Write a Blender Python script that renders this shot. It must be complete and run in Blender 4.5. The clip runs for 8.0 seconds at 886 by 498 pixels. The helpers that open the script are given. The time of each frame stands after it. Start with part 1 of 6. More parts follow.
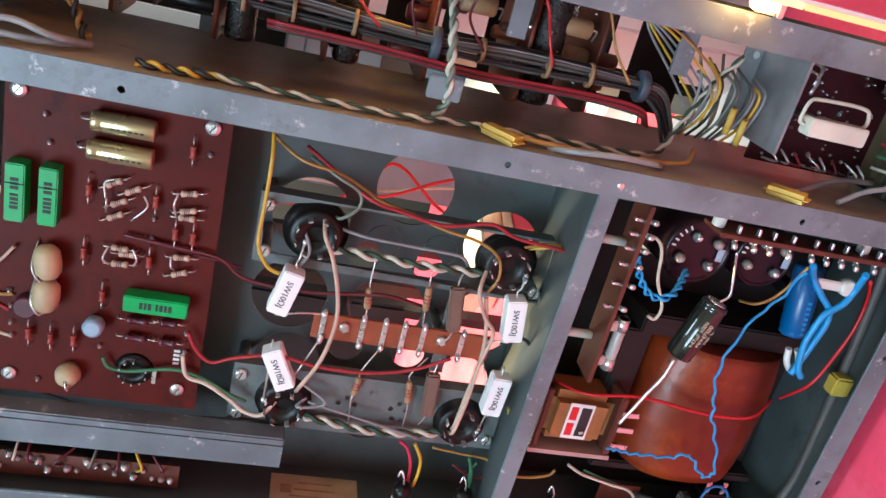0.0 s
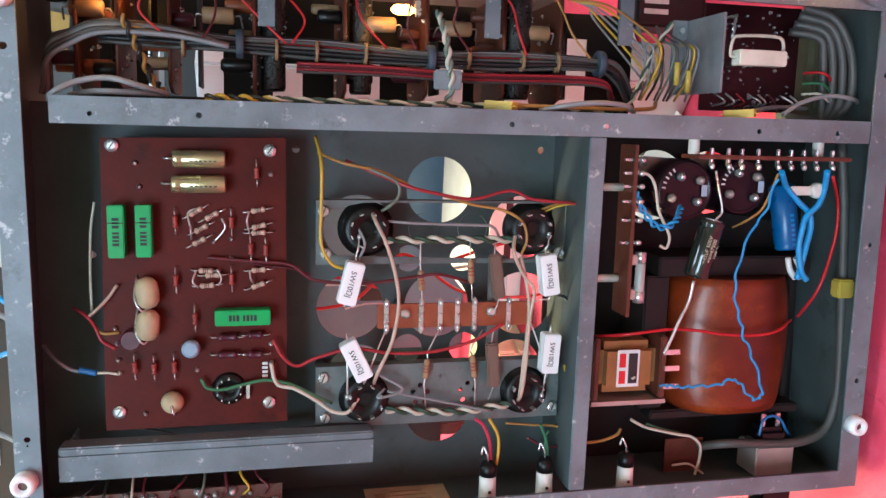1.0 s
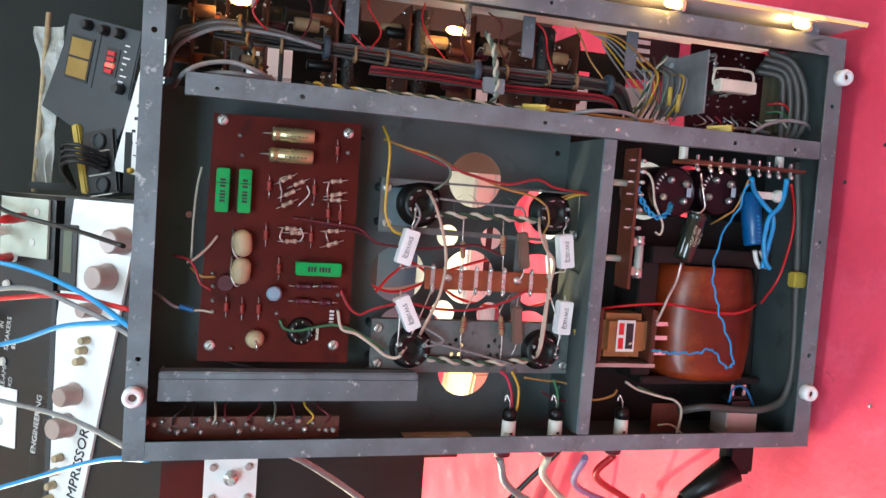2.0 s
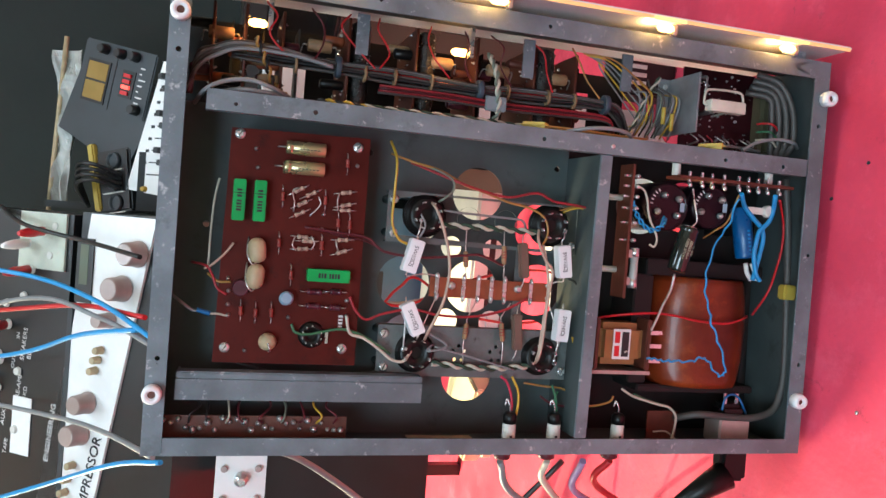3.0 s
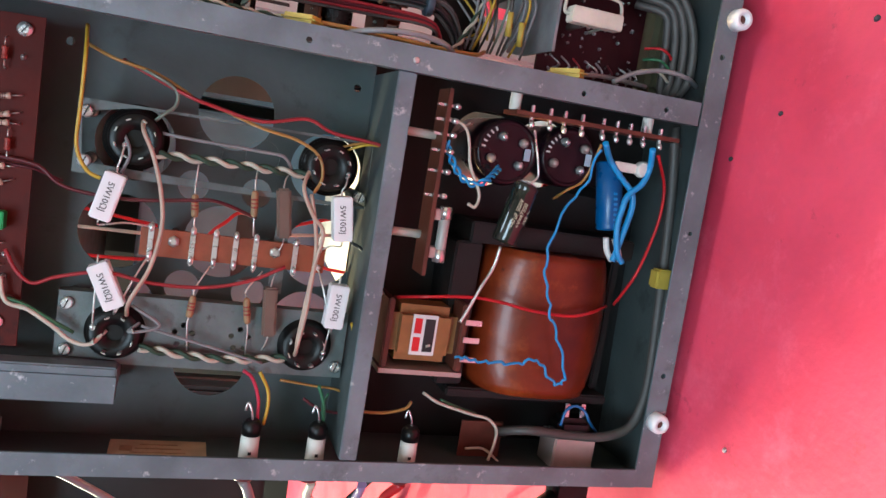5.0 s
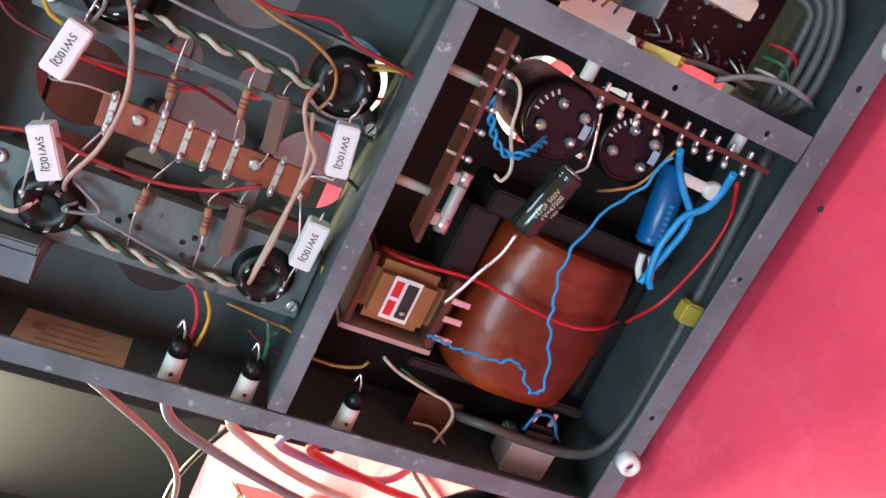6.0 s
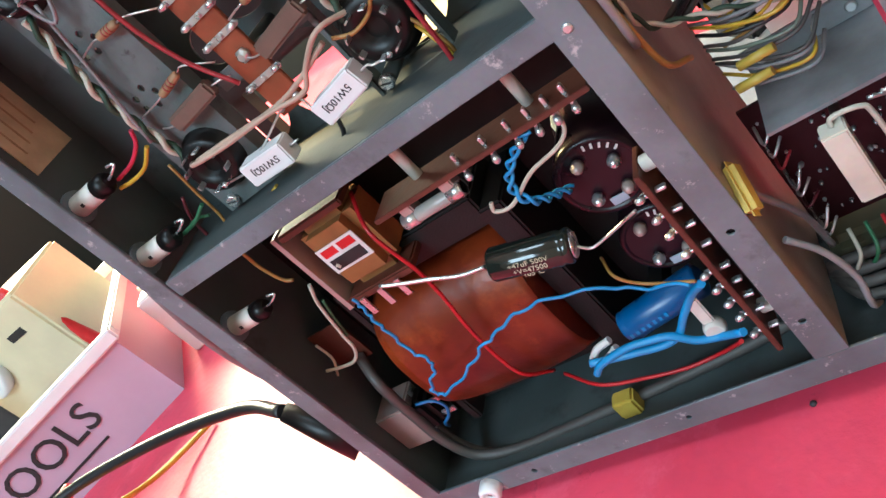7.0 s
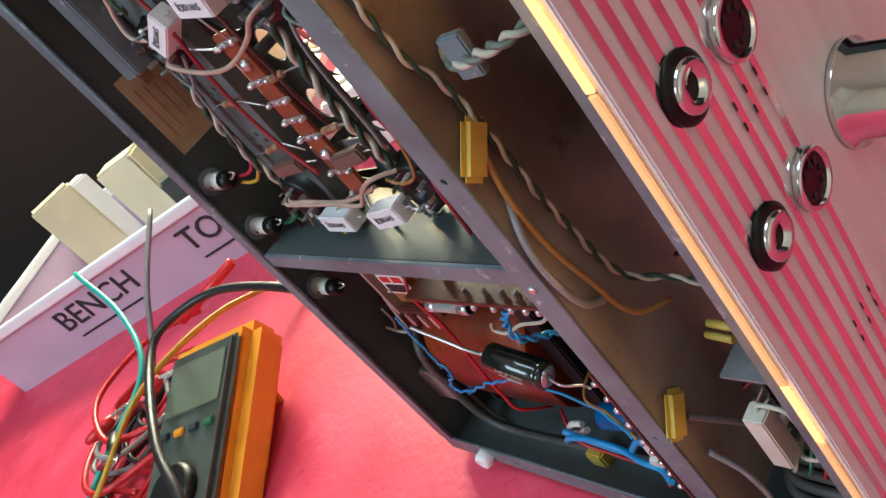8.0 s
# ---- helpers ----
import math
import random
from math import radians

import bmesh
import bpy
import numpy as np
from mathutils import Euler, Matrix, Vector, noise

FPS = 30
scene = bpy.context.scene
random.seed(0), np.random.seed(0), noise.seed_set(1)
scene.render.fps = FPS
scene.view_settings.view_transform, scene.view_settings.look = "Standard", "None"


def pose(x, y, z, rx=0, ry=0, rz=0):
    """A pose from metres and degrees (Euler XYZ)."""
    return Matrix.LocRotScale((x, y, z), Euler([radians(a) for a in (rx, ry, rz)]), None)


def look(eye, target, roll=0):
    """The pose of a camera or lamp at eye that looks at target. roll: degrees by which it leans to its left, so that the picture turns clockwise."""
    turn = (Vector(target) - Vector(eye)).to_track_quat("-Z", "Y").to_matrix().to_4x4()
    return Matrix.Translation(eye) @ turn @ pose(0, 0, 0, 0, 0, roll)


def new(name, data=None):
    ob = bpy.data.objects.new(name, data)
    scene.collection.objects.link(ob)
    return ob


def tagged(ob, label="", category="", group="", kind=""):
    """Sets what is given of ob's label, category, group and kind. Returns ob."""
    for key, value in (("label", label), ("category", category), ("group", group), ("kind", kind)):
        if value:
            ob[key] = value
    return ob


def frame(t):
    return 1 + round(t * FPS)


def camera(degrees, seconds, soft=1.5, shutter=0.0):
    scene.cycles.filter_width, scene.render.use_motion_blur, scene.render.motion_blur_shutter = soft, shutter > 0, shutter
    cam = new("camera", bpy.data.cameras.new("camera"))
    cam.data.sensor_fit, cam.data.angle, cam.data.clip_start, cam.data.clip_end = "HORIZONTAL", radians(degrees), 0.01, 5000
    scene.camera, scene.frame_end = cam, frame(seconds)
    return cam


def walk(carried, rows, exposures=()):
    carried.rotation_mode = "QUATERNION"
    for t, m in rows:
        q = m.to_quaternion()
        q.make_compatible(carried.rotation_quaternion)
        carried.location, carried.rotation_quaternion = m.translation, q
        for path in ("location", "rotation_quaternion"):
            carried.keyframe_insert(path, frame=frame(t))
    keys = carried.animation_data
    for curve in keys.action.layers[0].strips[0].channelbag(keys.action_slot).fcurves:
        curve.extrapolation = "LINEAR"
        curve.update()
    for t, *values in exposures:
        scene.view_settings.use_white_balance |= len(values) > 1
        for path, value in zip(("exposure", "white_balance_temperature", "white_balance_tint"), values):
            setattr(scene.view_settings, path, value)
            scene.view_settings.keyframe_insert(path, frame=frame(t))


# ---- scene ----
cam = camera(58.2, 8.0)
PATH = [
    (0, (0.279, -0.325, 0.332), (-0.497, 1.465, -0.105), -80.5),
    (0.5, (0.242, -0.366, 0.339), (-0.277, 1.521, -0.075), -86.8),
    (1, (0.187, -0.407, 0.362), (-0.104, 1.522, -0.077), -90.4),
    (1.5, (0.149, -0.448, 0.395), (0.006, 1.48, -0.116), -89.6),
    (1.7, (0.139, -0.462, 0.415), (0.016, 1.455, -0.143), -87.8),
    (2.8, (0.139, -0.512, 0.459), (0.035, 1.4, -0.118), -85.7),
    (3, (0.129, -0.507, 0.445), (0.077, 1.412, -0.117), -85.9),
    (3.5, (0.152, -0.476, 0.41), (0.092, 1.44, -0.161), -87.1),
    (4, (0.161, -0.452, 0.365), (0.055, 1.451, -0.243), -88.2),
    (4.5, (0.166, -0.426, 0.324), (-0.01, 1.462, -0.312), -87.4),
    (5, (0.152, -0.391, 0.288), (-0.085, 1.491, -0.345), -83.2),
    (5.2, (0.154, -0.376, 0.28), (-0.119, 1.502, -0.353), -80.9),
    (6.3, (0.209, -0.301, 0.26), (-0.536, 1.439, -0.387), -63.2),
    (6.5, (0.219, -0.287, 0.256), (-0.611, 1.406, -0.41), -58.1),
    (7, (0.257, -0.234, 0.267), (-0.809, 1.246, -0.554), -46.5),
    (7.5, (0.312, -0.192, 0.308), (-1.016, 1.008, -0.585), -41.9),
    (8, (0.376, -0.142, 0.339), (-1.189, 0.691, -0.586), -41.2),
]
EXPOSURES = [(0.0, 2.16, 5350, 0.0), (1.0, 2.01, 5400, 0.0), (1.5, 1.89, 5450, 0.0), (3.0, 1.68, 5550, 1.0), (3.5, 1.52, 5550, 2.0), (4.0, 1.61, 5550, 2.0), (5.0, 1.79, 5450, 1.0), (6.5, 2.06, 5350, -1.0), (7.0, 1.99, 5400, -1.0), (7.5, 1.71, 5450, -1.0), (8.0, 1.5, 5350, -1.0)]
walk(cam, [(t, look(eye, target, roll)) for t, eye, target, roll in PATH], EXPOSURES)

# ---- world, sun, added fill lamps ----
BENCH = 0.010
world = bpy.data.worlds.new("sky")
scene.world = world
world.use_nodes = True
wn = world.node_tree.nodes
sky = wn.new("ShaderNodeTexSky")
sky.sky_type, sky.sun_disc, sky.sun_elevation, sky.sun_rotation = "NISHITA", False, radians(34), radians(-63)
world.node_tree.links.new(sky.outputs[0], wn["Background"].inputs[0])
wn["Background"].inputs[1].default_value = 0.05


def lamp(name, kind, m, energy, color, **more):
    data = bpy.data.lights.new(name, kind)
    data.energy, data.color = energy, color
    for key, value in more.items():
        if key == "size":
            data.shape, data.size = "RECTANGLE", value
        if key == "size_y":
            data.size_y = value
        if key == "angle":
            data.angle = value
        if key == "radius":
            data.shadow_soft_size = value
    ob = new(name, data)
    ob.matrix_world = m
    return ob


lamp("sun", "SUN", look((-1.0, 0.70, 0.75), (0, 0.2, 0)), 3.6, (1.0, 0.66, 0.28), angle=radians(1.2))
# area fills added at unseen openings: behind the camera, beside the bench, overhead
lamp("window_light", "AREA", look((-0.35, -1.95, 1.50), (0.1, 0, 0.2)), 11.0, (0.86, 0.96, 1.0), size=1.2, size_y=0.8)
lamp("window_light_side", "AREA", look((-1.66, 1.29, 1.10), (0.0, 0.35, 0.05)), 48, (1.0, 0.80, 0.50), size=0.78, size_y=1.0)
lamp("skylight", "AREA", look((0.32, -0.12, 1.97), (0.30, 0.0, 0.0)), 5.2, (0.92, 0.98, 1.0), size=0.8, size_y=0.7)


# ---- materials ----
def mat(name, color, rough=0.5, metal=0.0, var=0.25, scale=40.0, bump=0.15, fine=400.0, spec=0.5, tint=None, coat=0.0, stretch=(1, 1, 1), alpha_random=0.0):
    """Principled surface with stains at a coarse scale, grain at a fine one and a little relief."""
    m = bpy.data.materials.new(name)
    m.use_nodes = True
    nt = m.node_tree
    b = nt.nodes["Principled BSDF"]
    co = nt.nodes.new("ShaderNodeTexCoord")
    mp = nt.nodes.new("ShaderNodeMapping")
    mp.inputs["Scale"].default_value = stretch
    nt.links.new(co.outputs["Object"], mp.inputs[0])
    n1, n2 = nt.nodes.new("ShaderNodeTexNoise"), nt.nodes.new("ShaderNodeTexNoise")
    n1.inputs["Scale"].default_value, n1.inputs["Detail"].default_value = scale, 5
    n2.inputs["Scale"].default_value, n2.inputs["Detail"].default_value = fine, 3
    nt.links.new(mp.outputs[0], n1.inputs["Vector"])
    nt.links.new(mp.outputs[0], n2.inputs["Vector"])
    ramp = nt.nodes.new("ShaderNodeValToRGB")
    c = color
    d = tint or tuple(v * (1 - var) for v in c)
    ramp.color_ramp.elements[0].position, ramp.color_ramp.elements[0].color = 0.35, (*d, 1)
    ramp.color_ramp.elements[1].position, ramp.color_ramp.elements[1].color = 0.65, (*c, 1)
    nt.links.new(n1.outputs["Fac"], ramp.inputs[0])
    mix = nt.nodes.new("ShaderNodeMix")
    mix.data_type, mix.blend_type = "RGBA", "MULTIPLY"
    mix.inputs["Factor"].default_value = min(1.0, var)
    nt.links.new(ramp.outputs[0], mix.inputs["A"])
    nt.links.new(n2.outputs["Color"], mix.inputs["B"])
    gain = nt.nodes.new("ShaderNodeMix")
    gain.data_type, gain.blend_type = "RGBA", "MIX"
    gain.inputs["Factor"].default_value = 0.5
    nt.links.new(ramp.outputs[0], gain.inputs["A"])
    nt.links.new(mix.outputs["Result"], gain.inputs["B"])
    nt.links.new(gain.outputs["Result"], b.inputs["Base Color"])
    mr = nt.nodes.new("ShaderNodeMapRange")
    mr.inputs["To Min"].default_value, mr.inputs["To Max"].default_value = max(0.02, rough - 0.12), min(1.0, rough + 0.12)
    nt.links.new(n1.outputs["Fac"], mr.inputs["Value"])
    nt.links.new(mr.outputs[0], b.inputs["Roughness"])
    b.inputs["Metallic"].default_value = metal
    b.inputs["Specular IOR Level"].default_value = spec
    b.inputs["Coat Weight"].default_value = coat
    if bump:
        bp = nt.nodes.new("ShaderNodeBump")
        bp.inputs["Strength"].default_value, bp.inputs["Distance"].default_value = bump, 0.001
        nt.links.new(n2.outputs["Fac"], bp.inputs["Height"])
        nt.links.new(bp.outputs[0], b.inputs["Normal"])
    return m


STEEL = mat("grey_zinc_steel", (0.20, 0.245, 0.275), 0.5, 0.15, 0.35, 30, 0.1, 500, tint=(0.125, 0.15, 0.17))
# darker copy of the chassis steel, with the interior's shade in its colour
STEEL_IN = mat("shaded_inner_steel", (0.074, 0.090, 0.091), 0.58, 0.1, 0.3, 25, 0.1, 300)
PLATE = mat("socket_plate_steel", (0.16, 0.185, 0.185), 0.5, 0.3, 0.35, 60, 0.2, 500)
PCB = mat("red_brown_board", (0.088, 0.009, 0.0055), 0.48, 0, 0.35, 45, 0.1, 300, spec=0.15, tint=(0.062, 0.006, 0.004))
PINK = mat("red_bench_mat", (0.76, 0.060, 0.125), 0.48, 0, 0.30, 16, 0.35, 160, tint=(0.62, 0.042, 0.094), spec=0.5)
WHITE = mat("white_ceramic", (0.82, 0.82, 0.84), 0.5, 0, 0.06, 60, 0.05, 600)
BLACK = mat("black_plastic", (0.018, 0.018, 0.02), 0.35, 0, 0.3, 50, 0.05, 400)
PAINT = mat("room_paint", (0.55, 0.53, 0.5), 0.8, 0, 0.1, 3, 0.1, 60)
DARK = mat("dark_grey_wall", (0.008, 0.009, 0.0095), 0.8, 0, 0.3, 4, 0.1, 60)
ORANGE_TAPE = mat("amber_winding_tape", (0.21, 0.031, 0.006), 0.34, 0, 0.4, 22, 0.35, 120, coat=0.12, spec=0.4, tint=(0.075, 0.009, 0.003))


def flecked(m, color, scale, lo, hi):
    """Adds small scuffs of another colour to a surface."""
    nt = m.node_tree
    b = nt.nodes["Principled BSDF"]
    src = b.inputs["Base Color"].links[0].from_socket
    co, n, r, mx = nt.nodes.new("ShaderNodeTexCoord"), nt.nodes.new("ShaderNodeTexNoise"), nt.nodes.new("ShaderNodeMapRange"), nt.nodes.new("ShaderNodeMix")
    n.inputs["Scale"].default_value, n.inputs["Detail"].default_value, n.inputs["Roughness"].default_value = scale, 6, 0.7
    r.inputs["From Min"].default_value, r.inputs["From Max"].default_value = lo, hi
    mx.data_type = "RGBA"
    mx.inputs["B"].default_value = (*color, 1)
    nt.links.new(co.outputs["Object"], n.inputs["Vector"])
    nt.links.new(n.outputs["Fac"], r.inputs["Value"])
    nt.links.new(r.outputs[0], mx.inputs["Factor"])
    nt.links.new(src, mx.inputs["A"])
    nt.links.new(mx.outputs["Result"], b.inputs["Base Color"])
    return m


flecked(STEEL, (0.085, 0.095, 0.105), 34, 0.56, 0.74)
flecked(STEEL, (0.46, 0.48, 0.50), 130, 0.60, 0.70)
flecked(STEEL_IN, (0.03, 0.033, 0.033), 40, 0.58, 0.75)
flecked(PLATE, (0.05, 0.05, 0.05), 110, 0.58, 0.72)
flecked(PINK, (0.30, 0.02, 0.04), 38, 0.63, 0.76)
flecked(PINK, (0.78, 0.11, 0.19), 26, 0.55, 0.80)
flecked(PINK, (0.08, 0.02, 0.03), 75, 0.71, 0.76)
flecked(ORANGE_TAPE, (0.36, 0.085, 0.016), 24, 0.56, 0.80)
flecked(ORANGE_TAPE, (0.05, 0.006, 0.003), 90, 0.66, 0.74)
flecked(PCB, (0.03, 0.005, 0.004), 60, 0.56, 0.72)


def plain(name, color, rough=0.4, metal=0.0):
    return mat(name, color, rough, metal, 0.18, 120, 0.06, 900)


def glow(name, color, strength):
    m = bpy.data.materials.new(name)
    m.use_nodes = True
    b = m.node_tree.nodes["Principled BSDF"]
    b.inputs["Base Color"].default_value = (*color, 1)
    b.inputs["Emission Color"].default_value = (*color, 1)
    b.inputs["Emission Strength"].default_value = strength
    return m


YELLOW, OCHRE, GREEN = plain("yellow_insulation", (0.55, 0.36, 0.03)), plain("ochre_insulation", (0.38, 0.20, 0.05)), plain("green_insulation", (0.05, 0.17, 0.08))
GREYGREEN, DARKRED, MAROON = plain("grey_green_insulation", (0.16, 0.19, 0.15)), plain("dark_red_insulation", (0.32, 0.02, 0.03)), plain("maroon_insulation", (0.10, 0.012, 0.02))
BEIGE, CREAM, GREYWIRE = plain("beige_insulation", (0.50, 0.36, 0.28)), plain("cream_insulation", (0.60, 0.56, 0.46)), plain("grey_insulation", (0.24, 0.24, 0.25))
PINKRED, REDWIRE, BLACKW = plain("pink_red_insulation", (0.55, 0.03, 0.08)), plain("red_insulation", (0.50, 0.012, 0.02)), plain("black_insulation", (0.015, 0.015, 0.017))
BLUE, BLUEDARK, WHITEW = plain("light_blue_insulation", (0.04, 0.30, 0.66)), plain("dark_blue_insulation", (0.02, 0.13, 0.35)), plain("white_sleeve", (0.78, 0.78, 0.76))
LEAD, CABLE, SOLDER = plain("tinned_lead", (0.70, 0.69, 0.66), 0.3, 0.8), plain("grey_brown_cable", (0.085, 0.075, 0.07), 0.5), plain("solder_metal", (0.72, 0.73, 0.73), 0.28, 0.8)
TWISTW, TWISTG = plain("ivory_cloth_wire", (0.55, 0.52, 0.42), 0.7), plain("dark_green_cloth_wire", (0.03, 0.06, 0.035), 0.7)
CAPGREEN = mat("green_film_capacitor", (0.015, 0.36, 0.07), 0.4, 0, 0.15, 80, 0.05, 500)
GOLD = mat("champagne_can", (0.55, 0.47, 0.26), 0.28, 0.75, 0.15, 60, 0.05, 500)
WAX = mat("ivory_dipped_wax", (0.50, 0.40, 0.24), 0.55, 0, 0.25, 90, 0.15, 300)
RESB = mat("pale_resistor_body", (0.52, 0.38, 0.29), 0.45, 0, 0.25, 300, 0.05, 900)
RESR = mat("red_brown_resistor", (0.28, 0.04, 0.03), 0.4, 0, 0.3, 200, 0.05, 900)
RESD = mat("dark_purple_resistor", (0.085, 0.015, 0.03), 0.35, 0, 0.3, 200, 0.05, 900)
TAN = mat("tan_paper_capacitor", (0.36, 0.22, 0.11), 0.6, 0, 0.3, 150, 0.1, 700)
PAXOLIN = mat("brown_tag_board", (0.12, 0.032, 0.018), 0.5, 0, 0.3, 120, 0.15, 500)
STRIPRED = mat("orange_brown_strip", (0.30, 0.07, 0.025), 0.45, 0, 0.3, 90, 0.1, 500)
BAKELITE = mat("black_bakelite", (0.007, 0.006, 0.006), 0.38, 0, 0.3, 90, 0.05, 600, spec=0.3)
PURPLE = mat("dark_purple_can", (0.014, 0.005, 0.009), 0.3, 0, 0.3, 60, 0.05, 600, spec=0.3)
DARKBOARD = mat("dark_red_board", (0.024, 0.003, 0.005), 0.38, 0, 0.4, 60, 0.1, 300, spec=0.3)
CAPDARK = mat("black_green_sleeve", (0.015, 0.02, 0.016), 0.16, 0, 0.3, 60, 0.03, 600, coat=0.4)
PRINT = plain("pale_print", (0.55, 0.56, 0.40), 0.5)
INK = plain("black_ink", (0.02, 0.02, 0.022), 0.6)
WHITEINK = plain("white_ink", (0.75, 0.75, 0.74), 0.6)
CAPBLUE = mat("blue_capacitor_sleeve", (0.012, 0.11, 0.33), 0.3, 0, 0.2, 80, 0.05, 500)
IRON = mat("black_laminations_and_shade", (0.010, 0.009, 0.009), 0.6, 0.2, 0.4, 60, 0.2, 900, stretch=(1, 30, 1))
NYLON = plain("milky_nylon", (0.70, 0.68, 0.62), 0.45)
YTAPE = mat("yellow_tape", (0.52, 0.38, 0.06), 0.5, 0, 0.15, 90, 0.1, 500)
RUSTY = mat("stained_web_steel", (0.30, 0.275, 0.25), 0.5, 0.2, 0.3, 18, 0.1, 300, tint=(0.15, 0.115, 0.095))
flecked(RUSTY, (0.10, 0.05, 0.03), 70, 0.62, 0.74)
SATIN = mat("satin_aluminium", (0.86, 0.85, 0.87), 0.45, 0.2, 0.12, 90, 0.05, 900, stretch=(1, 1, 0.02))
MIRROR = mat("polished_aluminium", (0.92, 0.86, 0.88), 0.16, 1.0, 0.1, 40, 0.02, 600)
CHROME = mat("chrome", (0.78, 0.78, 0.80), 0.1, 1.0, 0.1, 50, 0.02, 500)
CARD = mat("brown_card", (0.52, 0.39, 0.24), 0.8, 0, 0.25, 70, 0.2, 500)
LILAC = mat("lilac_plastic", (0.52, 0.40, 0.53), 0.45, 0, 0.08, 20, 0.05, 300)
BOXWHITE = mat("pale_plastic", (0.80, 0.82, 0.85), 0.4, 0, 0.08, 20, 0.05, 300)
CASEBLUE = mat("blue_grey_case", (0.15, 0.29, 0.43), 0.5, 0, 0.15, 20, 0.05, 300)
METERY = mat("amber_rubber_holster", (0.85, 0.33, 0.01), 0.5, 0, 0.15, 40, 0.1, 400)
METERG = mat("olive_grey_case", (0.075, 0.085, 0.07), 0.45, 0, 0.2, 50, 0.1, 500)
LCD = mat("lcd_glass", (0.16, 0.18, 0.13), 0.1, 0, 0.1, 20, 0, 200)
LCDA = mat("amber_lcd", (0.30, 0.20, 0.06), 0.15, 0, 0.15, 20, 0, 200)
GEARGREY = mat("dark_blue_grey_case", (0.036, 0.043, 0.05), 0.5, 0, 0.2, 30, 0.1, 500)
GEARBLACK = mat("black_front_panel", (0.013, 0.013, 0.014), 0.4, 0, 0.3, 25, 0.1, 400)
GEARWHITE = mat("white_front_panel", (0.86, 0.85, 0.83), 0.45, 0, 0.1, 25, 0.05, 400)
KNOB = mat("pinkish_knob", (0.45, 0.36, 0.33), 0.35, 0.3, 0.15, 60, 0.05, 400)
REDPLUG = plain("red_plug", (0.60, 0.015, 0.02), 0.35)
POLY = mat("milky_plastic_bag", (0.45, 0.45, 0.42), 0.3, 0, 0.3, 40, 0.3, 200)
CREAMBOX = mat("cream_card", (0.72, 0.66, 0.45), 0.6, 0, 0.1, 20, 0.1, 200)
AMBER_GLOW = glow("lit_bulb", (1.0, 0.42, 0.07), 6)
# emission put in for lamp light caught in the panel edge, stronger near bulbs
EDGE_GLOW, EDGE_GLOW_HOT = glow("amber_light_guide", (1.0, 0.56, 0.22), 0.12), glow("bright_light_guide", (1.0, 0.58, 0.18), 0.45)
LED = glow("red_led", (1.0, 0.05, 0.03), 1.2)


# ---- mesh helpers ----
def box(bm, x0, x1, y0, y1, z0, z1, bevel=0.0):
    m = Matrix.LocRotScale(((x0 + x1) / 2, (y0 + y1) / 2, (z0 + z1) / 2), None, (abs(x1 - x0), abs(y1 - y0), abs(z1 - z0)))
    made = bmesh.ops.create_cube(bm, size=1, matrix=m)["verts"]
    if bevel:
        edges = list({e for v in made for e in v.link_edges})
        bmesh.ops.bevel(bm, geom=edges, offset=bevel, segments=2, affect="EDGES")
    return bm


def B(x0, x1, y0, y1, z0, z1, bevel=0.0):
    return box(bmesh.new(), x0, x1, y0, y1, z0, z1, bevel)


def obox(bm, m, sx, sy, sz, bevel=0.0):
    """A box of that size, centred in the pose m."""
    made = bmesh.ops.create_cube(bm, size=1, matrix=m @ Matrix.Diagonal((sx, sy, sz, 1)))["verts"]
    if bevel:
        edges = list({e for v in made for e in v.link_edges})
        bmesh.ops.bevel(bm, geom=edges, offset=bevel, segments=2, affect="EDGES")
    return bm


def basis(a, b):
    """A pose at a whose z axis points to b."""
    d = Vector(b) - Vector(a)
    return Matrix.Translation(a) @ d.to_track_quat("Z", "Y").to_matrix().to_4x4()


def lathe(bm, a, b, profile, n=16, capped=True):
    """A turned shape on the axis from a to b: profile of (part of the length, radius)."""
    m, length = basis(a, b), (Vector(b) - Vector(a)).length
    rings = []
    for s, r in profile:
        rings.append([bm.verts.new(m @ Vector((r * math.cos(2 * math.pi * k / n), r * math.sin(2 * math.pi * k / n), s * length))) for k in range(n)])
    for u, v in zip(rings, rings[1:]):
        for k in range(n):
            f = bm.faces.new((u[k], u[(k + 1) % n], v[(k + 1) % n], v[k]))
            f.smooth = True
    if capped:
        bm.faces.new(rings[0][::-1])
        bm.faces.new(rings[-1])
    return bm


def rod(a, b, r, n=14, soft=0.0):
    length = (Vector(b) - Vector(a)).length
    s = min(0.4, soft / length) if soft else 0
    prof = [(0, r - soft), (s, r), (1 - s, r), (1, r - soft)] if soft else [(0, r), (1, r)]
    return lathe(bmesh.new(), a, b, prof, n)


def smooth_line(points, steps=6):
    pts = [Vector(p) for p in points]
    if len(pts) < 3:
        return pts
    out = []
    ext = [2 * pts[0] - pts[1], *pts, 2 * pts[-1] - pts[-2]]
    for i in range(1, len(ext) - 2):
        p0, p1, p2, p3 = ext[i - 1:i + 3]
        for k in range(steps):
            t = k / steps
            out.append(0.5 * ((2 * p1) + (p2 - p0) * t + (2 * p0 - 5 * p1 + 4 * p2 - p3) * t * t + (3 * p1 - p0 - 3 * p2 + p3) * t ** 3))
    out.append(pts[-1])
    return out


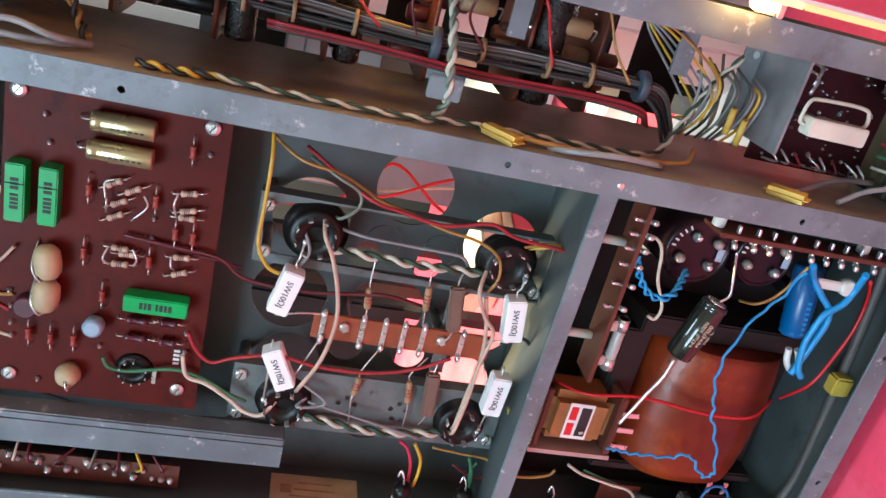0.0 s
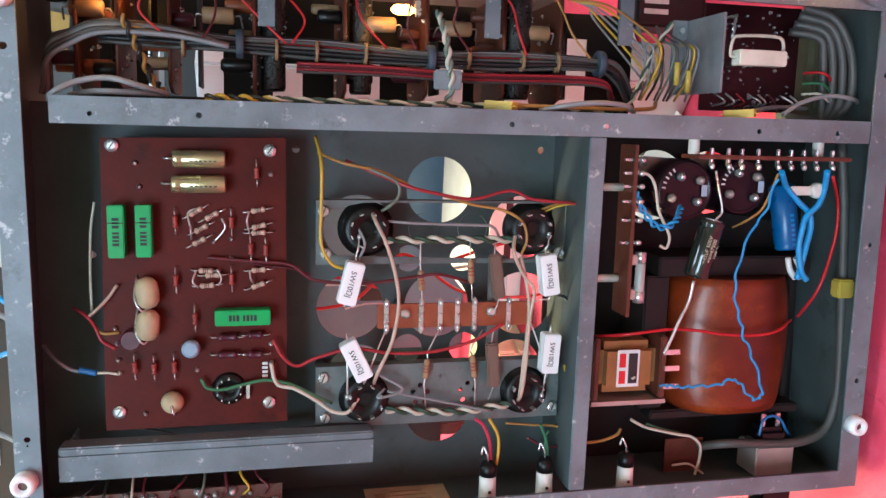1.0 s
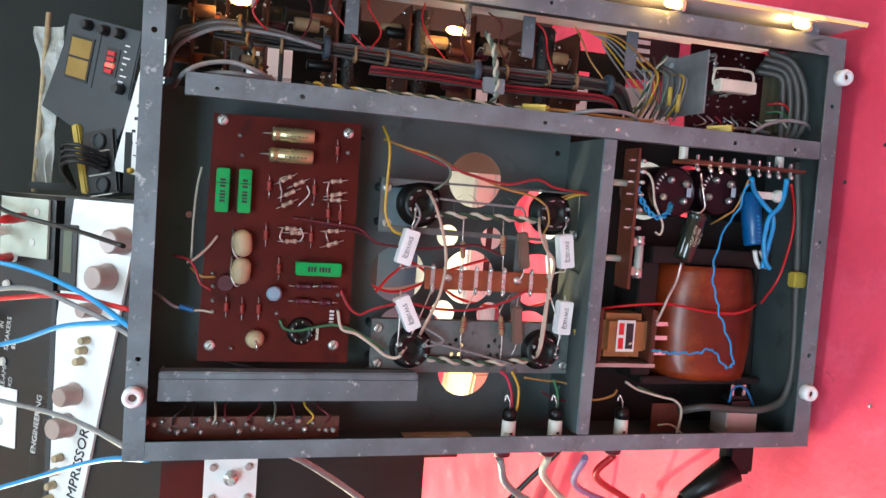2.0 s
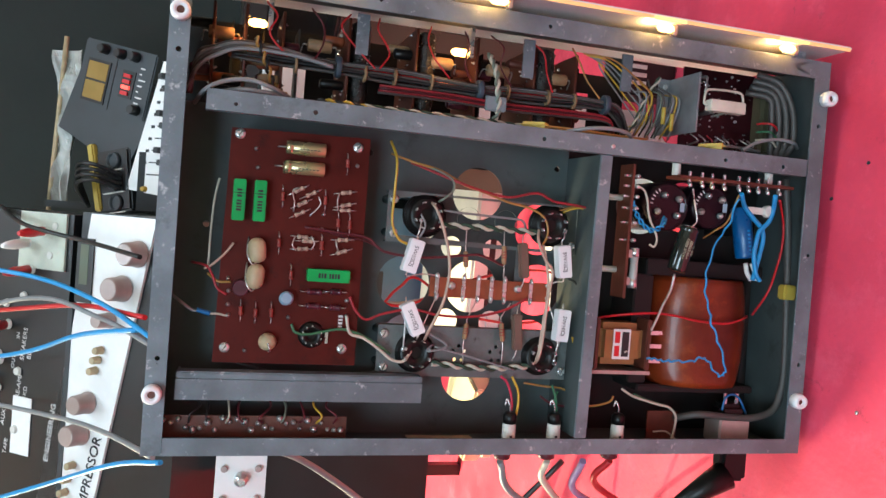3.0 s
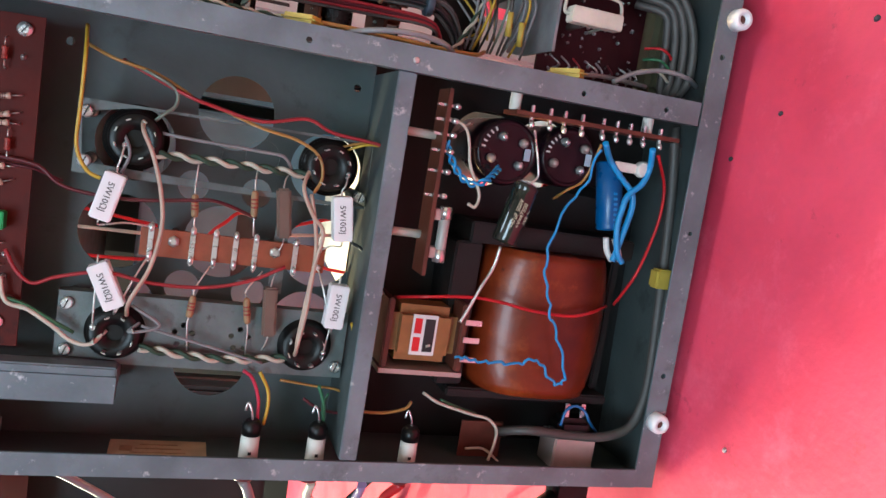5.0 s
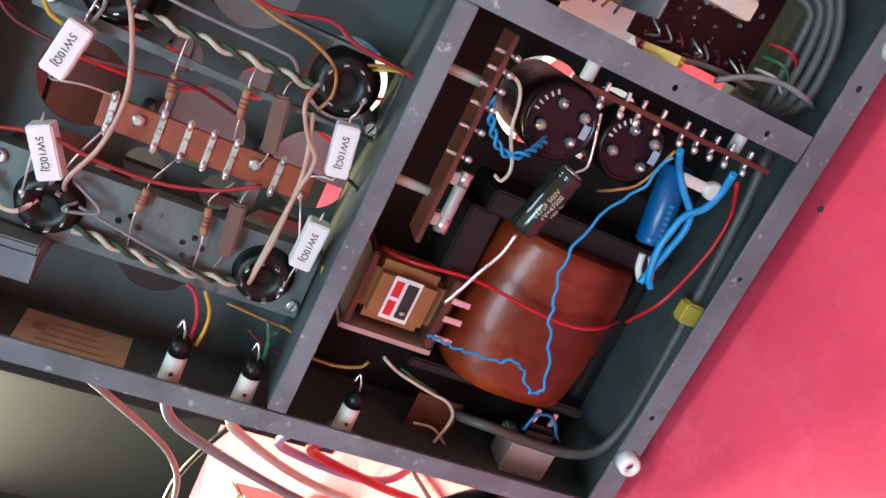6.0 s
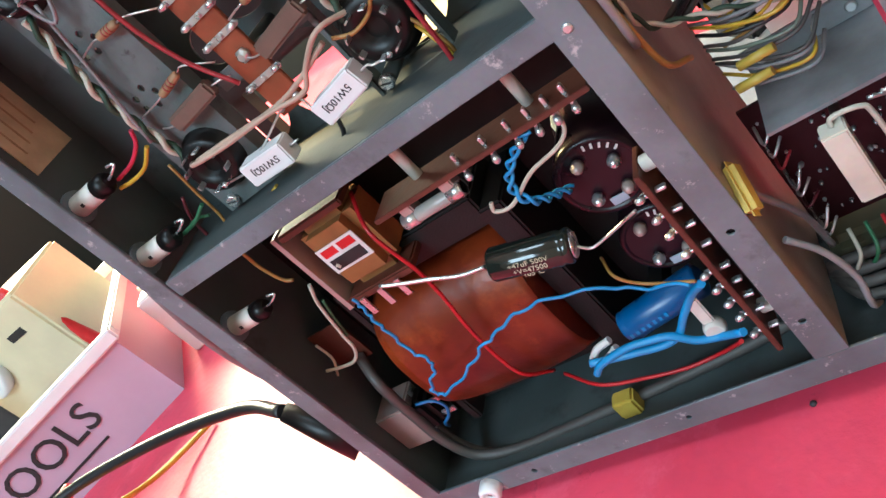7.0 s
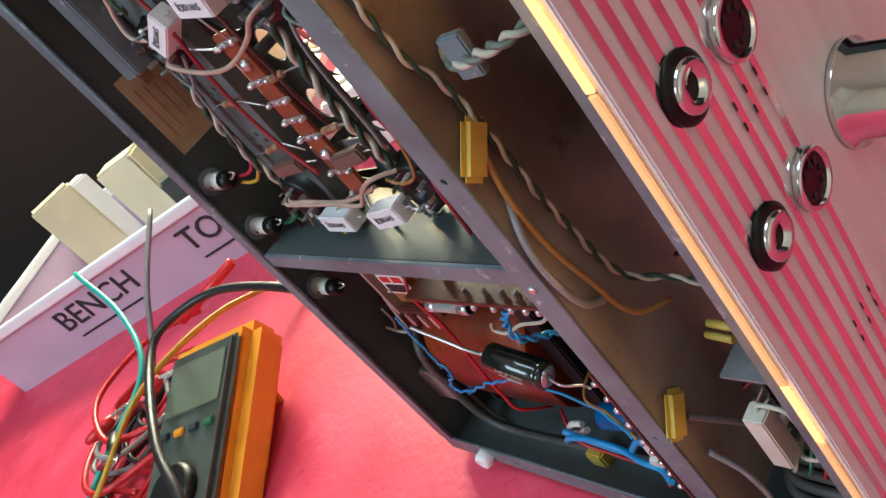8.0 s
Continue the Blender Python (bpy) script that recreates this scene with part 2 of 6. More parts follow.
def tube(bm, points, r, n=7, steps=6):
    line = smooth_line(points, steps)
    rings, side = [], None
    for i, p in enumerate(line):
        d = (line[min(i + 1, len(line) - 1)] - line[max(i - 1, 0)]).normalized()
        if side is None:
            side = d.orthogonal().normalized()
        side = (side - side.dot(d) * d).normalized()
        other = d.cross(side)
        rings.append([bm.verts.new(p + r * (math.cos(2 * math.pi * k / n) * side + math.sin(2 * math.pi * k / n) * other)) for k in range(n)])
    for u, v in zip(rings, rings[1:]):
        for k in range(n):
            f = bm.faces.new((u[k], u[(k + 1) % n], v[(k + 1) % n], v[k]))
            f.smooth = True
    bm.faces.new(rings[0][::-1])
    bm.faces.new(rings[-1])
    return bm


def sheet(outline, holes, y0, y1):
    """A sheet in the x-z plane from y0 to y1, with real holes. outline: (x, z) corners; holes: (x, z, radius) or lists of corners."""
    cu = bpy.data.curves.new("sheet", "CURVE")
    cu.dimensions, cu.fill_mode, cu.extrude = "2D", "BOTH", abs(y1 - y0) / 2
    loops = [outline] + [h if isinstance(h, list) else [(h[0] + h[2] * math.cos(2 * math.pi * k / 40), h[1] + h[2] * math.sin(2 * math.pi * k / 40)) for k in range(40)] for h in holes]
    for loop in loops:
        sp = cu.splines.new("POLY")
        sp.points.add(len(loop) - 1)
        sp.use_cyclic_u = True
        for pt, (u, v) in zip(sp.points, loop):
            pt.co = (u, v, 0, 1)
    ob = bpy.data.objects.new("sheet", cu)
    scene.collection.objects.link(ob)
    me = bpy.data.meshes.new_from_object(ob.evaluated_get(bpy.context.evaluated_depsgraph_get()))
    bpy.data.objects.remove(ob)
    bpy.data.curves.remove(cu)
    bm = bmesh.new()
    bm.from_mesh(me)
    bpy.data.meshes.remove(me)
    for v in bm.verts:
        u, w, d = v.co
        v.co = (u, (y0 + y1) / 2 + d, w)
    bmesh.ops.remove_doubles(bm, verts=bm.verts, dist=1e-5)
    bmesh.ops.recalc_face_normals(bm, faces=bm.faces)
    return bm


def sheet_xy(outline, z0, z1):
    """A solid prism over an outline in the x-y plane."""
    bm = bmesh.new()
    lo, hi = [bm.verts.new((x, y, z0)) for x, y in outline], [bm.verts.new((x, y, z1)) for x, y in outline]
    bm.faces.new(lo[::-1])
    bm.faces.new(hi)
    for k in range(len(lo)):
        n = (k + 1) % len(lo)
        bm.faces.new((lo[k], lo[n], hi[n], hi[k]))
    return bm


def rect(x0, x1, z0, z1):
    return [(x0, z0), (x1, z0), (x1, z1), (x0, z1)]


def part(name, bm, material, parent=None, label="", recalc=True):
    me = bpy.data.meshes.new(name)
    if recalc:
        bmesh.ops.recalc_face_normals(bm, faces=bm.faces)
    bm.to_mesh(me)
    bm.free()
    me.materials.append(material)
    ob = new(name, me)
    if parent:
        ob.parent = parent
    if label:
        ob["label"] = label
    return ob


def thing(name, label, category, group="", kind=""):
    return tagged(new(name), label, category, group, kind)


def solid(name, bm, material, label, category, group="", kind=""):
    return tagged(part(name, bm, material), label, category, group, kind)


# ---- room: beyond the north wall, an unseen shell added to shape the light ----
RX0, RX1, RY0, RY1, RZ0, RZ1 = -1.7, 2.0, -2.1, 1.75, -0.75, 2.0
solid("floor", B(RX0, RX1, RY0, RY1, RZ0 - 0.1, RZ0), DARK, "dark workshop floor", "floor", kind="structure")
# ceiling out of view; its opening is added for the overhead lamp
top = sheet(rect(RX0, RX1, RY0, RY1), [rect(-0.15, 0.79, -0.52, 0.28)], RZ1, RZ1 + 0.1)
for v in top.verts:
    v.co = (v.co.x, v.co.z, v.co.y)
solid("ceiling", top, PAINT, "plain pale ceiling with a skylight", "ceiling", kind="structure")
# unseen wall, opening added for the lamp behind the camera
solid("wall_south", sheet(rect(RX0, RX1, RZ0, RZ1), [rect(-1.0, 0.3, 1.0, 1.95)], RY0 - 0.12, RY0), PAINT, "plain pale wall with a window", "wall", kind="structure")
solid("wall_north", sheet(rect(RX0, RX1, RZ0, RZ1), [], RY1, RY1 + 0.12), DARK, "plain dark wall behind the bench", "wall", kind="structure")
solid("wall_east", B(RX1, RX1 + 0.12, RY0, RY1, RZ0, RZ1), PAINT, "plain pale wall", "wall", kind="structure")
# unseen wall that blocks the sun; the opening sets the sun patch's edge
west = sheet(rect(RY0, RY1, RZ0, RZ1), [rect(0.90, 1.70, 0.55, 1.65)], RX0 - 0.12, RX0)
for v in west.verts:
    v.co = (v.co.y, v.co.x, v.co.z)
solid("wall_west", west, DARK, "dark wall with a window beside the bench", "wall", kind="structure")

# ---- bench ----
bench = thing("workbench", "workbench covered with a worn red mat", "bench")
part("bench_top", B(-1.3, 1.6, -0.75, 1.2, BENCH - 0.04, BENCH, 0.003), PINK, bench)
for bx in (-1.2, 1.5):
    for by in (-0.65, 1.1):
        part("leg", B(bx - 0.03, bx + 0.03, by - 0.03, by + 0.03, RZ0, BENCH - 0.04), STEEL, bench)

# ---- amplifier chassis, standing on its end ----
X0, X1, Z0, Z1 = -0.0165, 0.2695, 0.0170, 0.4755
YF, YB, YD = -0.0275, 0.027, 0.075
HOLE = 0.0185


def rim(bm):
    """The rim falls back a little from the front panel's side to the rear."""
    for v in bm.verts:
        if v.co.y < 0:
            v.co.y += (X1 - v.co.x) * 0.027
        if v.co.z < 0.05:
            v.co.z += (v.co.x - X0) * 0.030
    return bm


def ring_sheet(loops, holes, y0, y1):
    return rim(sheet(loops, holes, y0, y1))


amp = thing("amplifier_chassis", "grey steel valve amplifier chassis standing on its end, underside open", "amplifier")
big = [(0.155, 0.2665, HOLE), (0.1335, 0.312, HOLE), (0.1335, 0.2185, HOLE), (0.0895, 0.3155, HOLE), (0.0895, 0.2665, HOLE), (0.0895, 0.2165, HOLE)]
big += [(0.0515, 0.311, HOLE - 0.002), (0.0515, 0.220, HOLE - 0.002), (0.0265, 0.2645, HOLE)]
big += [(0.1165, z, 0.0075) for z in (0.283, 0.252)] + [(0.0645, z, 0.0085) for z in (0.283, 0.25)]
small = [(0.176, 0.345, 0.002), (0.178, 0.208, 0.002), (0.12, 0.448, 0.002), (0.02, 0.33, 0.002)]
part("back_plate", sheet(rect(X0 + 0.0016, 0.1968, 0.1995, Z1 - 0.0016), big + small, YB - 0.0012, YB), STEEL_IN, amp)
# mains plate takes the core's black: the compartment's shade put into its colour
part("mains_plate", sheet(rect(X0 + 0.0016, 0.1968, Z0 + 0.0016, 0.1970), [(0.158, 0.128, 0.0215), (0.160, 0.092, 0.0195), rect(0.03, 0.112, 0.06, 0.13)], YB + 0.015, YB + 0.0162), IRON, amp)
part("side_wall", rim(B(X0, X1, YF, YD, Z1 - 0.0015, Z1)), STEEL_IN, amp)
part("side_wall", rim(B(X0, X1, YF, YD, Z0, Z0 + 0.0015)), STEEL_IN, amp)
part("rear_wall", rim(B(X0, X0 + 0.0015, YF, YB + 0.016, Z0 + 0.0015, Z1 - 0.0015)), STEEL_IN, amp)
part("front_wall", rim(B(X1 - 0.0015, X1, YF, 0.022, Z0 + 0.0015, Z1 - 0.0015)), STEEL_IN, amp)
screw_holes = [(0.0495, Z0 + 0.006, 0.0016), (0.2235, Z0 + 0.0065, 0.0016), (0.130, Z0 + 0.006, 0.0013)]
part("flange", ring_sheet(rect(X0, X1, Z0, Z0 + 0.0125), screw_holes, YF - 0.0015, YF), STEEL, amp)
part("flange", ring_sheet(rect(X0, X1, Z1 - 0.0115, Z1), [(0.2185, Z1 - 0.006, 0.0016), (0.041, Z1 - 0.006, 0.0014), (0.038, Z1 - 0.006, 0.0005)], YF - 0.0015, YF), STEEL, amp)
part("flange", ring_sheet(rect(X1 - 0.0125, X1, Z0 + 0.0127, Z1 - 0.0117), [(0.2635, z, 0.0013) for z in (0.05, 0.245, 0.356)], YF - 0.002, YF), STEEL, amp)
part("flange", ring_sheet(rect(X0, X0 + 0.0105, Z0 + 0.0127, Z1 - 0.0117), [], YF - 0.002, YF), STEEL, amp)
part("rail", sheet(rect(0.1865, 0.1985, 0.0385, 0.4525), [(0.1915, z, 0.0014) for z in (0.3901, 0.2428, 0.1063, 0.0585)] + [(0.191, 0.436, 0.0011)], YF - 0.0015, YF), STEEL, amp)
part("rail_web", B(0.1970, 0.1985, YF, 0.070, 0.0385, 0.4525), RUSTY, amp, "pinkish stained steel web")
part("rail_lip", B(0.1865, 0.1877, YF, YF + 0.006, 0.0385, 0.4525), STEEL, amp)
part("divider", rim(B(X0 + 0.0108, 0.1862, YF - 0.001, YF + 0.0012, 0.1912, 0.1998, 0.0004)), STEEL, amp)
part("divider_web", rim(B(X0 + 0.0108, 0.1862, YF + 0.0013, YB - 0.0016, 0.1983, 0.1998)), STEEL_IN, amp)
part("rivet", rod((0.1918, YF - 0.0025, 0.1935), (0.1918, YF - 0.0012, 0.1935), 0.0016, 10, 0.0005), SOLDER, amp)
for fx, fz in ((0.2395, 0.4696), (0.0205, 0.4711), (0.243, 0.0272), (0.0232, 0.0245)):
    y = YF + (X1 - fx) * 0.027
    foot = part("foot", lathe(bmesh.new(), (fx, y - 0.0012, fz), (fx, y - 0.0085, fz), [(0, 0.0056), (0.75, 0.0056), (1, 0.0048), (1, 0.0026), (0.6, 0.0024)], 22, True), WHITE, amp, "white plastic spacer foot")
    part("screw", rod((fx, y - 0.0055, fz), (fx, y - 0.0062, fz), 0.0022, 10), PAXOLIN, foot)

# channel bar across the tagboard
bar = thing("cover_bar", "folded grey steel bar above the solder strip", "bar")
bar.location = (-0.0025, 0.0040, -0.0015)
part("face", rim(B(0.0185, 0.030, -0.0235, -0.0225, 0.3085, 0.4605)), STEEL, bar)
part("lip", rim(B(0.0300, 0.0345, -0.0235, -0.012, 0.3085, 0.4605, 0.0008)), STEEL, bar)
part("lip", rim(B(0.0173, 0.0185, -0.0235, -0.010, 0.3085, 0.4605)), STEEL, bar)
part("bracket", B(0.0185, 0.030, -0.013, YB - 0.0012, 0.4590, 0.4602), STEEL, bar)
part("bracket", B(0.0185, 0.030, -0.013, YB - 0.0012, 0.3088, 0.3100), STEEL, bar)

# front panel with jacks, sockets and dial lamps behind its edge
PX = 0.2765
panel = thing("front_panel", "satin aluminium front panel with polished stripes and jack sockets", "panel")
part("plate", B(PX, PX + 0.0025, -0.0425, 0.0065, Z0 + 0.004, Z1 + 0.004, 0.0005), SATIN, panel)
for k, (ya, yb) in enumerate(((-0.0385, -0.0362), (-0.0330, -0.0302), (-0.0270, -0.0240), (-0.0200, -0.0170), (-0.0130, -0.0105), (-0.0070, -0.0045), (-0.0005, 0.0018))):
    part("stripe", B(PX + 0.0026, PX + 0.0029, ya, yb, Z0 + 0.004, Z1 - 0.002), MIRROR, panel, "polished stripe")
part("upper_plate", B(PX - 0.001, PX + 0.0012, 0.0068, 0.072, Z0 + 0.004, Z1 + 0.004, 0.0005), SATIN, panel, "satin upper panel")
# emissive strips along the panel edge stand in for the bulbs' light
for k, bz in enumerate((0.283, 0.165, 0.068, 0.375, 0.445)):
    part("light_guide", B(PX - 0.0014, PX + 0.0010, -0.0438, -0.0428, bz - 0.010, bz + 0.014, 0.0003), EDGE_GLOW_HOT, panel, "bright amber lit edge of the dial glass")
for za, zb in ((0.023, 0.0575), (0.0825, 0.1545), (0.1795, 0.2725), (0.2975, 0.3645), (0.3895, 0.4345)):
    part("light_guide", B(PX - 0.0014, PX + 0.0010, -0.0438, -0.0428, za, zb, 0.0003), EDGE_GLOW, panel, "amber lit edge of the dial glass")
for z in (0.045, 0.45):
    part("bracket", B(X1 + 0.0002, PX - 0.0002, -0.020, -0.006, z - 0.004, z + 0.004), STEEL, panel)


def jack(y, z):
    base = part("jack_socket", lathe(bmesh.new(), (PX + 0.0029, y, z), (PX + 0.0048, y, z), [(0, 0.0082), (0.5, 0.0082), (0.8, 0.0066), (0.75, 0.0062)], 28), BAKELITE, panel, "black ringed jack socket")
    part("ring", lathe(bmesh.new(), (PX + 0.0034, y, z), (PX + 0.0060, y, z), [(0, 0.0062), (0.85, 0.006), (1, 0.005), (1, 0.0034), (0.2, 0.0032)], 24), CHROME, base, "chrome ring")
    part("bore", rod((PX + 0.0036, y, z), (PX + 0.0041, y, z), 0.0032, 16), INK, base)


def din(y, z):
    base = part("din_socket", lathe(bmesh.new(), (PX + 0.0029, y, z), (PX + 0.0052, y, z), [(0, 0.0082), (0.8, 0.0082), (1, 0.0078), (1, 0.0068), (0.5, 0.0068)], 28), CHROME, panel, "round multi-pin socket")
    part("insert", rod((PX + 0.003, y, z), (PX + 0.0044, y, z), 0.0067, 24), PURPLE, base)
    for k in range(7):
        a = math.radians(-130 + k * 43)
        part("pin_hole", rod((PX + 0.0043, y + 0.0042 * math.cos(a), z + 0.0042 * math.sin(a)), (PX + 0.0048, y + 0.0042 * math.cos(a), z + 0.0042 * math.sin(a)), 0.0009, 8), INK, base)


for jz in (0.2570, 0.2120, 0.35, 0.395):
    jack(-0.0240, jz)
for dz in (0.2550, 0.2085, 0.30, 0.345):
    din(-0.0018, dz)
rng = random.Random(3)
for zc in (0.236, 0.16):
    for k in range(6):
        part("legend", B(PX + 0.0030, PX + 0.0033, -0.0133 + 0.006 * (k % 3), -0.0128 + 0.006 * (k % 3), zc + 0.006 * (k // 3) - 0.0012, zc + 0.006 * (k // 3) + 0.0012), INK, panel)
for kx, ky, kz, kr in ((PX + 0.0013, 0.034, 0.205, 0.013), (PX + 0.0013, 0.034, 0.30, 0.013)):
    knob = part("control_knob", lathe(bmesh.new(), (kx, ky, kz), (kx + 0.02, ky, kz), [(0, kr + 0.002), (0.1, kr + 0.002), (0.16, kr), (0.92, kr * 0.94), (1, kr * 0.85)], 36), CHROME, panel, "chrome control knob")
    part("pointer", B(kx + 0.0195, kx + 0.0204, ky - 0.0006, ky + 0.0006, kz, kz + kr * 0.8), INK, knob)
for k, bz in enumerate((0.283, 0.165, 0.068, 0.375, 0.445)):
    bulb = solid("dial_lamp", lathe(bmesh.new(), (0.2731, -0.034, bz - 0.006), (0.2731, -0.034, bz + 0.006), [(0, 0.0012), (0.15, 0.0026), (0.7, 0.0028), (0.9, 0.002), (1, 0.0006)], 14), AMBER_GLOW, "small lit amber dial lamp behind the panel edge", "lamp", "dial lamps")
    lamp("dial_lamp_light", "POINT", Matrix.Translation((0.2731, -0.031, bz + 0.010)), 0.011, (1.0, 0.50, 0.14), radius=0.002)
    part("holder", B(0.2697, 0.2763, -0.034, -0.020, bz - 0.0095, bz - 0.0065, 0.0004), SOLDER, bulb)
for bx, by, bz in ((0.252, 0.028, 0.425), (0.250, 0.02, 0.290)):
    bulb = solid("pilot_lamp", lathe(bmesh.new(), (bx, by, bz - 0.006), (bx, by, bz + 0.006), [(0, 0.0012), (0.15, 0.0026), (0.7, 0.0028), (0.9, 0.002), (1, 0.0006)], 14), AMBER_GLOW, "small lit amber pilot lamp among the wiring", "lamp", "dial lamps")
    lamp("pilot_lamp_light", "POINT", Matrix.Translation((bx - 0.004, by - 0.004, bz + 0.009)), 0.005, (1.0, 0.42, 0.10), radius=0.002)
    part("holder", B(bx - 0.003, X1 - 0.0016, by - 0.003, by + 0.003, bz - 0.0095, bz - 0.0065, 0.0004), SOLDER, bulb)


# ---- wires ----
def wire(material, r, pts, twin=0.0, second=None):
    """A loose wire, or two strands twisted round each other."""
    kind = material.name.replace("_insulation", "").replace("_", " ")
    if not twin:
        return solid("wire", tube(bmesh.new(), pts, r), material, f"thin {kind} wire soldered inside the chassis", "wire", "chassis wiring")
    return twisted(pts, r, twin, material, second or material, 0.011, f"twisted pair of {kind} wires inside the chassis")


def twisted(pts, r, off, mat_a, mat_b, pitch, label):
    line = smooth_line(pts, 16)
    th = thing("twisted_pair", label, "wire", "chassis wiring")
    for mm, ph in ((mat_a, 0.0), (mat_b, math.pi)):
        run, out, side = 0.0, [], None
        for i, p in enumerate(line):
            d = (line[min(i + 1, len(line) - 1)] - line[max(i - 1, 0)]).normalized()
            side = (side - side.dot(d) * d).normalized() if side else d.orthogonal().normalized()
            run += (p - line[i - 1]).length if i else 0
            a = ph + 2 * math.pi * run / pitch
            out.append(p + off * (math.cos(a) * side + math.sin(a) * d.cross(side)))
        part("strand", tube(bmesh.new(), out, r, 6, 1 if len(out) > 60 else 3), mm, th)
    return th


def text(name, body, size, m, material, parent, label="", bold=0.0):
    cu = bpy.data.curves.new(name, "FONT")
    cu.body, cu.size, cu.align_x, cu.align_y, cu.extrude, cu.offset = body, size, "CENTER", "CENTER", size * 0.02, bold
    cu.resolution_u = 3
    ob = bpy.data.objects.new(name, cu)
    scene.collection.objects.link(ob)
    me = bpy.data.meshes.new_from_object(ob.evaluated_get(bpy.context.evaluated_depsgraph_get()))
    bpy.data.objects.remove(ob)
    bpy.data.curves.remove(cu)
    me.transform(m)
    me.materials.clear()
    me.materials.append(material)
    o = new(name, me)
    o.parent = parent
    if label:
        o["label"] = label
    return o


def facing(x, y, z, turn):
    """The pose of lettering that faces the camera's side (-y); turn 0 reads upwards along +z ... in degrees, 0 reads along +x."""
    return Matrix.Translation((x, y, z)) @ pose(0, 0, 0, 90, 0, 0) @ pose(0, 0, 0, 0, 0, turn)


wire(YELLOW, 0.0009, [(0.183, 0.005, 0.336), (0.170, -0.008, 0.334), (0.148, -0.008, 0.334), (0.130, -0.008, 0.334), (0.120, -0.008, 0.329), (0.117, -0.008, 0.323)])
wire(OCHRE, 0.0008, [(0.175, 0.005, 0.335), (0.170, -0.006, 0.322), (0.167, -0.006, 0.306), (0.162, -0.006, 0.294), (0.158, -0.006, 0.286), (0.155, -0.006, 0.273), (0.150, -0.006, 0.256), (0.147, -0.006, 0.239), (0.141, -0.006, 0.228), (0.131, -0.006, 0.225), (0.123, -0.006, 0.228)])
wire(GREYGREEN, 0.0008, [(0.170, 0.000, 0.318), (0.166, -0.008, 0.306), (0.161, -0.008, 0.296), (0.154, -0.008, 0.295), (0.148, -0.008, 0.301), (0.145, 0.000, 0.304)])
wire(DARKRED, 0.0009, [(0.171, 0.010, 0.320), (0.160, -0.009, 0.293), (0.156, -0.009, 0.277), (0.153, -0.009, 0.257), (0.157, -0.009, 0.240), (0.157, -0.009, 0.233), (0.153, -0.009, 0.223), (0.151, -0.009, 0.201), (0.148, -0.009, 0.197), (0.132, -0.009, 0.194), (0.108, -0.009, 0.196), (0.098, -0.009, 0.196), (0.084, -0.009, 0.192), (0.074, 0.010, 0.182)])
wire(YELLOW, 0.0007, [(0.144, 0.000, 0.217), (0.149, -0.005, 0.208), (0.150, -0.005, 0.199), (0.143, -0.005, 0.194), (0.125, -0.005, 0.193), (0.104, 0.000, 0.192)])
wire(OCHRE, 0.0007, [(0.139, 0.000, 0.222), (0.147, -0.004, 0.217), (0.151, -0.004, 0.199), (0.138, -0.004, 0.196), (0.110, 0.003, 0.194)])
wire(BEIGE, 0.001, [(0.146, -0.002, 0.308), (0.141, -0.014, 0.307), (0.131, -0.014, 0.302), (0.115, -0.014, 0.297), (0.099, -0.014, 0.295), (0.080, -0.014, 0.298), (0.064, -0.014, 0.305), (0.054, -0.004, 0.306)])
wire(BEIGE, 0.001, [(0.123, -0.012, 0.230), (0.108, -0.012, 0.226), (0.092, -0.012, 0.224), (0.065, -0.012, 0.226), (0.051, -0.012, 0.227), (0.041, -0.002, 0.225)])
wire(BEIGE, 0.001, [(0.134, -0.004, 0.231), (0.125, -0.013, 0.234), (0.113, -0.013, 0.228), (0.105, -0.013, 0.222), (0.088, -0.013, 0.224), (0.065, -0.013, 0.225), (0.048, -0.013, 0.227), (0.040, -0.002, 0.226)])
wire(MAROON, 0.0009, [(0.123, -0.006, 0.389), (0.121, -0.006, 0.368), (0.119, -0.006, 0.349), (0.111, -0.006, 0.337), (0.109, -0.006, 0.311), (0.112, -0.006, 0.285), (0.113, -0.006, 0.272), (0.107, 0.000, 0.253)])
wire(DARKRED, 0.0009, [(0.081, -0.008, 0.358), (0.072, -0.008, 0.353), (0.067, -0.008, 0.346), (0.071, -0.008, 0.336), (0.075, -0.008, 0.317), (0.072, -0.008, 0.298), (0.072, -0.008, 0.275), (0.077, -0.008, 0.254), (0.086, -0.008, 0.237)])
wire(GREYWIRE, 0.0008, [(0.141, -0.002, 0.303), (0.140, -0.006, 0.286), (0.139, -0.006, 0.252), (0.138, -0.006, 0.244), (0.132, -0.002, 0.239)])
wire(GREYWIRE, 0.0007, [(0.051, -0.007, 0.299), (0.044, -0.007, 0.270), (0.037, -0.007, 0.242)])
wire(GREEN, 0.0009, [(0.062, -0.007, 0.393), (0.057, -0.007, 0.390), (0.056, -0.007, 0.382), (0.058, -0.007, 0.373), (0.060, -0.007, 0.361), (0.057, -0.007, 0.349), (0.050, -0.007, 0.336), (0.045, -0.004, 0.328)])
wire(CREAM, 0.001, [(0.069, -0.008, 0.359), (0.058, -0.008, 0.356), (0.055, -0.008, 0.347), (0.048, -0.008, 0.336), (0.042, -0.008, 0.328), (0.041, -0.008, 0.320), (0.047, -0.004, 0.314)])
wire(PINKRED, 0.0009, [(0.032, -0.004, 0.250), (0.028, -0.004, 0.245), (0.018, -0.004, 0.241), (0.007, -0.004, 0.240)])
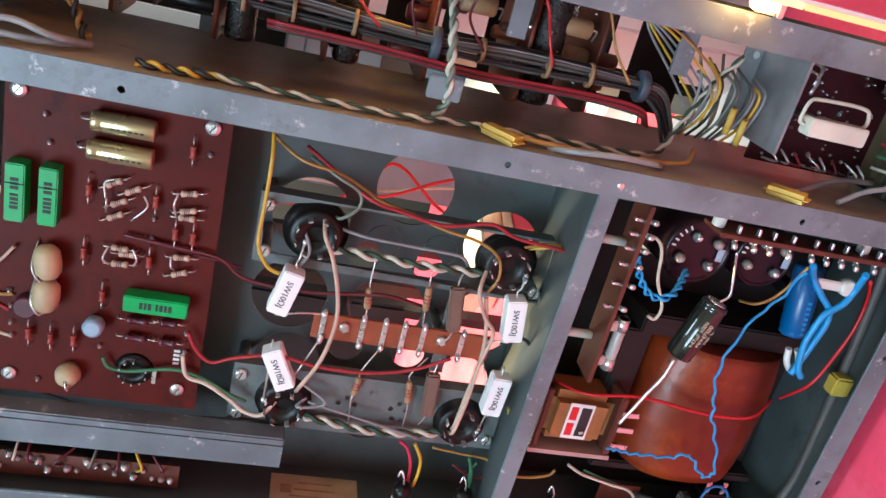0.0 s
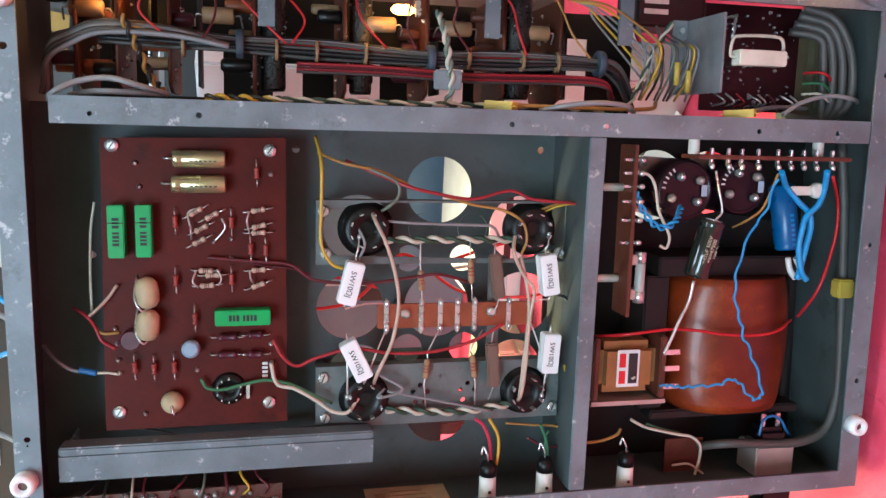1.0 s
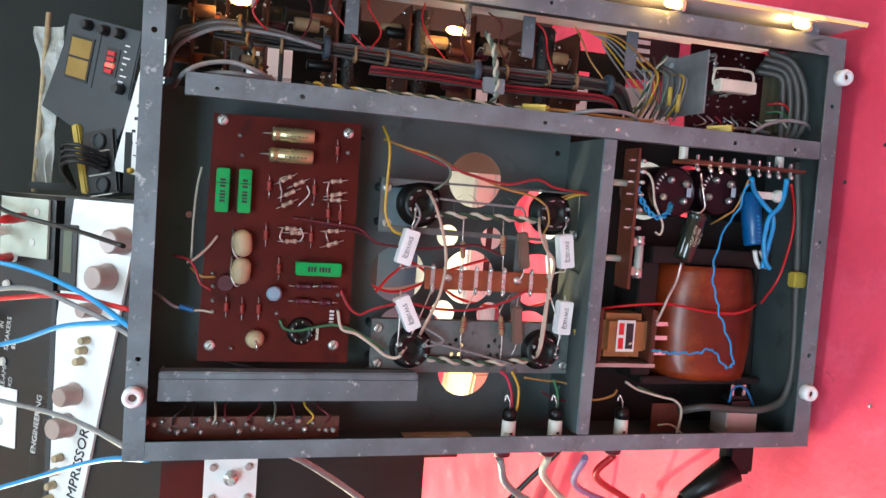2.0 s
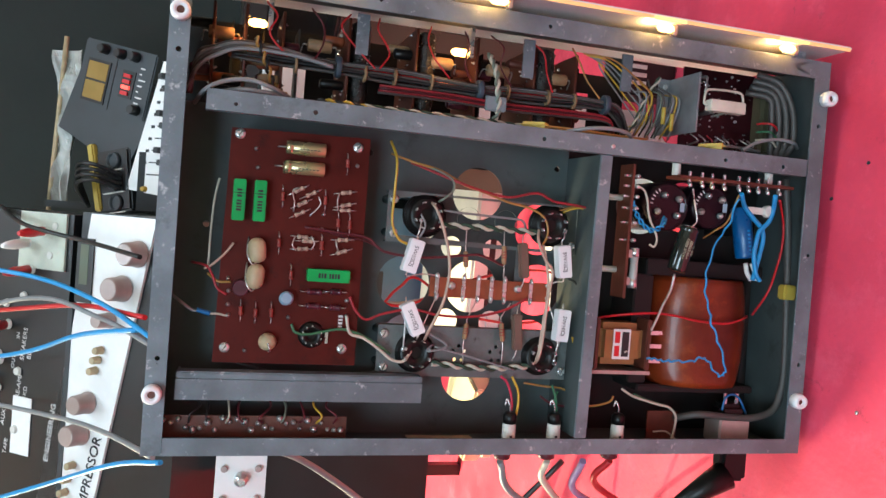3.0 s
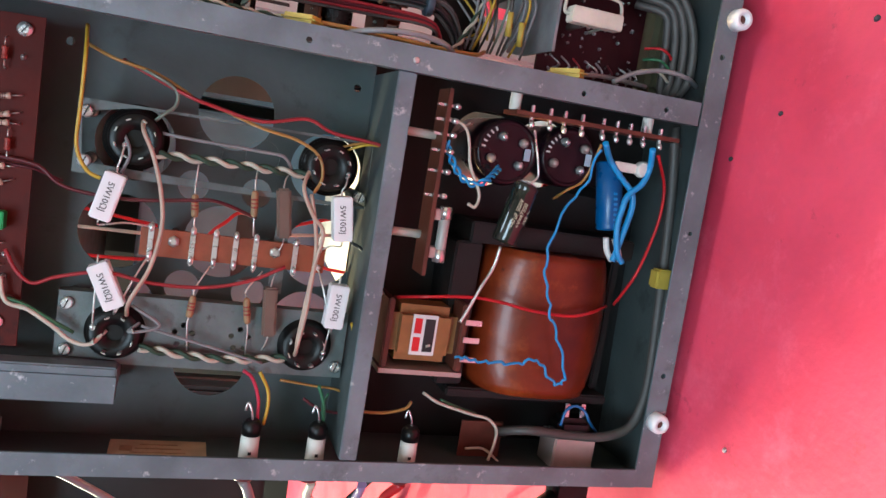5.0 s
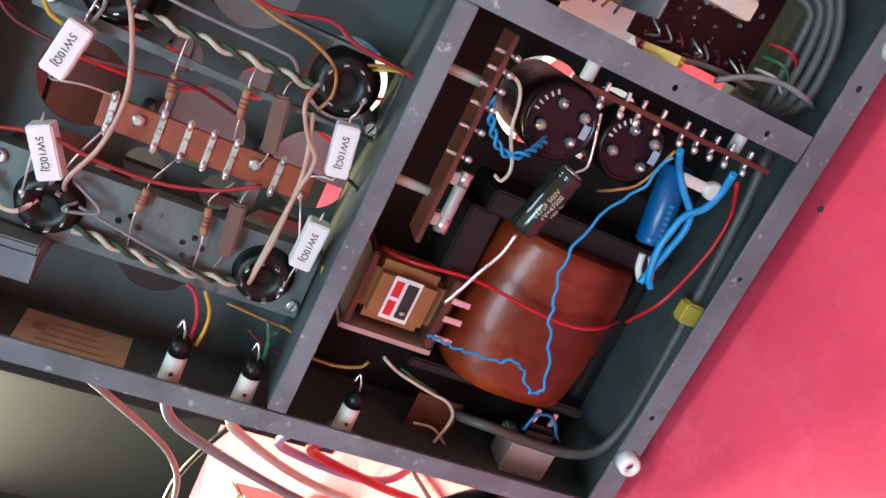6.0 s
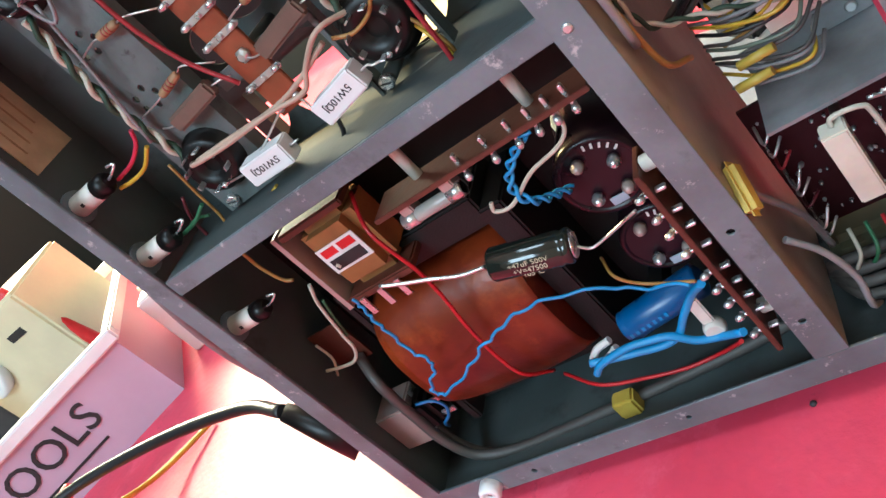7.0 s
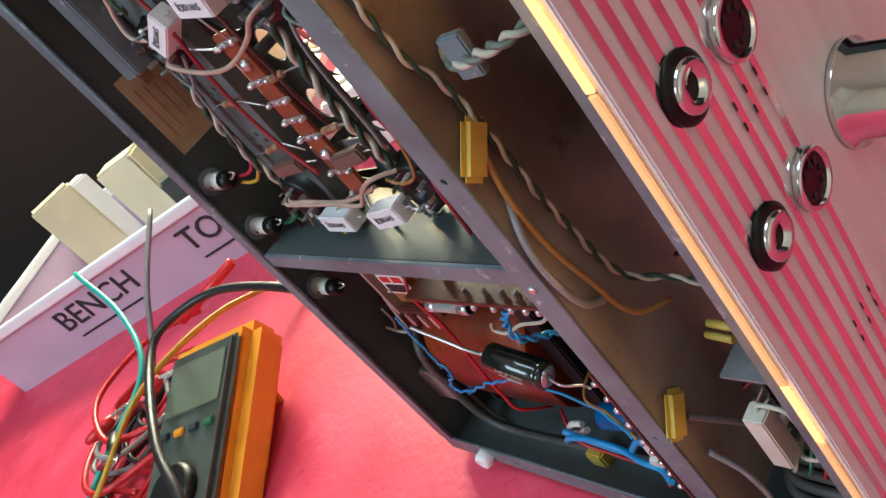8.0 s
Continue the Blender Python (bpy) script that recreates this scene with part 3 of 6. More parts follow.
wire(YELLOW, 0.0009, [(0.032, -0.005, 0.242), (0.023, -0.005, 0.237), (0.014, -0.005, 0.236), (0.005, -0.005, 0.237)])
wire(GREEN, 0.0009, [(0.027, -0.005, 0.212), (0.016, -0.005, 0.208), (0.003, -0.005, 0.207)])
wire(GREEN, 0.0007, [(0.022, -0.002, 0.206), (0.015, -0.002, 0.208), (0.005, -0.002, 0.206)])
wire(OCHRE, 0.0007, [(0.027, 0.000, 0.231), (0.025, 0.000, 0.215), (0.023, 0.000, 0.200), (0.014, 0.000, 0.192), (0.014, -0.000, 0.189)])
wire(YELLOW, 0.001, [(0.061, -0.006, 0.200), (0.042, -0.006, 0.195), (0.028, -0.006, 0.194), (0.014, 0.005, 0.190)])
wire(YELLOW, 0.001, [(0.065, 0.003, 0.187), (0.049, -0.005, 0.191), (0.035, -0.005, 0.192), (0.014, 0.005, 0.185)])
wire(BLACKW, 0.0009, [(0.101, -0.004, 0.206), (0.097, -0.004, 0.199), (0.083, -0.004, 0.191), (0.075, 0.004, 0.185)])
wire(MAROON, 0.0008, [(0.011, -0.001, 0.196), (0.013, -0.001, 0.209), (0.018, 0.000, 0.218)])
wire(BLACKW, 0.0008, [(0.036, -0.002, 0.424), (0.034, -0.002, 0.415), (0.030, -0.002, 0.397), (0.030, -0.002, 0.367), (0.032, -0.002, 0.335), (0.031, 0.000, 0.309)])
wire(GREYWIRE, 0.0008, [(0.139, -0.004, 0.316), (0.130, -0.008, 0.312), (0.120, -0.004, 0.315)])
wire(GREYWIRE, 0.0008, [(0.052, -0.005, 0.300), (0.048, -0.008, 0.304), (0.052, -0.008, 0.291), (0.060, -0.005, 0.304)])
wire(BEIGE, 0.0008, [(0.110, -0.006, 0.431), (0.103, -0.006, 0.436), (0.096, -0.006, 0.443), (0.093, 0.002, 0.447)])
wire(DARKRED, 0.0008, [(0.096, 0.010, 0.455), (0.095, -0.004, 0.446), (0.089, -0.004, 0.442), (0.082, -0.004, 0.439), (0.078, -0.004, 0.433)])
wire(OCHRE, 0.0008, [(0.090, 0.004, 0.445), (0.086, -0.004, 0.439), (0.086, -0.004, 0.431)])
wire(GREYWIRE, 0.0009, [(0.077, 0.010, 0.469), (0.073, -0.004, 0.460), (0.068, -0.004, 0.453), (0.067, -0.004, 0.447)])
wire(BLUEDARK, 0.0016, [(0.068, -0.004, 0.450), (0.067, -0.004, 0.446), (0.066, -0.004, 0.442)])
wire(CREAM, 0.0007, [(0.066, -0.004, 0.442), (0.066, -0.004, 0.437), (0.065, -0.004, 0.432)])
wire(CREAM, 0.0007, [(0.149, 0.005, 0.442), (0.136, 0.005, 0.444), (0.116, 0.005, 0.445), (0.095, 0.005, 0.445)])
wire(MAROON, 0.0006, [(0.123, -0.004, 0.381), (0.120, -0.004, 0.370), (0.118, -0.004, 0.360), (0.117, -0.004, 0.350), (0.113, 0.000, 0.339)])
wire(CREAM, 0.0008, [(0.169, -0.017, 0.170), (0.167, -0.017, 0.162), (0.161, -0.017, 0.158), (0.148, -0.017, 0.155), (0.135, -0.017, 0.148), (0.128, -0.017, 0.149), (0.129, -0.017, 0.153)])
wire(BLUE, 0.0008, [(0.158, -0.017, 0.169), (0.151, -0.017, 0.166), (0.143, -0.017, 0.160), (0.139, -0.017, 0.153), (0.142, -0.017, 0.145), (0.149, -0.003, 0.134)], twin=0.0012)
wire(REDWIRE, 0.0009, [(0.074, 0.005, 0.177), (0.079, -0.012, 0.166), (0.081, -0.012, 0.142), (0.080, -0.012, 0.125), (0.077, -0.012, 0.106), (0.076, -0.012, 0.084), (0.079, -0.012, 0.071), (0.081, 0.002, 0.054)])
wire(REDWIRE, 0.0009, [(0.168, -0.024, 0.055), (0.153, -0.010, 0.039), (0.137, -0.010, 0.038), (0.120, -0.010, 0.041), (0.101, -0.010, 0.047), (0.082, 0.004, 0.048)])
crinkled = smooth_line([Vector(p) for p in [(0.049, -0.014, 0.145), (0.049, -0.014, 0.139), (0.048, -0.014, 0.132), (0.048, -0.014, 0.123), (0.048, -0.014, 0.110), (0.051, -0.014, 0.101), (0.048, -0.014, 0.095), (0.039, -0.014, 0.087), (0.039, -0.014, 0.082), (0.044, -0.014, 0.081), (0.060, -0.014, 0.087), (0.075, -0.014, 0.095), (0.087, -0.014, 0.099), (0.099, -0.014, 0.103), (0.115, -0.014, 0.103), (0.135, -0.014, 0.097), (0.147, -0.014, 0.089), (0.167, -0.022, 0.088)]], 4)
wire(BLUE, 0.00075, [(p[0] + 0.0007 * math.sin(2.1 * k), p[1], p[2] + 0.0008 * math.cos(1.7 * k)) for k, p in enumerate(crinkled)])
wire(BLUE, 0.0017, [(0.171, -0.024, 0.059), (0.161, -0.018, 0.055), (0.152, -0.018, 0.058), (0.145, -0.018, 0.065), (0.137, -0.018, 0.067), (0.127, -0.018, 0.068), (0.114, -0.018, 0.065), (0.109, -0.018, 0.061)])
wire(BLUE, 0.0017, [(0.170, -0.022, 0.086), (0.162, -0.016, 0.078), (0.154, -0.016, 0.070), (0.147, -0.016, 0.062), (0.139, -0.016, 0.060), (0.127, -0.016, 0.062), (0.117, -0.016, 0.064), (0.109, -0.016, 0.066)])
wire(OCHRE, 0.0007, [(0.169, -0.022, 0.088), (0.150, -0.014, 0.090), (0.143, -0.014, 0.099), (0.137, 0.000, 0.099)])
wire(WHITEW, 0.0017, [(0.121, -0.012, 0.070), (0.114, -0.012, 0.068), (0.109, -0.012, 0.064)])
wire(WHITEW, 0.0017, [(0.121, -0.012, 0.065), (0.116, -0.012, 0.062), (0.109, -0.012, 0.059)])
wire(LEAD, 0.0009, [(0.110, -0.020, 0.133), (0.099, -0.020, 0.135), (0.088, -0.020, 0.140), (0.078, -0.020, 0.144), (0.069, -0.020, 0.148)])
wire(LEAD, 0.0006, [(0.144, -0.021, 0.123), (0.147, -0.021, 0.120), (0.151, -0.021, 0.120), (0.162, -0.021, 0.123), (0.170, -0.024, 0.127)])
wire(CABLE, 0.0028, [(0.186, -0.002, 0.034), (0.148, -0.002, 0.028), (0.091, -0.002, 0.023), (0.047, -0.002, 0.020), (0.025, -0.002, 0.021), (0.011, -0.002, 0.027), (0.005, -0.002, 0.043), (0.005, -0.002, 0.063), (0.007, -0.002, 0.091), (0.001, 0.010, 0.104)])
wire(CABLE, 0.0022, [(0.176, 0.004, 0.025), (0.130, 0.004, 0.020), (0.075, 0.004, 0.016), (0.038, 0.004, 0.014), (0.012, 0.004, 0.020), (0.003, 0.004, 0.043), (0.004, 0.010, 0.072)])
wire(BLUEDARK, 0.0009, [(0.010, -0.000, 0.070), (0.019, 0.000, 0.068), (0.022, 0.000, 0.062), (0.019, 0.000, 0.056), (0.013, 0.000, 0.052), (0.003, 0.010, 0.040)])
wire(CREAM, 0.0009, [(0.024, 0.002, 0.154), (0.019, 0.002, 0.145), (0.016, 0.002, 0.135), (0.013, 0.002, 0.123), (0.011, 0.002, 0.114), (0.005, 0.002, 0.108), (-0.004, 0.002, 0.108), (-0.013, 0.002, 0.110)])
wire(GREEN, 0.0008, [(0.020, 0.004, 0.143), (0.016, 0.004, 0.132), (0.013, 0.004, 0.121)])
wire(CREAM, 0.0007, [(-0.008, 0.006, 0.123), (-0.008, 0.006, 0.112), (-0.015, 0.006, 0.102)])
wire(OCHRE, 0.0009, [(0.011, 0.004, 0.186), (0.011, 0.004, 0.173), (0.014, 0.004, 0.162), (0.018, 0.004, 0.159)])
wire(CREAM, 0.0007, [(0.052, -0.008, 0.160), (0.053, -0.008, 0.158)])
wire(GREYWIRE, 0.0014, [(0.194, 0.010, 0.460), (0.199, -0.022, 0.453), (0.205, -0.022, 0.442), (0.207, -0.022, 0.429), (0.204, -0.022, 0.416), (0.201, -0.012, 0.405)])
wire(GREYWIRE, 0.0014, [(0.199, -0.005, 0.449), (0.201, -0.020, 0.435), (0.201, -0.020, 0.419), (0.201, -0.012, 0.407)])
wire(GREYWIRE, 0.0013, [(0.201, -0.020, 0.087), (0.208, -0.018, 0.074), (0.212, -0.018, 0.058), (0.211, -0.018, 0.043), (0.210, 0.000, 0.024)])
wire(OCHRE, 0.001, [(0.237, 0.000, 0.426), (0.224, 0.000, 0.420), (0.210, 0.000, 0.414), (0.202, -0.010, 0.407)], twin=0.0013, second=BLACKW)
wire(GREYWIRE, 0.0013, [(0.201, 0.020, 0.467), (0.215, 0.000, 0.459), (0.223, 0.000, 0.449), (0.229, 0.000, 0.434), (0.229, 0.000, 0.404), (0.225, 0.000, 0.378)])
wire(CABLE, 0.0013, [(0.201, 0.020, 0.466), (0.218, 0.003, 0.460), (0.226, 0.003, 0.449), (0.231, 0.003, 0.435), (0.230, 0.003, 0.404), (0.225, 0.003, 0.378)])
wire(GREYWIRE, 0.0013, [(0.201, 0.020, 0.464), (0.221, 0.006, 0.460), (0.228, 0.006, 0.450), (0.233, 0.006, 0.435), (0.232, 0.006, 0.404), (0.226, 0.006, 0.378)])
wire(CABLE, 0.0013, [(0.201, 0.020, 0.463), (0.224, 0.009, 0.460), (0.230, 0.009, 0.450), (0.235, 0.009, 0.435), (0.233, 0.009, 0.404), (0.226, 0.009, 0.378)])
for pts in ([(0.131, -0.004, 0.302), (0.1315, -0.007, 0.265), (0.131, -0.004, 0.226)], [(0.0395, -0.003, 0.299), (0.0375, -0.006, 0.262), (0.040, -0.003, 0.222)]):
    twisted(pts, 0.0012, 0.0012, TWISTW, TWISTG, 0.016, "twisted ivory and green heater wire along a socket plate")
twisted([(0.2005, -0.016, 0.368), (0.2002, -0.0200, 0.345), (0.2002, -0.0205, 0.310), (0.2004, -0.0190, 0.280), (0.2006, -0.014, 0.266), (0.2008, -0.012, 0.242), (0.2008, -0.010, 0.210), (0.2015, -0.004, 0.174), (0.212, 0.004, 0.162), (0.232, 0.008, 0.152), (0.25, 0.006, 0.142)], 0.0008, 0.0008, TWISTW, TWISTG, 0.015, "twisted ivory and green wire along the rail web")
wire(OCHRE, 0.0011, [(0.2012, -0.018, 0.245), (0.2010, -0.021, 0.225), (0.2010, -0.020, 0.205), (0.2010, -0.016, 0.185), (0.202, -0.010, 0.160), (0.206, 0.004, 0.150)])
wire(GREYWIRE, 0.0013, [(0.2012, -0.018, 0.108), (0.203, -0.012, 0.098), (0.205, -0.004, 0.085), (0.206, 0.004, 0.070), (0.206, 0.01, 0.05)])
twisted([(0.247, 0.0, 0.275), (0.236, -0.012, 0.274), (0.222, -0.014, 0.272), (0.208, -0.012, 0.270), (0.200, -0.006, 0.272)], 0.0011, 0.0011, TWISTW, GREYGREEN, 0.012, "twisted ivory and green wire crossing the loom")

wire(YELLOW, 0.0010, [(0.1998, -0.0180, 0.388), (0.2002, -0.0200, 0.382), (0.1998, -0.0190, 0.376), (0.2002, -0.0200, 0.370), (0.1998, -0.0180, 0.362), (0.2002, -0.0160, 0.354)], twin=0.0010, second=BLACKW)
wire(GREYWIRE, 0.0014, [(0.1990, -0.0200, 0.226), (0.2020, -0.0270, 0.212), (0.2035, -0.0280, 0.196), (0.2025, -0.0240, 0.181), (0.2000, -0.0150, 0.172)])

# ---- circuit board ----
def resistor(parent, x, z, angle, length, r, body, y=-0.0065, bands=True, leads=0.004):
    """A wired resistor lying on the board; angle in degrees from +x towards +z."""
    d = Vector((math.cos(radians(angle)), 0, math.sin(radians(angle))))
    c = Vector((x, y, z))
    a, b = c - d * length / 2, c + d * length / 2
    ob = part("resistor", lathe(bmesh.new(), a, b, [(0, r * 0.6), (0.06, r), (0.22, r), (0.28, r * 0.86), (0.72, r * 0.86), (0.78, r), (0.94, r), (1, r * 0.6)], 12), body, parent)
    bm = tube(bmesh.new(), [a - d * leads + Vector((0, 0.003, 0)), a - d * leads * 0.8, a], 0.0003, 5, 2)
    tube(bm, [b, b + d * leads * 0.8, b + d * leads + Vector((0, 0.003, 0))], 0.0003, 5, 2)
    part("lead", bm, LEAD, ob)
    if bands:
        bm = bmesh.new()
        for s in (0.34, 0.46, 0.58):
            lathe(bm, a + (b - a) * s, a + (b - a) * (s + 0.05), [(0, r * 0.9), (1, r * 0.9)], 12)
        part("colour_band", bm, RESD, ob)
    return ob


PALE = [(0.1457, 0.3941, -60), (0.1437, 0.3866, -62), (0.1374, 0.3917, -62), (0.1311, 0.3927, -62), (0.1166, 0.3898, -92), (0.1143, 0.3867, -88), (0.1092, 0.3893, -86), (0.1465, 0.3646, 100), (0.1386, 0.3643, -75), (0.1353, 0.3645, -88), (0.1166, 0.3646, -86), (0.1089, 0.3648, -70)]
RED = [(0.1408, 0.4038), (0.1405, 0.3775), (0.1119, 0.4040), (0.1122, 0.3777), (0.0925, 0.3954), (0.1271, 0.3684), (0.1264, 0.3611), (0.0689, 0.4242), (0.0679, 0.4152), (0.0683, 0.4057), (0.1647, 0.3652)]
DARKR = [(0.0827, 0.3800), (0.0737, 0.3801), (0.0834, 0.3666), (0.0734, 0.3664)]
DOTS = [(0.1573, 0.4197), (0.1687, 0.4215), (0.1641, 0.3584), (0.1316, 0.3776), (0.1223, 0.3777), (0.0881, 0.4328), (0.0805, 0.4320), (0.0722, 0.4318), (0.0657, 0.4313), (0.0442, 0.4200), (0.0658, 0.3949), (0.0780, 0.3587), (0.0682, 0.3584)]
BF = -0.0035
board = thing("circuit_board", "red-brown circuit board with green and gold capacitors", "circuit board")
part("base", sheet([(0.0365, 0.3508), (0.182, 0.3512), (0.1802, 0.4368), (0.0362, 0.4388)], [(0.0553, 0.3796, 0.0085)], BF, BF + 0.0016), PCB, board)
for sx, sz in ((0.1768, 0.4317), (0.1757, 0.3588), (0.0457, 0.4322), (0.0472, 0.3598)):
    sc = part("screw", lathe(bmesh.new(), (sx, BF, sz), (sx, BF - 0.0022, sz), [(0, 0.0032), (0.55, 0.0032), (0.6, 0.0026), (1, 0.0018)], 16), SOLDER, board, "slotted steel screw")
    part("slot", obox(bmesh.new(), pose(sx, BF - 0.0022, sz, 0, 35, 0), 0.0034, 0.0004, 0.0005), INK, sc)
    part("standoff", rod((sx, BF + 0.0016, sz), (sx, YB - 0.0012, sz), 0.003, 12), SOLDER, board)
for x0, x1, z0, z1, turn in ((0.1240, 0.1490, 0.4262, 0.4336, 90), (0.1243, 0.1492, 0.4140, 0.4212, 90), (0.0897, 0.0975, 0.3590, 0.3857, 0)):
    c = part("film_capacitor", B(x0, x1, BF - 0.0085, BF - 0.0004, z0, z1, 0.0005), CAPGREEN, board, "green box film capacitor")
    cx, cz = (x0 + x1) / 2, (z0 + z1) / 2
    along = x1 - x0 > z1 - z0
    for k in range(7):
        o = -0.006 + 0.0018 * k + (0.0012 if k > 3 else 0)
        w = 0.0010 if k % 2 else 0.0013
        bx = B(cx + o - w / 2, cx + o + w / 2, BF - 0.0088, BF - 0.0084, cz - 0.0015, cz + 0.0015) if along else B(cx - 0.0015, cx + 0.0015, BF - 0.0088, BF - 0.0084, cz + o - w / 2, cz + o + w / 2)
        part("print", bx, INK, c)
    if along:
        part("print", B(x1 - 0.0085, x1 - 0.0081, BF - 0.0088, BF - 0.0084, z0, z1), INK, c)
for cx, za, zb in ((0.1712, 0.3797, 0.4040), (0.1592, 0.3797, 0.4048)):
    r = 0.0043
    y = BF - r - 0.0003
    c = part("electrolytic_capacitor", lathe(bmesh.new(), (cx, y, za), (cx, y, zb), [(0, r * 0.7), (0.01, r * 0.95), (0.03, r), (0.80, r), (0.83, r * 0.9), (0.86, r), (0.97, r), (1, r * 0.85)], 24), GOLD, board, "champagne metal can capacitor")
    part("lead", tube(bmesh.new(), [(cx, y, zb), (cx, y, zb + 0.0035), (cx, BF, zb + 0.005)], 0.0004, 6, 3), LEAD, c)
    for k in range(6):
        part("print", B(cx - 0.0012, cx - 0.0006, y - r - 0.00015, y - r + 0.0003, za + 0.004 + 0.0022 * k, za + 0.0054 + 0.0022 * k), INK, c)
for wx, tilt in ((0.1065, 0.0008), (0.0905, -0.0006)):
    y = BF - 0.0056
    c = part("dipped_capacitor", lathe(bmesh.new(), (wx - 0.0075, y, 0.4170 - tilt), (wx + 0.0078, y, 0.4170 + tilt), [(0, 0.0012), (0.05, 0.0035), (0.2, 0.0052), (0.5, 0.0056), (0.8, 0.0052), (0.95, 0.0034), (1, 0.0012)], 18), WAX, board, "cream wax dipped capacitor")
    part("lead", tube(bmesh.new(), [(wx - 0.0075, y, 0.417), (wx - 0.0085, y - 0.002, 0.4195), (wx - 0.002, y - 0.001, 0.4228), (wx + 0.008, BF, 0.4222)], 0.0005, 6, 5), LEAD, c)
c = part("dipped_capacitor", lathe(bmesh.new(), (0.0505, BF - 0.0003, 0.4068), (0.0505, BF - 0.009, 0.4068), [(0, 0.0048), (0.4, 0.0056), (0.8, 0.0045), (1, 0.0018)], 20), WAX, board, "cream wax dipped capacitor")
part("lead", tube(bmesh.new(), [(0.0505, BF - 0.009, 0.4068), (0.046, BF - 0.0095, 0.4055), (0.0435, BF, 0.4055)], 0.0006, 6, 4), LEAD, c)
part("disc_capacitor", lathe(bmesh.new(), (0.0772, BF - 0.0005, 0.3974), (0.0785, BF - 0.0085, 0.3974), [(0, 0.0034), (0.15, 0.0042), (0.8, 0.0044), (1, 0.003)], 20), mat("pale_blue_dip", (0.30, 0.42, 0.55), 0.4), board, "pale blue disc capacitor")
for x, z, a in PALE:
    resistor(board, x, z, a, 0.0068, 0.0014, RESB)
for x, z in RED:
    resistor(board, x, z, 2, 0.0056, 0.0013, RESR, bands=False)
for x, z in DARKR:
    resistor(board, x, z, 90, 0.0092 if z > 0.375 else 0.007, 0.0019, RESD, bands=True)
part("potentiometer", lathe(bmesh.new(), (0.0830, BF, 0.4252), (0.0830, BF - 0.006, 0.4252), [(0, 0.005), (0.9, 0.005), (1, 0.0044)], 18), RESD, board, "dark red trimmer")
for x, z in DOTS:
    r = 0.0011
    part("solder_joint", lathe(bmesh.new(), (x, BF, z), (x, BF - 0.0028, z), [(0, r * 1.3), (0.4, r), (0.8, r * 0.6), (1, r * 0.2)], 10), SOLDER, board)
for pts in ([(0.1388, -0.0075, 0.3968), (0.1455, -0.006, 0.3975), (0.148, -0.006, 0.3895)], [(0.139, -0.0075, 0.3965), (0.132, -0.006, 0.3965)], [(0.1425, -0.0075, 0.382), (0.1375, -0.007, 0.3805), (0.130, -0.006, 0.3865)], [(0.1165, -0.0065, 0.3945), (0.1115, -0.008, 0.396), (0.108, -0.006, 0.3935)], [(0.1175, -0.007, 0.3845), (0.113, -0.008, 0.3825), (0.109, -0.006, 0.384)], [(0.1455, -0.007, 0.369), (0.141, -0.008, 0.370), (0.1355, -0.006, 0.369)], [(0.1166, -0.006, 0.369), (0.1125, -0.008, 0.3685), (0.110, -0.006, 0.3672)]):
    part("bare_link", tube(bmesh.new(), pts, 0.00045, 6, 5), LEAD, board, "bare tinned link wire")
sock = part("valve_socket", lathe(bmesh.new(), (0.0553, BF + 0.004, 0.3796), (0.0553, BF - 0.002, 0.3796), [(0, 0.0082), (0.7, 0.0082), (1, 0.0072), (1, 0.0035), (0.6, 0.003)], 24), BAKELITE, board, "black valve socket")
for k in range(9):
    a = 2 * math.pi * k / 10
    part("pin", B(0.0553 + 0.006 * math.cos(a) - 0.0005, 0.0553 + 0.006 * math.cos(a) + 0.0005, BF - 0.0048, BF - 0.001, 0.3796 + 0.006 * math.sin(a) - 0.0003, 0.3796 + 0.006 * math.sin(a) + 0.0003), SOLDER, sock)
part("tag", sheet(rect(0.0505, 0.0588, 0.3695, 0.3712), [], BF - 0.003, BF - 0.0026), LEAD, board)
for k in range(4):
    part("printed_mark", B(0.0605 + 0.0022 * k, 0.0618 + 0.0022 * k, BF - 0.0003, BF - 0.0001, 0.3605, 0.3632), WHITEINK, board)


# ---- valve socket plates ----
def octal(parent, x, z):
    base = part("valve_socket", lathe(bmesh.new(), (x, 0.004, z), (x, -0.006, z), [(0, 0.0145), (0.35, 0.0145), (0.4, 0.0125), (0.9, 0.0118), (1, 0.0105), (1, 0.0045), (0.7, 0.004)], 32), BAKELITE, parent, "black bakelite octal valve socket")
    for k in range(8):
        a = 2 * math.pi * (k + 0.5) / 8
        px, pz = x + 0.0088 * math.cos(a), z + 0.0088 * math.sin(a)
        part("tag", obox(bmesh.new(), Matrix.Translation((px, -0.008, pz)) @ pose(0, 0, 0, 0, -math.degrees(a), 0), 0.0006, 0.0055, 0.0022, 0.0002), SOLDER, base)
    return base


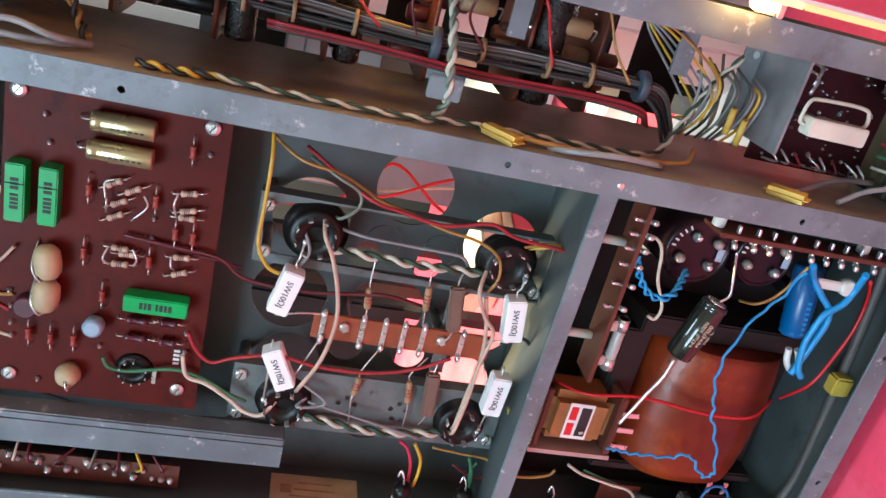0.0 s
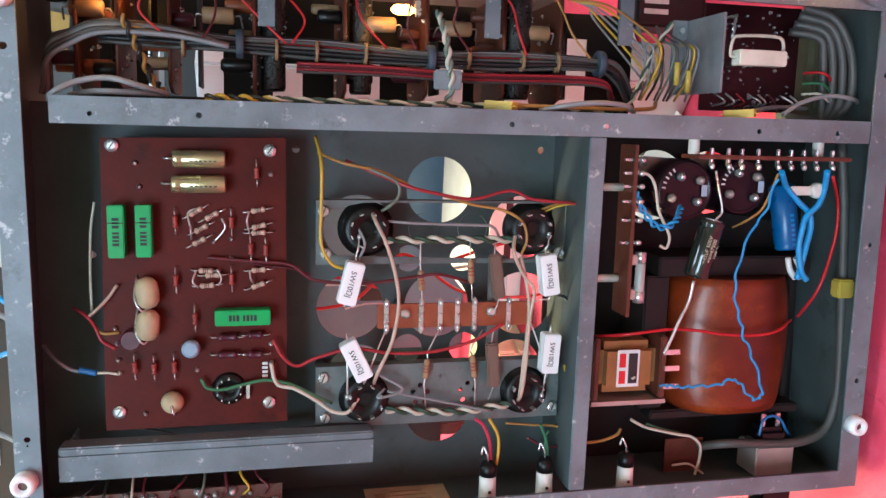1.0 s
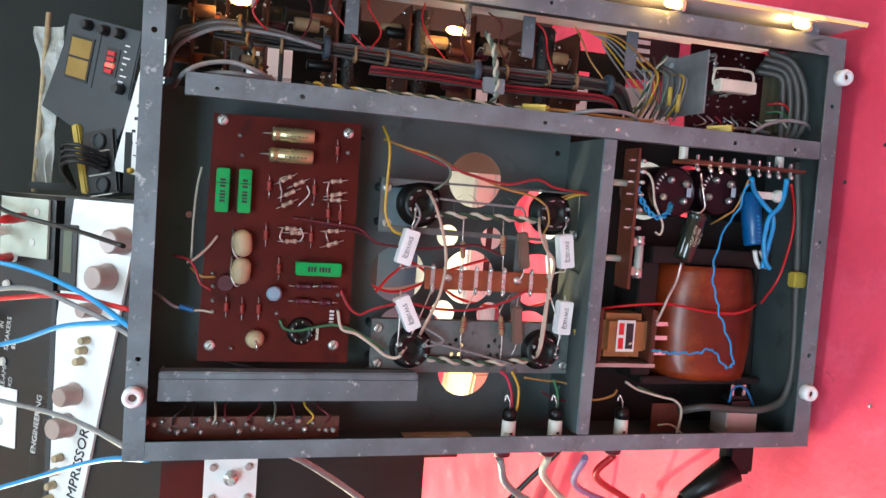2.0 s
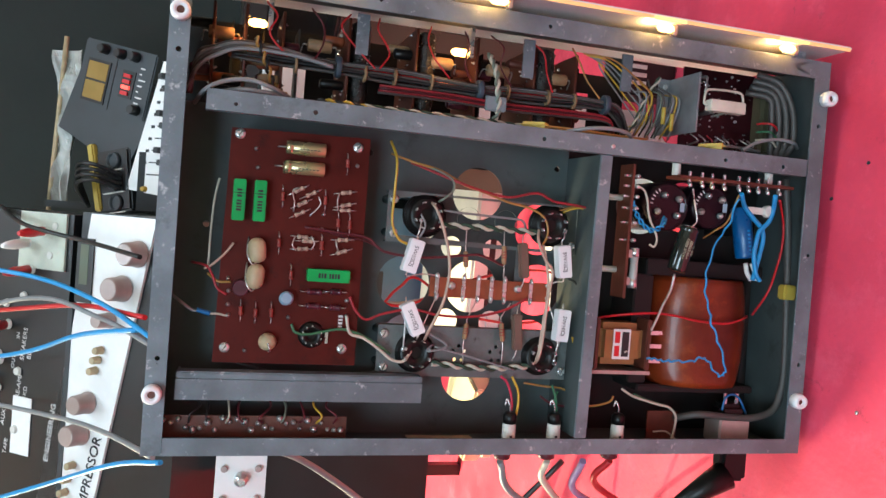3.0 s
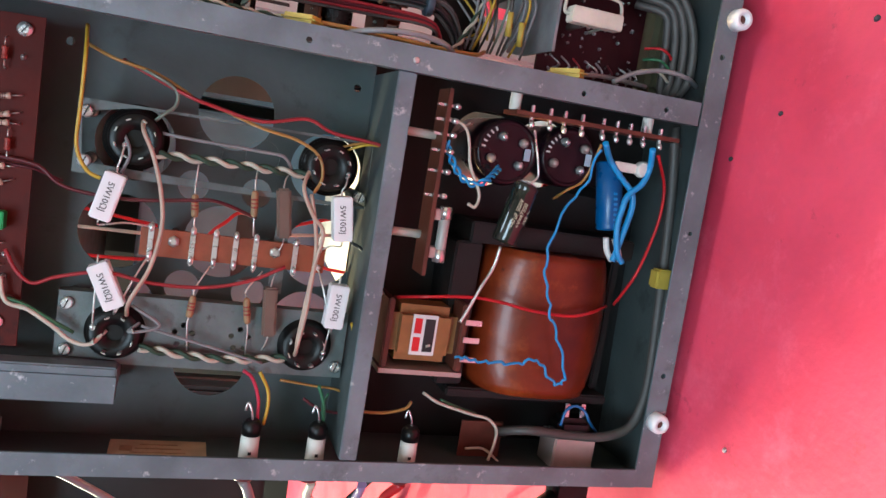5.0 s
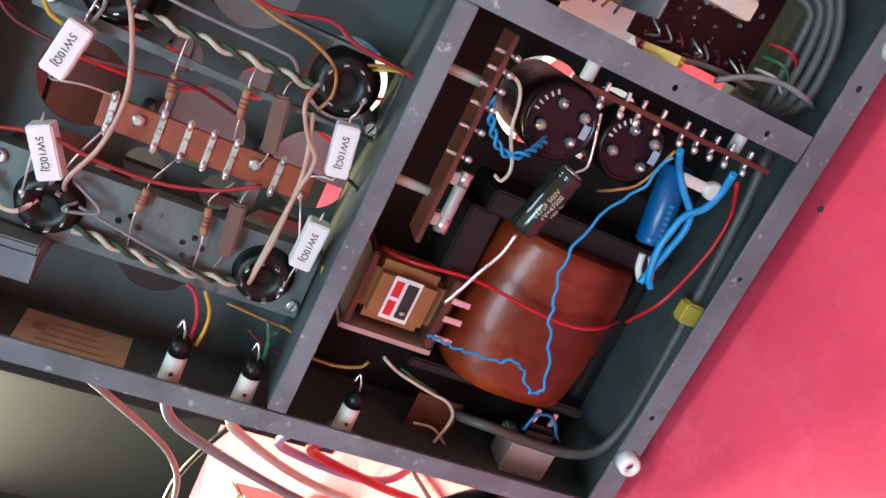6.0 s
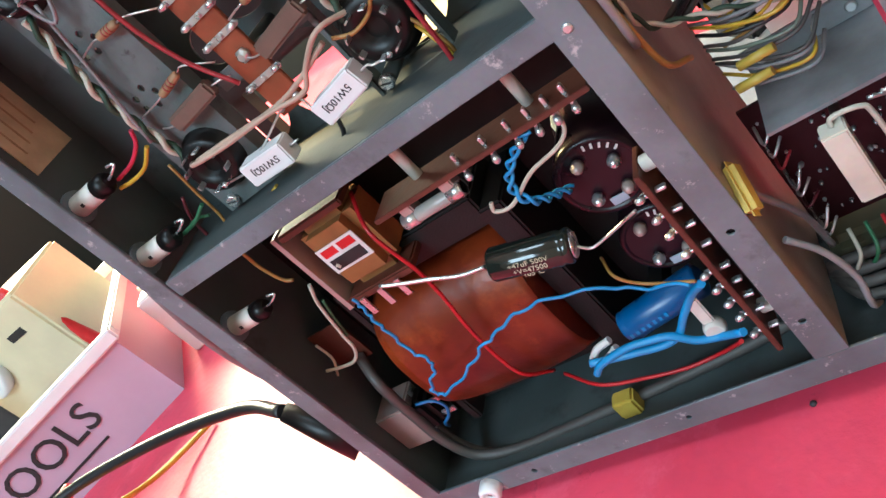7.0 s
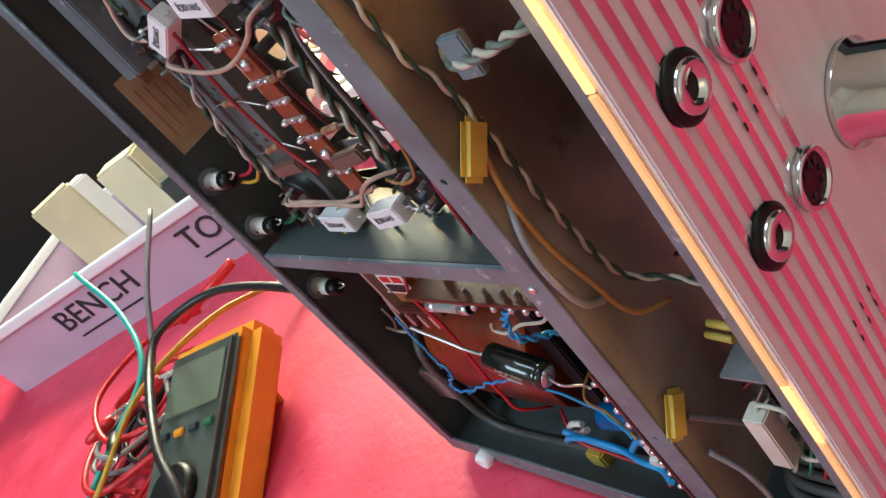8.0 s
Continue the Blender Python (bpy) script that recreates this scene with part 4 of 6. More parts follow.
def socket_plate(x0, x1, sx, disc, label):
    th = thing("socket_plate", label, "socket plate", "valve socket plates")
    holes = [(sx, 0.3105, 0.0135), (sx, 0.2215, 0.0135), (x0 + 0.005, 0.331, 0.0014), (x1 - 0.006, 0.3325, 0.0014)]
    holes += [(sx, 0.2800, 0.0080), (sx, 0.2535, 0.0080)] if not disc else [(sx + 0.001 * math.cos(b) + 0.0042 * math.cos(b), zc + 0.0042 * math.sin(b), 0.0014) for zc in (0.28, 0.2535) for b in [2 * math.pi * k / 5 for k in range(5)]]
    part("plate", sheet(rect(x0, x1, 0.2010, 0.3360), holes, 0.0, 0.0014), PLATE, th)
    part("fold", B(x0 - 0.0012, x0, 0.0, 0.008, 0.2010, 0.3360), PLATE, th)
    part("fold", B(x1, x1 + 0.0012, 0.0, 0.008, 0.2010, 0.3360), PLATE, th)
    for bx, bz in ((x0 + 0.0045, 0.3312), (x1 - 0.0045, 0.3322), (x0 + 0.0045, 0.2045)):
        bolt = part("bolt", lathe(bmesh.new(), (bx, 0.0, bz), (bx, -0.0022, bz), [(0, 0.003), (0.7, 0.003), (1, 0.0022)], 12), SOLDER, th)
        part("slot", obox(bmesh.new(), pose(bx, -0.0022, bz, 0, 20, 0), 0.0042, 0.0004, 0.0006), INK, bolt)
        part("pillar", rod((bx, 0.0014, bz), (bx, YB - 0.0012, bz), 0.0028, 10), STEEL_IN, th)
    for sz in (0.3105, 0.2215):
        octal(th, sx, sz)
    return th


socket_plate(0.1190, 0.1500, 0.1365, False, "grey steel plate with two black valve sockets and holes")
socket_plate(0.0312, 0.0622, 0.0460, True, "grey steel plate with two black valve sockets and vents")
part("loom_clamp", B(0.070, 0.1185, 0.004, 0.0052, 0.236, 0.2425), PLATE, amp)

# ---- ceramic power resistors with their leads ----
for rx, ry, rz, tilt, lead_a, lead_b in (
    (0.1097, -0.0083, 0.3190, 14, (0.133, -0.006, 0.3145), (0.0975, -0.003, 0.3000)),
    (0.1127, -0.0085, 0.2132, -8, (0.134, -0.006, 0.2125), (0.0950, -0.003, 0.2210)),
    (0.0689, -0.0072, 0.3158, -26, (0.0485, -0.006, 0.3200), (0.0848, -0.003, 0.2990)),
    (0.0689, -0.0067, 0.2097, 3, (0.0440, -0.006, 0.2125), (0.0864, -0.003, 0.2205)),
):
    m = pose(rx, ry, rz, 0, tilt, 0)
    th = thing("power_resistor", "white ceramic block resistor with printed value", "resistor", "power resistors")
    body = part("body", obox(bmesh.new(), m, 0.0218, 0.0090, 0.0094, 0.0006), WHITE, th)
    ends = [m @ Vector((0.0109, 0, 0)), m @ Vector((-0.0109, 0, 0))]
    text("value", "5W10ΩJ", 0.0039, Matrix.Translation(m @ Vector((0, -0.0047, 0.0004))) @ pose(0, 0, 0, 0, tilt, 0) @ pose(0, 0, 0, 90, 0, 0) @ pose(0, 0, 0, 0, 0, 180), INK, body)
    for e, l, sgn in ((ends[0], lead_a, 1), (ends[1], lead_b, -1)):
        l = Vector(l)
        part("lead", tube(bmesh.new(), [e, e + Vector((0.003 * sgn, 0.001, 0)), (e + l) / 2 + Vector((0, -0.001, 0)), l], 0.0005, 6, 4), LEAD, th)
        part("solder_blob", lathe(bmesh.new(), l + Vector((0.0016, 0, 0)), l - Vector((0.0016, 0, 0)), [(0, 0.0004), (0.3, 0.0013), (0.7, 0.0012), (1, 0.0003)], 10), SOLDER, th)

# ---- terminal strip between the sockets ----
strip = thing("terminal_strip", "orange-brown terminal strip with silver solder lugs", "terminal strip")
part("base", B(0.0835, 0.0966, -0.0015, 0.0005, 0.2175, 0.3040, 0.0003), STRIPRED, strip)
for z in (0.2994, 0.2808, 0.2704, 0.2610, 0.2516, 0.2324):
    lug = part("solder_lug", sheet([(0.0818, z - 0.0012), (0.0985, z - 0.0012), (0.0998, z), (0.0985, z + 0.0012), (0.0818, z + 0.0012), (0.0805, z)], [(0.0965, z, 0.0006)], -0.0024, -0.0016), SOLDER, strip)
    part("rivet", rod((0.0905, -0.0023, z), (0.0905, -0.0035, z), 0.0012, 10, 0.0003), SOLDER, lug)
    for x in (0.0835, 0.0972):
        part("solder_blob", lathe(bmesh.new(), (x - 0.002, -0.0034, z), (x + 0.002, -0.0034, z), [(0, 0.0003), (0.3, 0.0012), (0.7, 0.0013), (1, 0.0004)], 8), SOLDER, lug)
for z in (0.2892, 0.2422):
    part("bolt", lathe(bmesh.new(), (0.0915, -0.0015, z), (0.0915, -0.0045, z), [(0, 0.0027), (0.6, 0.0027), (0.65, 0.0017), (1, 0.0015)], 6), SOLDER, strip)
    part("spacer", rod((0.0915, 0.0005, z), (0.0915, YB - 0.0012, z), 0.0025, 10), STEEL_IN, strip)
for a, b in (((0.1150, 0.2822), (0.1044, 0.2813)), ((0.1204, 0.2555), (0.1079, 0.2545)), ((0.0672, 0.2775), (0.0565, 0.2785)), ((0.0683, 0.2530), (0.0557, 0.2512))):
    th = thing("carbon_resistor", "tan carbon resistor on long bare leads", "resistor", "carbon resistors")
    pa, pb = Vector((a[0], -0.005, a[1])), Vector((b[0], -0.005, b[1]))
    d = (pb - pa).normalized()
    part("body", lathe(bmesh.new(), pa, pb, [(0, 0.0009), (0.05, 0.0015), (0.2, 0.0017), (0.8, 0.0017), (0.95, 0.0015), (1, 0.0009)], 12), TAN, th)
    bm = bmesh.new()
    for s in (0.3, 0.45, 0.6):
        lathe(bm, pa + (pb - pa) * s, pa + (pb - pa) * (s + 0.06), [(0, 0.00178), (1, 0.00178)], 12)
    part("colour_band", bm, RESR, th)
    up = pa.x > 0.09
    part("lead", tube(bmesh.new(), [pb, pb + d * 0.004, Vector((0.0985 if up else 0.040, -0.0035, pb.z - 0.001))], 0.0004, 5, 4), LEAD, th)
    part("lead", tube(bmesh.new(), [pa, pa - d * 0.004, Vector((0.131 if up else 0.082, -0.0035, pa.z - (0 if up else 0.006)))], 0.0004, 5, 4), LEAD, th)
for (xa, za), (xb, zb) in (((0.1235, 0.2425), (0.0995, 0.2392)), ((0.0750, 0.2424), (0.0505, 0.2405))):
    th = thing("block_capacitor", "flat brown moulded capacitor beside the terminal strip", "capacitor", "moulded capacitors")
    m = pose((xa + xb) / 2, -0.0055, (za + zb) / 2, 0, -math.degrees(math.atan2(za - zb, xa - xb)), 0)
    part("body", obox(bmesh.new(), m, xa - xb, 0.005, 0.0068, 0.0010), mat("grey_brown_moulding", (0.16, 0.10, 0.075), 0.5), th)
    part("lead", tube(bmesh.new(), [m @ Vector((-0.012, 0, 0)), m @ Vector((-0.016, 0.001, 0.001)), (xb - 0.008, -0.003, zb + 0.002)], 0.0004, 5, 4), LEAD, th)
    part("lead", tube(bmesh.new(), [m @ Vector((0.012, 0, 0)), m @ Vector((0.016, 0.001, -0.001)), (xa + 0.007, -0.003, za - 0.002)], 0.0004, 5, 4), LEAD, th)

# ---- solder strip under the cover bar ----
tags = thing("tag_strip", "brown strip with a row of soldered joints", "terminal strip")
part("base", B(-0.0095, 0.004, -0.0065, -0.005, 0.3535, 0.4675), PAXOLIN, tags)
rng = random.Random(8)
for k in range(26):
    z, x = 0.357 + 0.0043 * k, rng.choice((-0.004, 0.0, 0.002)) + rng.uniform(-0.001, 0.001)
    r = rng.uniform(0.0012, 0.0022)
    part("solder_joint", lathe(bmesh.new(), (x, -0.0065, z), (x + rng.uniform(-0.001, 0.001), -0.0065 - r * 1.9, z), [(0, r * 1.2), (0.5, r), (0.85, r * 0.6), (1, r * 0.15)], 8), SOLDER, tags)
for k in range(9):
    z = 0.362 + 0.011 * k
    part("wire_end", tube(bmesh.new(), [(0.0, -0.008, z), (0.004 + rng.uniform(0, 0.003), -0.012, z + rng.uniform(-0.004, 0.004)), (0.010, -0.004, z + rng.uniform(-0.008, 0.008)), (0.014, 0.01, z)], 0.0007, 6, 4), rng.choice((CREAM, YELLOW, GREYGREEN, BLACKW, MAROON)), tags)
part("bracket", B(-0.0095, -0.0075, -0.005, YB - 0.0012, 0.36, 0.366), STEEL_IN, tags)
part("bracket", B(-0.0095, -0.0075, -0.005, YB - 0.0012, 0.455, 0.461), STEEL_IN, tags)
label = solid("paper_label", obox(bmesh.new(), pose((X0 + 0.0022), 0.004, 0.285), 0.0005, 0.026, 0.046), CARD, "torn brown paper label on the rear wall", "label")
for k in range(4):
    part("faded_line", obox(bmesh.new(), pose(X0 + 0.0026, -0.004 + 0.005 * k, 0.285), 0.0003, 0.0008, 0.03 - 0.004 * k), TAN, label)
part("stamp", obox(bmesh.new(), pose(X0 + 0.0026, 0.006, 0.300), 0.0003, 0.006, 0.006, 0.0), TAN, label)

# ---- fuse holders on the rear wall ----
for z in (0.2429, 0.2100, 0.1612):
    fh = thing("phono_socket", "white plastic socket on the rear wall with a black terminal end", "socket", "rear sockets")
    y = -0.0090
    part("barrel", lathe(bmesh.new(), (X0 + 0.0015, y, z), (X0 + 0.018, y, z), [(0, 0.0052), (0.1, 0.0048), (0.95, 0.0046), (1, 0.004)], 18), NYLON, fh)
    part("cap", lathe(bmesh.new(), (X0 + 0.018, y, z), (X0 + 0.0255, y, z), [(0, 0.0048), (0.7, 0.0048), (1, 0.003)], 16), BAKELITE, fh)
    part("flange_ring", lathe(bmesh.new(), (X0 + 0.0015, y, z), (X0 + 0.003, y, z), [(0, 0.0075), (1, 0.0072)], 20), STEEL, fh)
    part("terminal", tube(bmesh.new(), [(X0 + 0.0255, y, z), (X0 + 0.030, y - 0.001, z + 0.001), (X0 + 0.034, y, z + 0.003), (X0 + 0.030, y, z + 0.004)], 0.0006, 6, 4), SOLDER, fh)
    part("mark", B(X0 + 0.009, X0 + 0.0105, y - 0.0050, y - 0.0045, z - 0.0008, z + 0.0008), INK, fh)
    part("outer_end", rod((X0 - 0.009, y + 0.009, z), (X0, y + 0.009, z), 0.006, 18, 0.001), MAROON, fh)

# ---- mains compartment ----
tr = thing("mains_transformer", "large mains transformer wound in glossy amber tape", "transformer")
bm = bmesh.new()
rows = []
for i in range(17):
    u = i / 16
    xx = 0.027 + 0.080 * u
    ring = []
    for j in range(21):
        a = math.pi * j / 20
        ring.append(bm.verts.new((xx, 0.034 - 0.040 * math.sin(a) ** 0.65, 0.088 + (0.0355 + 0.0060 * math.sin(math.pi * u) ** 0.6) * (abs(math.cos(a)) ** 0.75) * (1 if a < math.pi / 2 else -1))))
    rows.append(ring)
for a, b in zip(rows, rows[1:]):
    for j in range(20):
        bm.faces.new((a[j], a[j + 1], b[j + 1], b[j])).smooth = True
bm.faces.new(rows[0])
bm.faces.new(rows[-1][::-1])
part("winding", bm, ORANGE_TAPE, tr, "amber taped winding")
part("core", B(0.0215, 0.0268, 0.006, 0.09, 0.040, 0.140, 0.001), IRON, tr, "black laminated core")
part("core", B(0.1075, 0.119, 0.006, 0.09, 0.040, 0.140, 0.001), IRON, tr, "black laminated core")
part("core", B(0.0270, 0.1073, 0.010, 0.09, 0.1305, 0.146, 0.001), IRON, tr, "black laminated core")
part("core", B(0.0270, 0.1073, 0.018, 0.09, 0.040, 0.0455, 0.001), IRON, tr, "black laminated core")
part("shroud", B(0.0268, 0.1073, 0.05, 0.115, 0.054, 0.124, 0.006), IRON, tr)

for cx, cz, r in ((0.1575, 0.1285, 0.0178), (0.160, 0.0925, 0.0165)):
    can = thing("can_capacitor", "dark purple can capacitor with printed end and solder tags", "capacitor", "can capacitors")
    part("body", lathe(bmesh.new(), (cx, 0.055, cz), (cx, 0.003, cz), [(0, r), (0.95, r), (1, r * 0.93), (1.0, r * 0.84), (0.985, r * 0.82)], 36), PURPLE, can)
    for k, (dx, dz) in enumerate(((0.008, 0.004), (-0.004, 0.009), (-0.006, -0.007), (0.006, -0.008))):
        part("tag", lathe(bmesh.new(), (cx + dx, 0.0035, cz + dz), (cx + dx, -0.0015, cz + dz), [(0, 0.0024), (0.5, 0.0026), (0.8, 0.0018), (1, 0.0008)], 10), KNOB if k % 2 else SOLDER, can)
    part("printed_block", B(cx - 0.003, cx + 0.0035, 0.0022, 0.0026, cz - 0.0130, cz - 0.0095), mat("pale_blue_label", (0.45, 0.58, 0.70), 0.5), can, "pale blue printed label")
    for k in range(5):
        a = math.radians(35 + 12 * k)
        part("print", obox(bmesh.new(), Matrix.Translation((cx + 0.78 * r * math.cos(a), 0.0030, cz + 0.78 * r * math.sin(a))) @ pose(0, 0, 0, 0, -math.degrees(a), 0), 0.0022, 0.0003, 0.0009), WHITEINK, can)


def tagboard(name, label, m, length, depth, lugs, side):
    """A narrow board seen on its edge: local x along it, y its depth, z its normal."""
    th = thing(name, label, "terminal strip")
    part("base", obox(bmesh.new(), m @ Matrix.Translation((length / 2, 0, 0)), length, depth, 0.0022, 0.0003), PAXOLIN, th)
    for u in lugs:
        part("lug", obox(bmesh.new(), m @ Matrix.Translation((u, -depth / 2 + 0.004, 0.0)), 0.0013, 0.0026, 0.0095, 0.0003), SOLDER, th)
        part("solder_joint", lathe(bmesh.new(), m @ Vector((u, -depth / 2 + 0.003, 0.003 * side)), m @ Vector((u, -depth / 2 + 0.002, 0.0065 * side)), [(0, 0.0008), (0.4, 0.0015), (0.8, 0.0013), (1, 0.0005)], 10), SOLDER, th)
    return th


tb = tagboard("tag_board", "brown tag board standing on edge beside the divider, with a fuse", pose(0.091, -0.012, 0.1715, 0, 0, 0), 0.092, 0.018, (0.040, 0.052, 0.062, 0.070, 0.077, 0.084), -1)
part("standoff", rod((0.16, -0.008, 0.1725), (0.16, -0.008, 0.1973), 0.0022, 10), NYLON, tb)
part("standoff", rod((0.11, -0.008, 0.1725), (0.11, -0.008, 0.1973), 0.0022, 10), NYLON, tb)
part("fuse_clip", B(0.119, 0.1245, -0.019, -0.012, 0.1615, 0.1703, 0.0006), KNOB, tb, "coppery fuse clip")
part("fuse_clip", B(0.100, 0.1055, -0.019, -0.012, 0.1615, 0.1703, 0.0006), KNOB, tb, "coppery fuse clip")
fz = part("fuse", rod((0.0985, -0.0175, 0.1640), (0.126, -0.0175, 0.1640), 0.0028, 14, 0.0004), POLY, tb, "glass fuse")
for xa in (0.0985, 0.120):
    part("end_cap", rod((xa - 0.0003, -0.0175, 0.1640), (xa + 0.006, -0.0175, 0.1640), 0.0031, 14), SOLDER, fz)
hb = tagboard("tag_board", "brown tag board standing on edge below the rail, on white spacers", pose(0.1775, -0.016, 0.1385, 0, 90, 0), 0.094, 0.018, (0.010, 0.020, 0.028, 0.038, 0.050, 0.058, 0.066, 0.074, 0.084), -1)
for z in (0.1363, 0.0600):
    part("standoff", rod((0.1787, -0.016, z), (0.1969, -0.016, z), 0.0030, 12, 0.0004), NYLON, hb, "white nylon spacer")

cap = thing("axial_capacitor", "glossy black axial electrolytic capacitor with yellow print", "capacitor")
ca, cb = Vector((0.1118, -0.0195, 0.1321)), Vector((0.1432, -0.0205, 0.1242))
part("body", lathe(bmesh.new(), ca, cb, [(0, 0.0045), (0.02, 0.0060), (0.05, 0.0066), (0.86, 0.0066), (0.885, 0.0060), (0.91, 0.0066), (0.97, 0.0066), (1, 0.0052)], 28), CAPDARK, cap)
part("end_cap", lathe(bmesh.new(), cb, cb + (cb - ca) * 0.03, [(0, 0.0050), (0.5, 0.0048), (1, 0.0012)], 20), SOLDER, cap)
for k, (row, off) in enumerate((("+47µF 500V", -0.0020), ("+V=47500", 0.0008), ("105°C", 0.0036))):
    axis = (cb - ca).normalized()
    side = axis.cross(Vector((0, 1, 0))).normalized()
    nrm = Vector((0, -1, 0))
    up = side
    rot = Matrix((axis, up, nrm)).transposed()
    if rot.determinant() < 0:
        rot = Matrix((-axis, up, nrm)).transposed()
    h = (0.0067 ** 2 - off ** 2) ** 0.5
    text("print", row, 0.0031, Matrix.Translation((ca + cb) / 2 + nrm * (h + 0.00005) - up * off) @ rot.to_4x4(), PRINT, cap)

choke = thing("small_choke", "small choke in brown tape with a white label and bracket", "choke")
part("winding", B(0.042, 0.072, -0.0045, 0.020, 0.1420, 0.1790, 0.005), mat("tan_tape", (0.30, 0.13, 0.04), 0.4, 0, 0.3, 60), choke)
part("cheek", B(0.039, 0.0755, -0.0060, 0.022, 0.1380, 0.1420, 0.0008), PAXOLIN, choke)
part("cheek", B(0.039, 0.0755, -0.0060, 0.022, 0.1790, 0.1825, 0.0008), PAXOLIN, choke)
part("bracket", B(0.0360, 0.0385, -0.0062, YB, 0.1375, 0.1830), KNOB, choke, "pinkish steel bracket")
lb = part("label", B(0.0465, 0.0680, -0.0052, -0.0047, 0.1545, 0.1680), WHITEINK, choke, "white printed label")
part("print", B(0.0485, 0.0660, -0.0055, -0.0051, 0.1558, 0.1612), INK, lb)
part("print", B(0.0485, 0.0560, -0.0055, -0.0051, 0.1630, 0.1668), REDPLUG, lb)
part("print", B(0.0580, 0.0660, -0.0055, -0.0051, 0.1630, 0.1668), REDPLUG, lb)
for x in (0.0465, 0.0570, 0.0665):
    part("terminal", B(x - 0.0014, x + 0.0014, -0.008, -0.007, 0.1310, 0.1400), SOLDER, choke)

bc = thing("blue_capacitor", "blue sleeved electrolytic capacitor with white printing", "capacitor")
part("body", lathe(bmesh.new(), (0.162, 0.001, 0.0690), (0.1245, -0.002, 0.0635), [(0, 0.0055), (0.03, 0.0072), (0.9, 0.0072), (0.93, 0.0066), (0.97, 0.0072), (1, 0.0060)], 26), CAPBLUE, bc)
for k in range(7):
    part("print", obox(bmesh.new(), pose(0.128 + 0.0028 * k, -0.0088 + 0.0002 * k, 0.0640 + 0.0004 * k), 0.0014, 0.0004, 0.0022), BLUE, bc)
part("mount", B(0.140, 0.146, 0.004, YB + 0.015, 0.062, 0.070), BAKELITE, bc)
tie = thing("nylon_clip", "milky white nylon cable clip", "clip")
part("strap", B(0.1570, 0.1620, -0.0160, -0.0143, 0.0610, 0.0750, 0.0006), NYLON, tie)
part("head", lathe(bmesh.new(), (0.1597, -0.0178, 0.0575), (0.1597, -0.0118, 0.0575), [(0, 0.0035), (0.3, 0.0045), (0.7, 0.0045), (1, 0.0035)], 16), NYLON, tie)
for x, z, y in ((0.1014, 0.0270, -0.0065),):
    solid("yellow_tape", B(x - 0.0055, x + 0.0055, y - 0.004, y + 0.0045, z - 0.0055, z + 0.0055, 0.0012), YTAPE, "strip of yellow tape round the cables", "tape", "tape pieces")
for x, y, z, dx in ((0.1992, -0.0195, 0.2460, 4), (0.1992, -0.0215, 0.1140, -4)):
    solid("yellow_tape", obox(bmesh.new(), pose(x + 0.0015, y, z, 45, dx, 0), 0.0042, 0.0195, 0.0105, 0.0019), YTAPE, "strip of yellow tape over the wire on the rail web", "tape", "tape pieces")
inlet = thing("mains_inlet", "metal mains inlet on the rear wall with black insulation", "socket")
part("shell", B(X0 + 0.0016, 0.004, -0.004, 0.016, 0.0475, 0.0735, 0.001), KNOB, inlet)
part("block", B(0.0041, 0.014, -0.001, 0.014, 0.050, 0.071, 0.003), BAKELITE, inlet)
for z in (0.0555, 0.0655):
    part("terminal", B(0.0135, 0.022, 0.003, 0.004, z - 0.0013, z + 0.0013), SOLDER, inlet)
plug = thing("mains_plug", "black moulded mains plug with its cable", "plug")
part("body", rim(B(-0.045, X0 - 0.0005, -0.008, 0.014, 0.043, 0.066, 0.003)), BAKELITE, plug)
part("tail", lathe(bmesh.new(), (-0.040, 0.003, 0.060), (-0.062, 0.005, 0.098), [(0, 0.011), (0.4, 0.009), (1, 0.005)], 16), BAKELITE, plug)
part("cable", tube(bmesh.new(), [(-0.062, 0.005, 0.098), (-0.11, 0.024, 0.100), (-0.205, 0.030, 0.104), (-0.295, 0.014, 0.110), (-0.335, -0.028, 0.110), (-0.312, -0.064, 0.104), (-0.215, -0.116, 0.094), (-0.15, -0.145, 0.070), (-0.10, -0.21, 0.022), (-0.05, -0.35, 0.0145)], 0.0040, 10, 8), BLACKW, plug)
part("transistor_plate", B(X0 + 0.0016, 0.006, 0.012, 0.0132, 0.100, 0.125), PAXOLIN, amp)

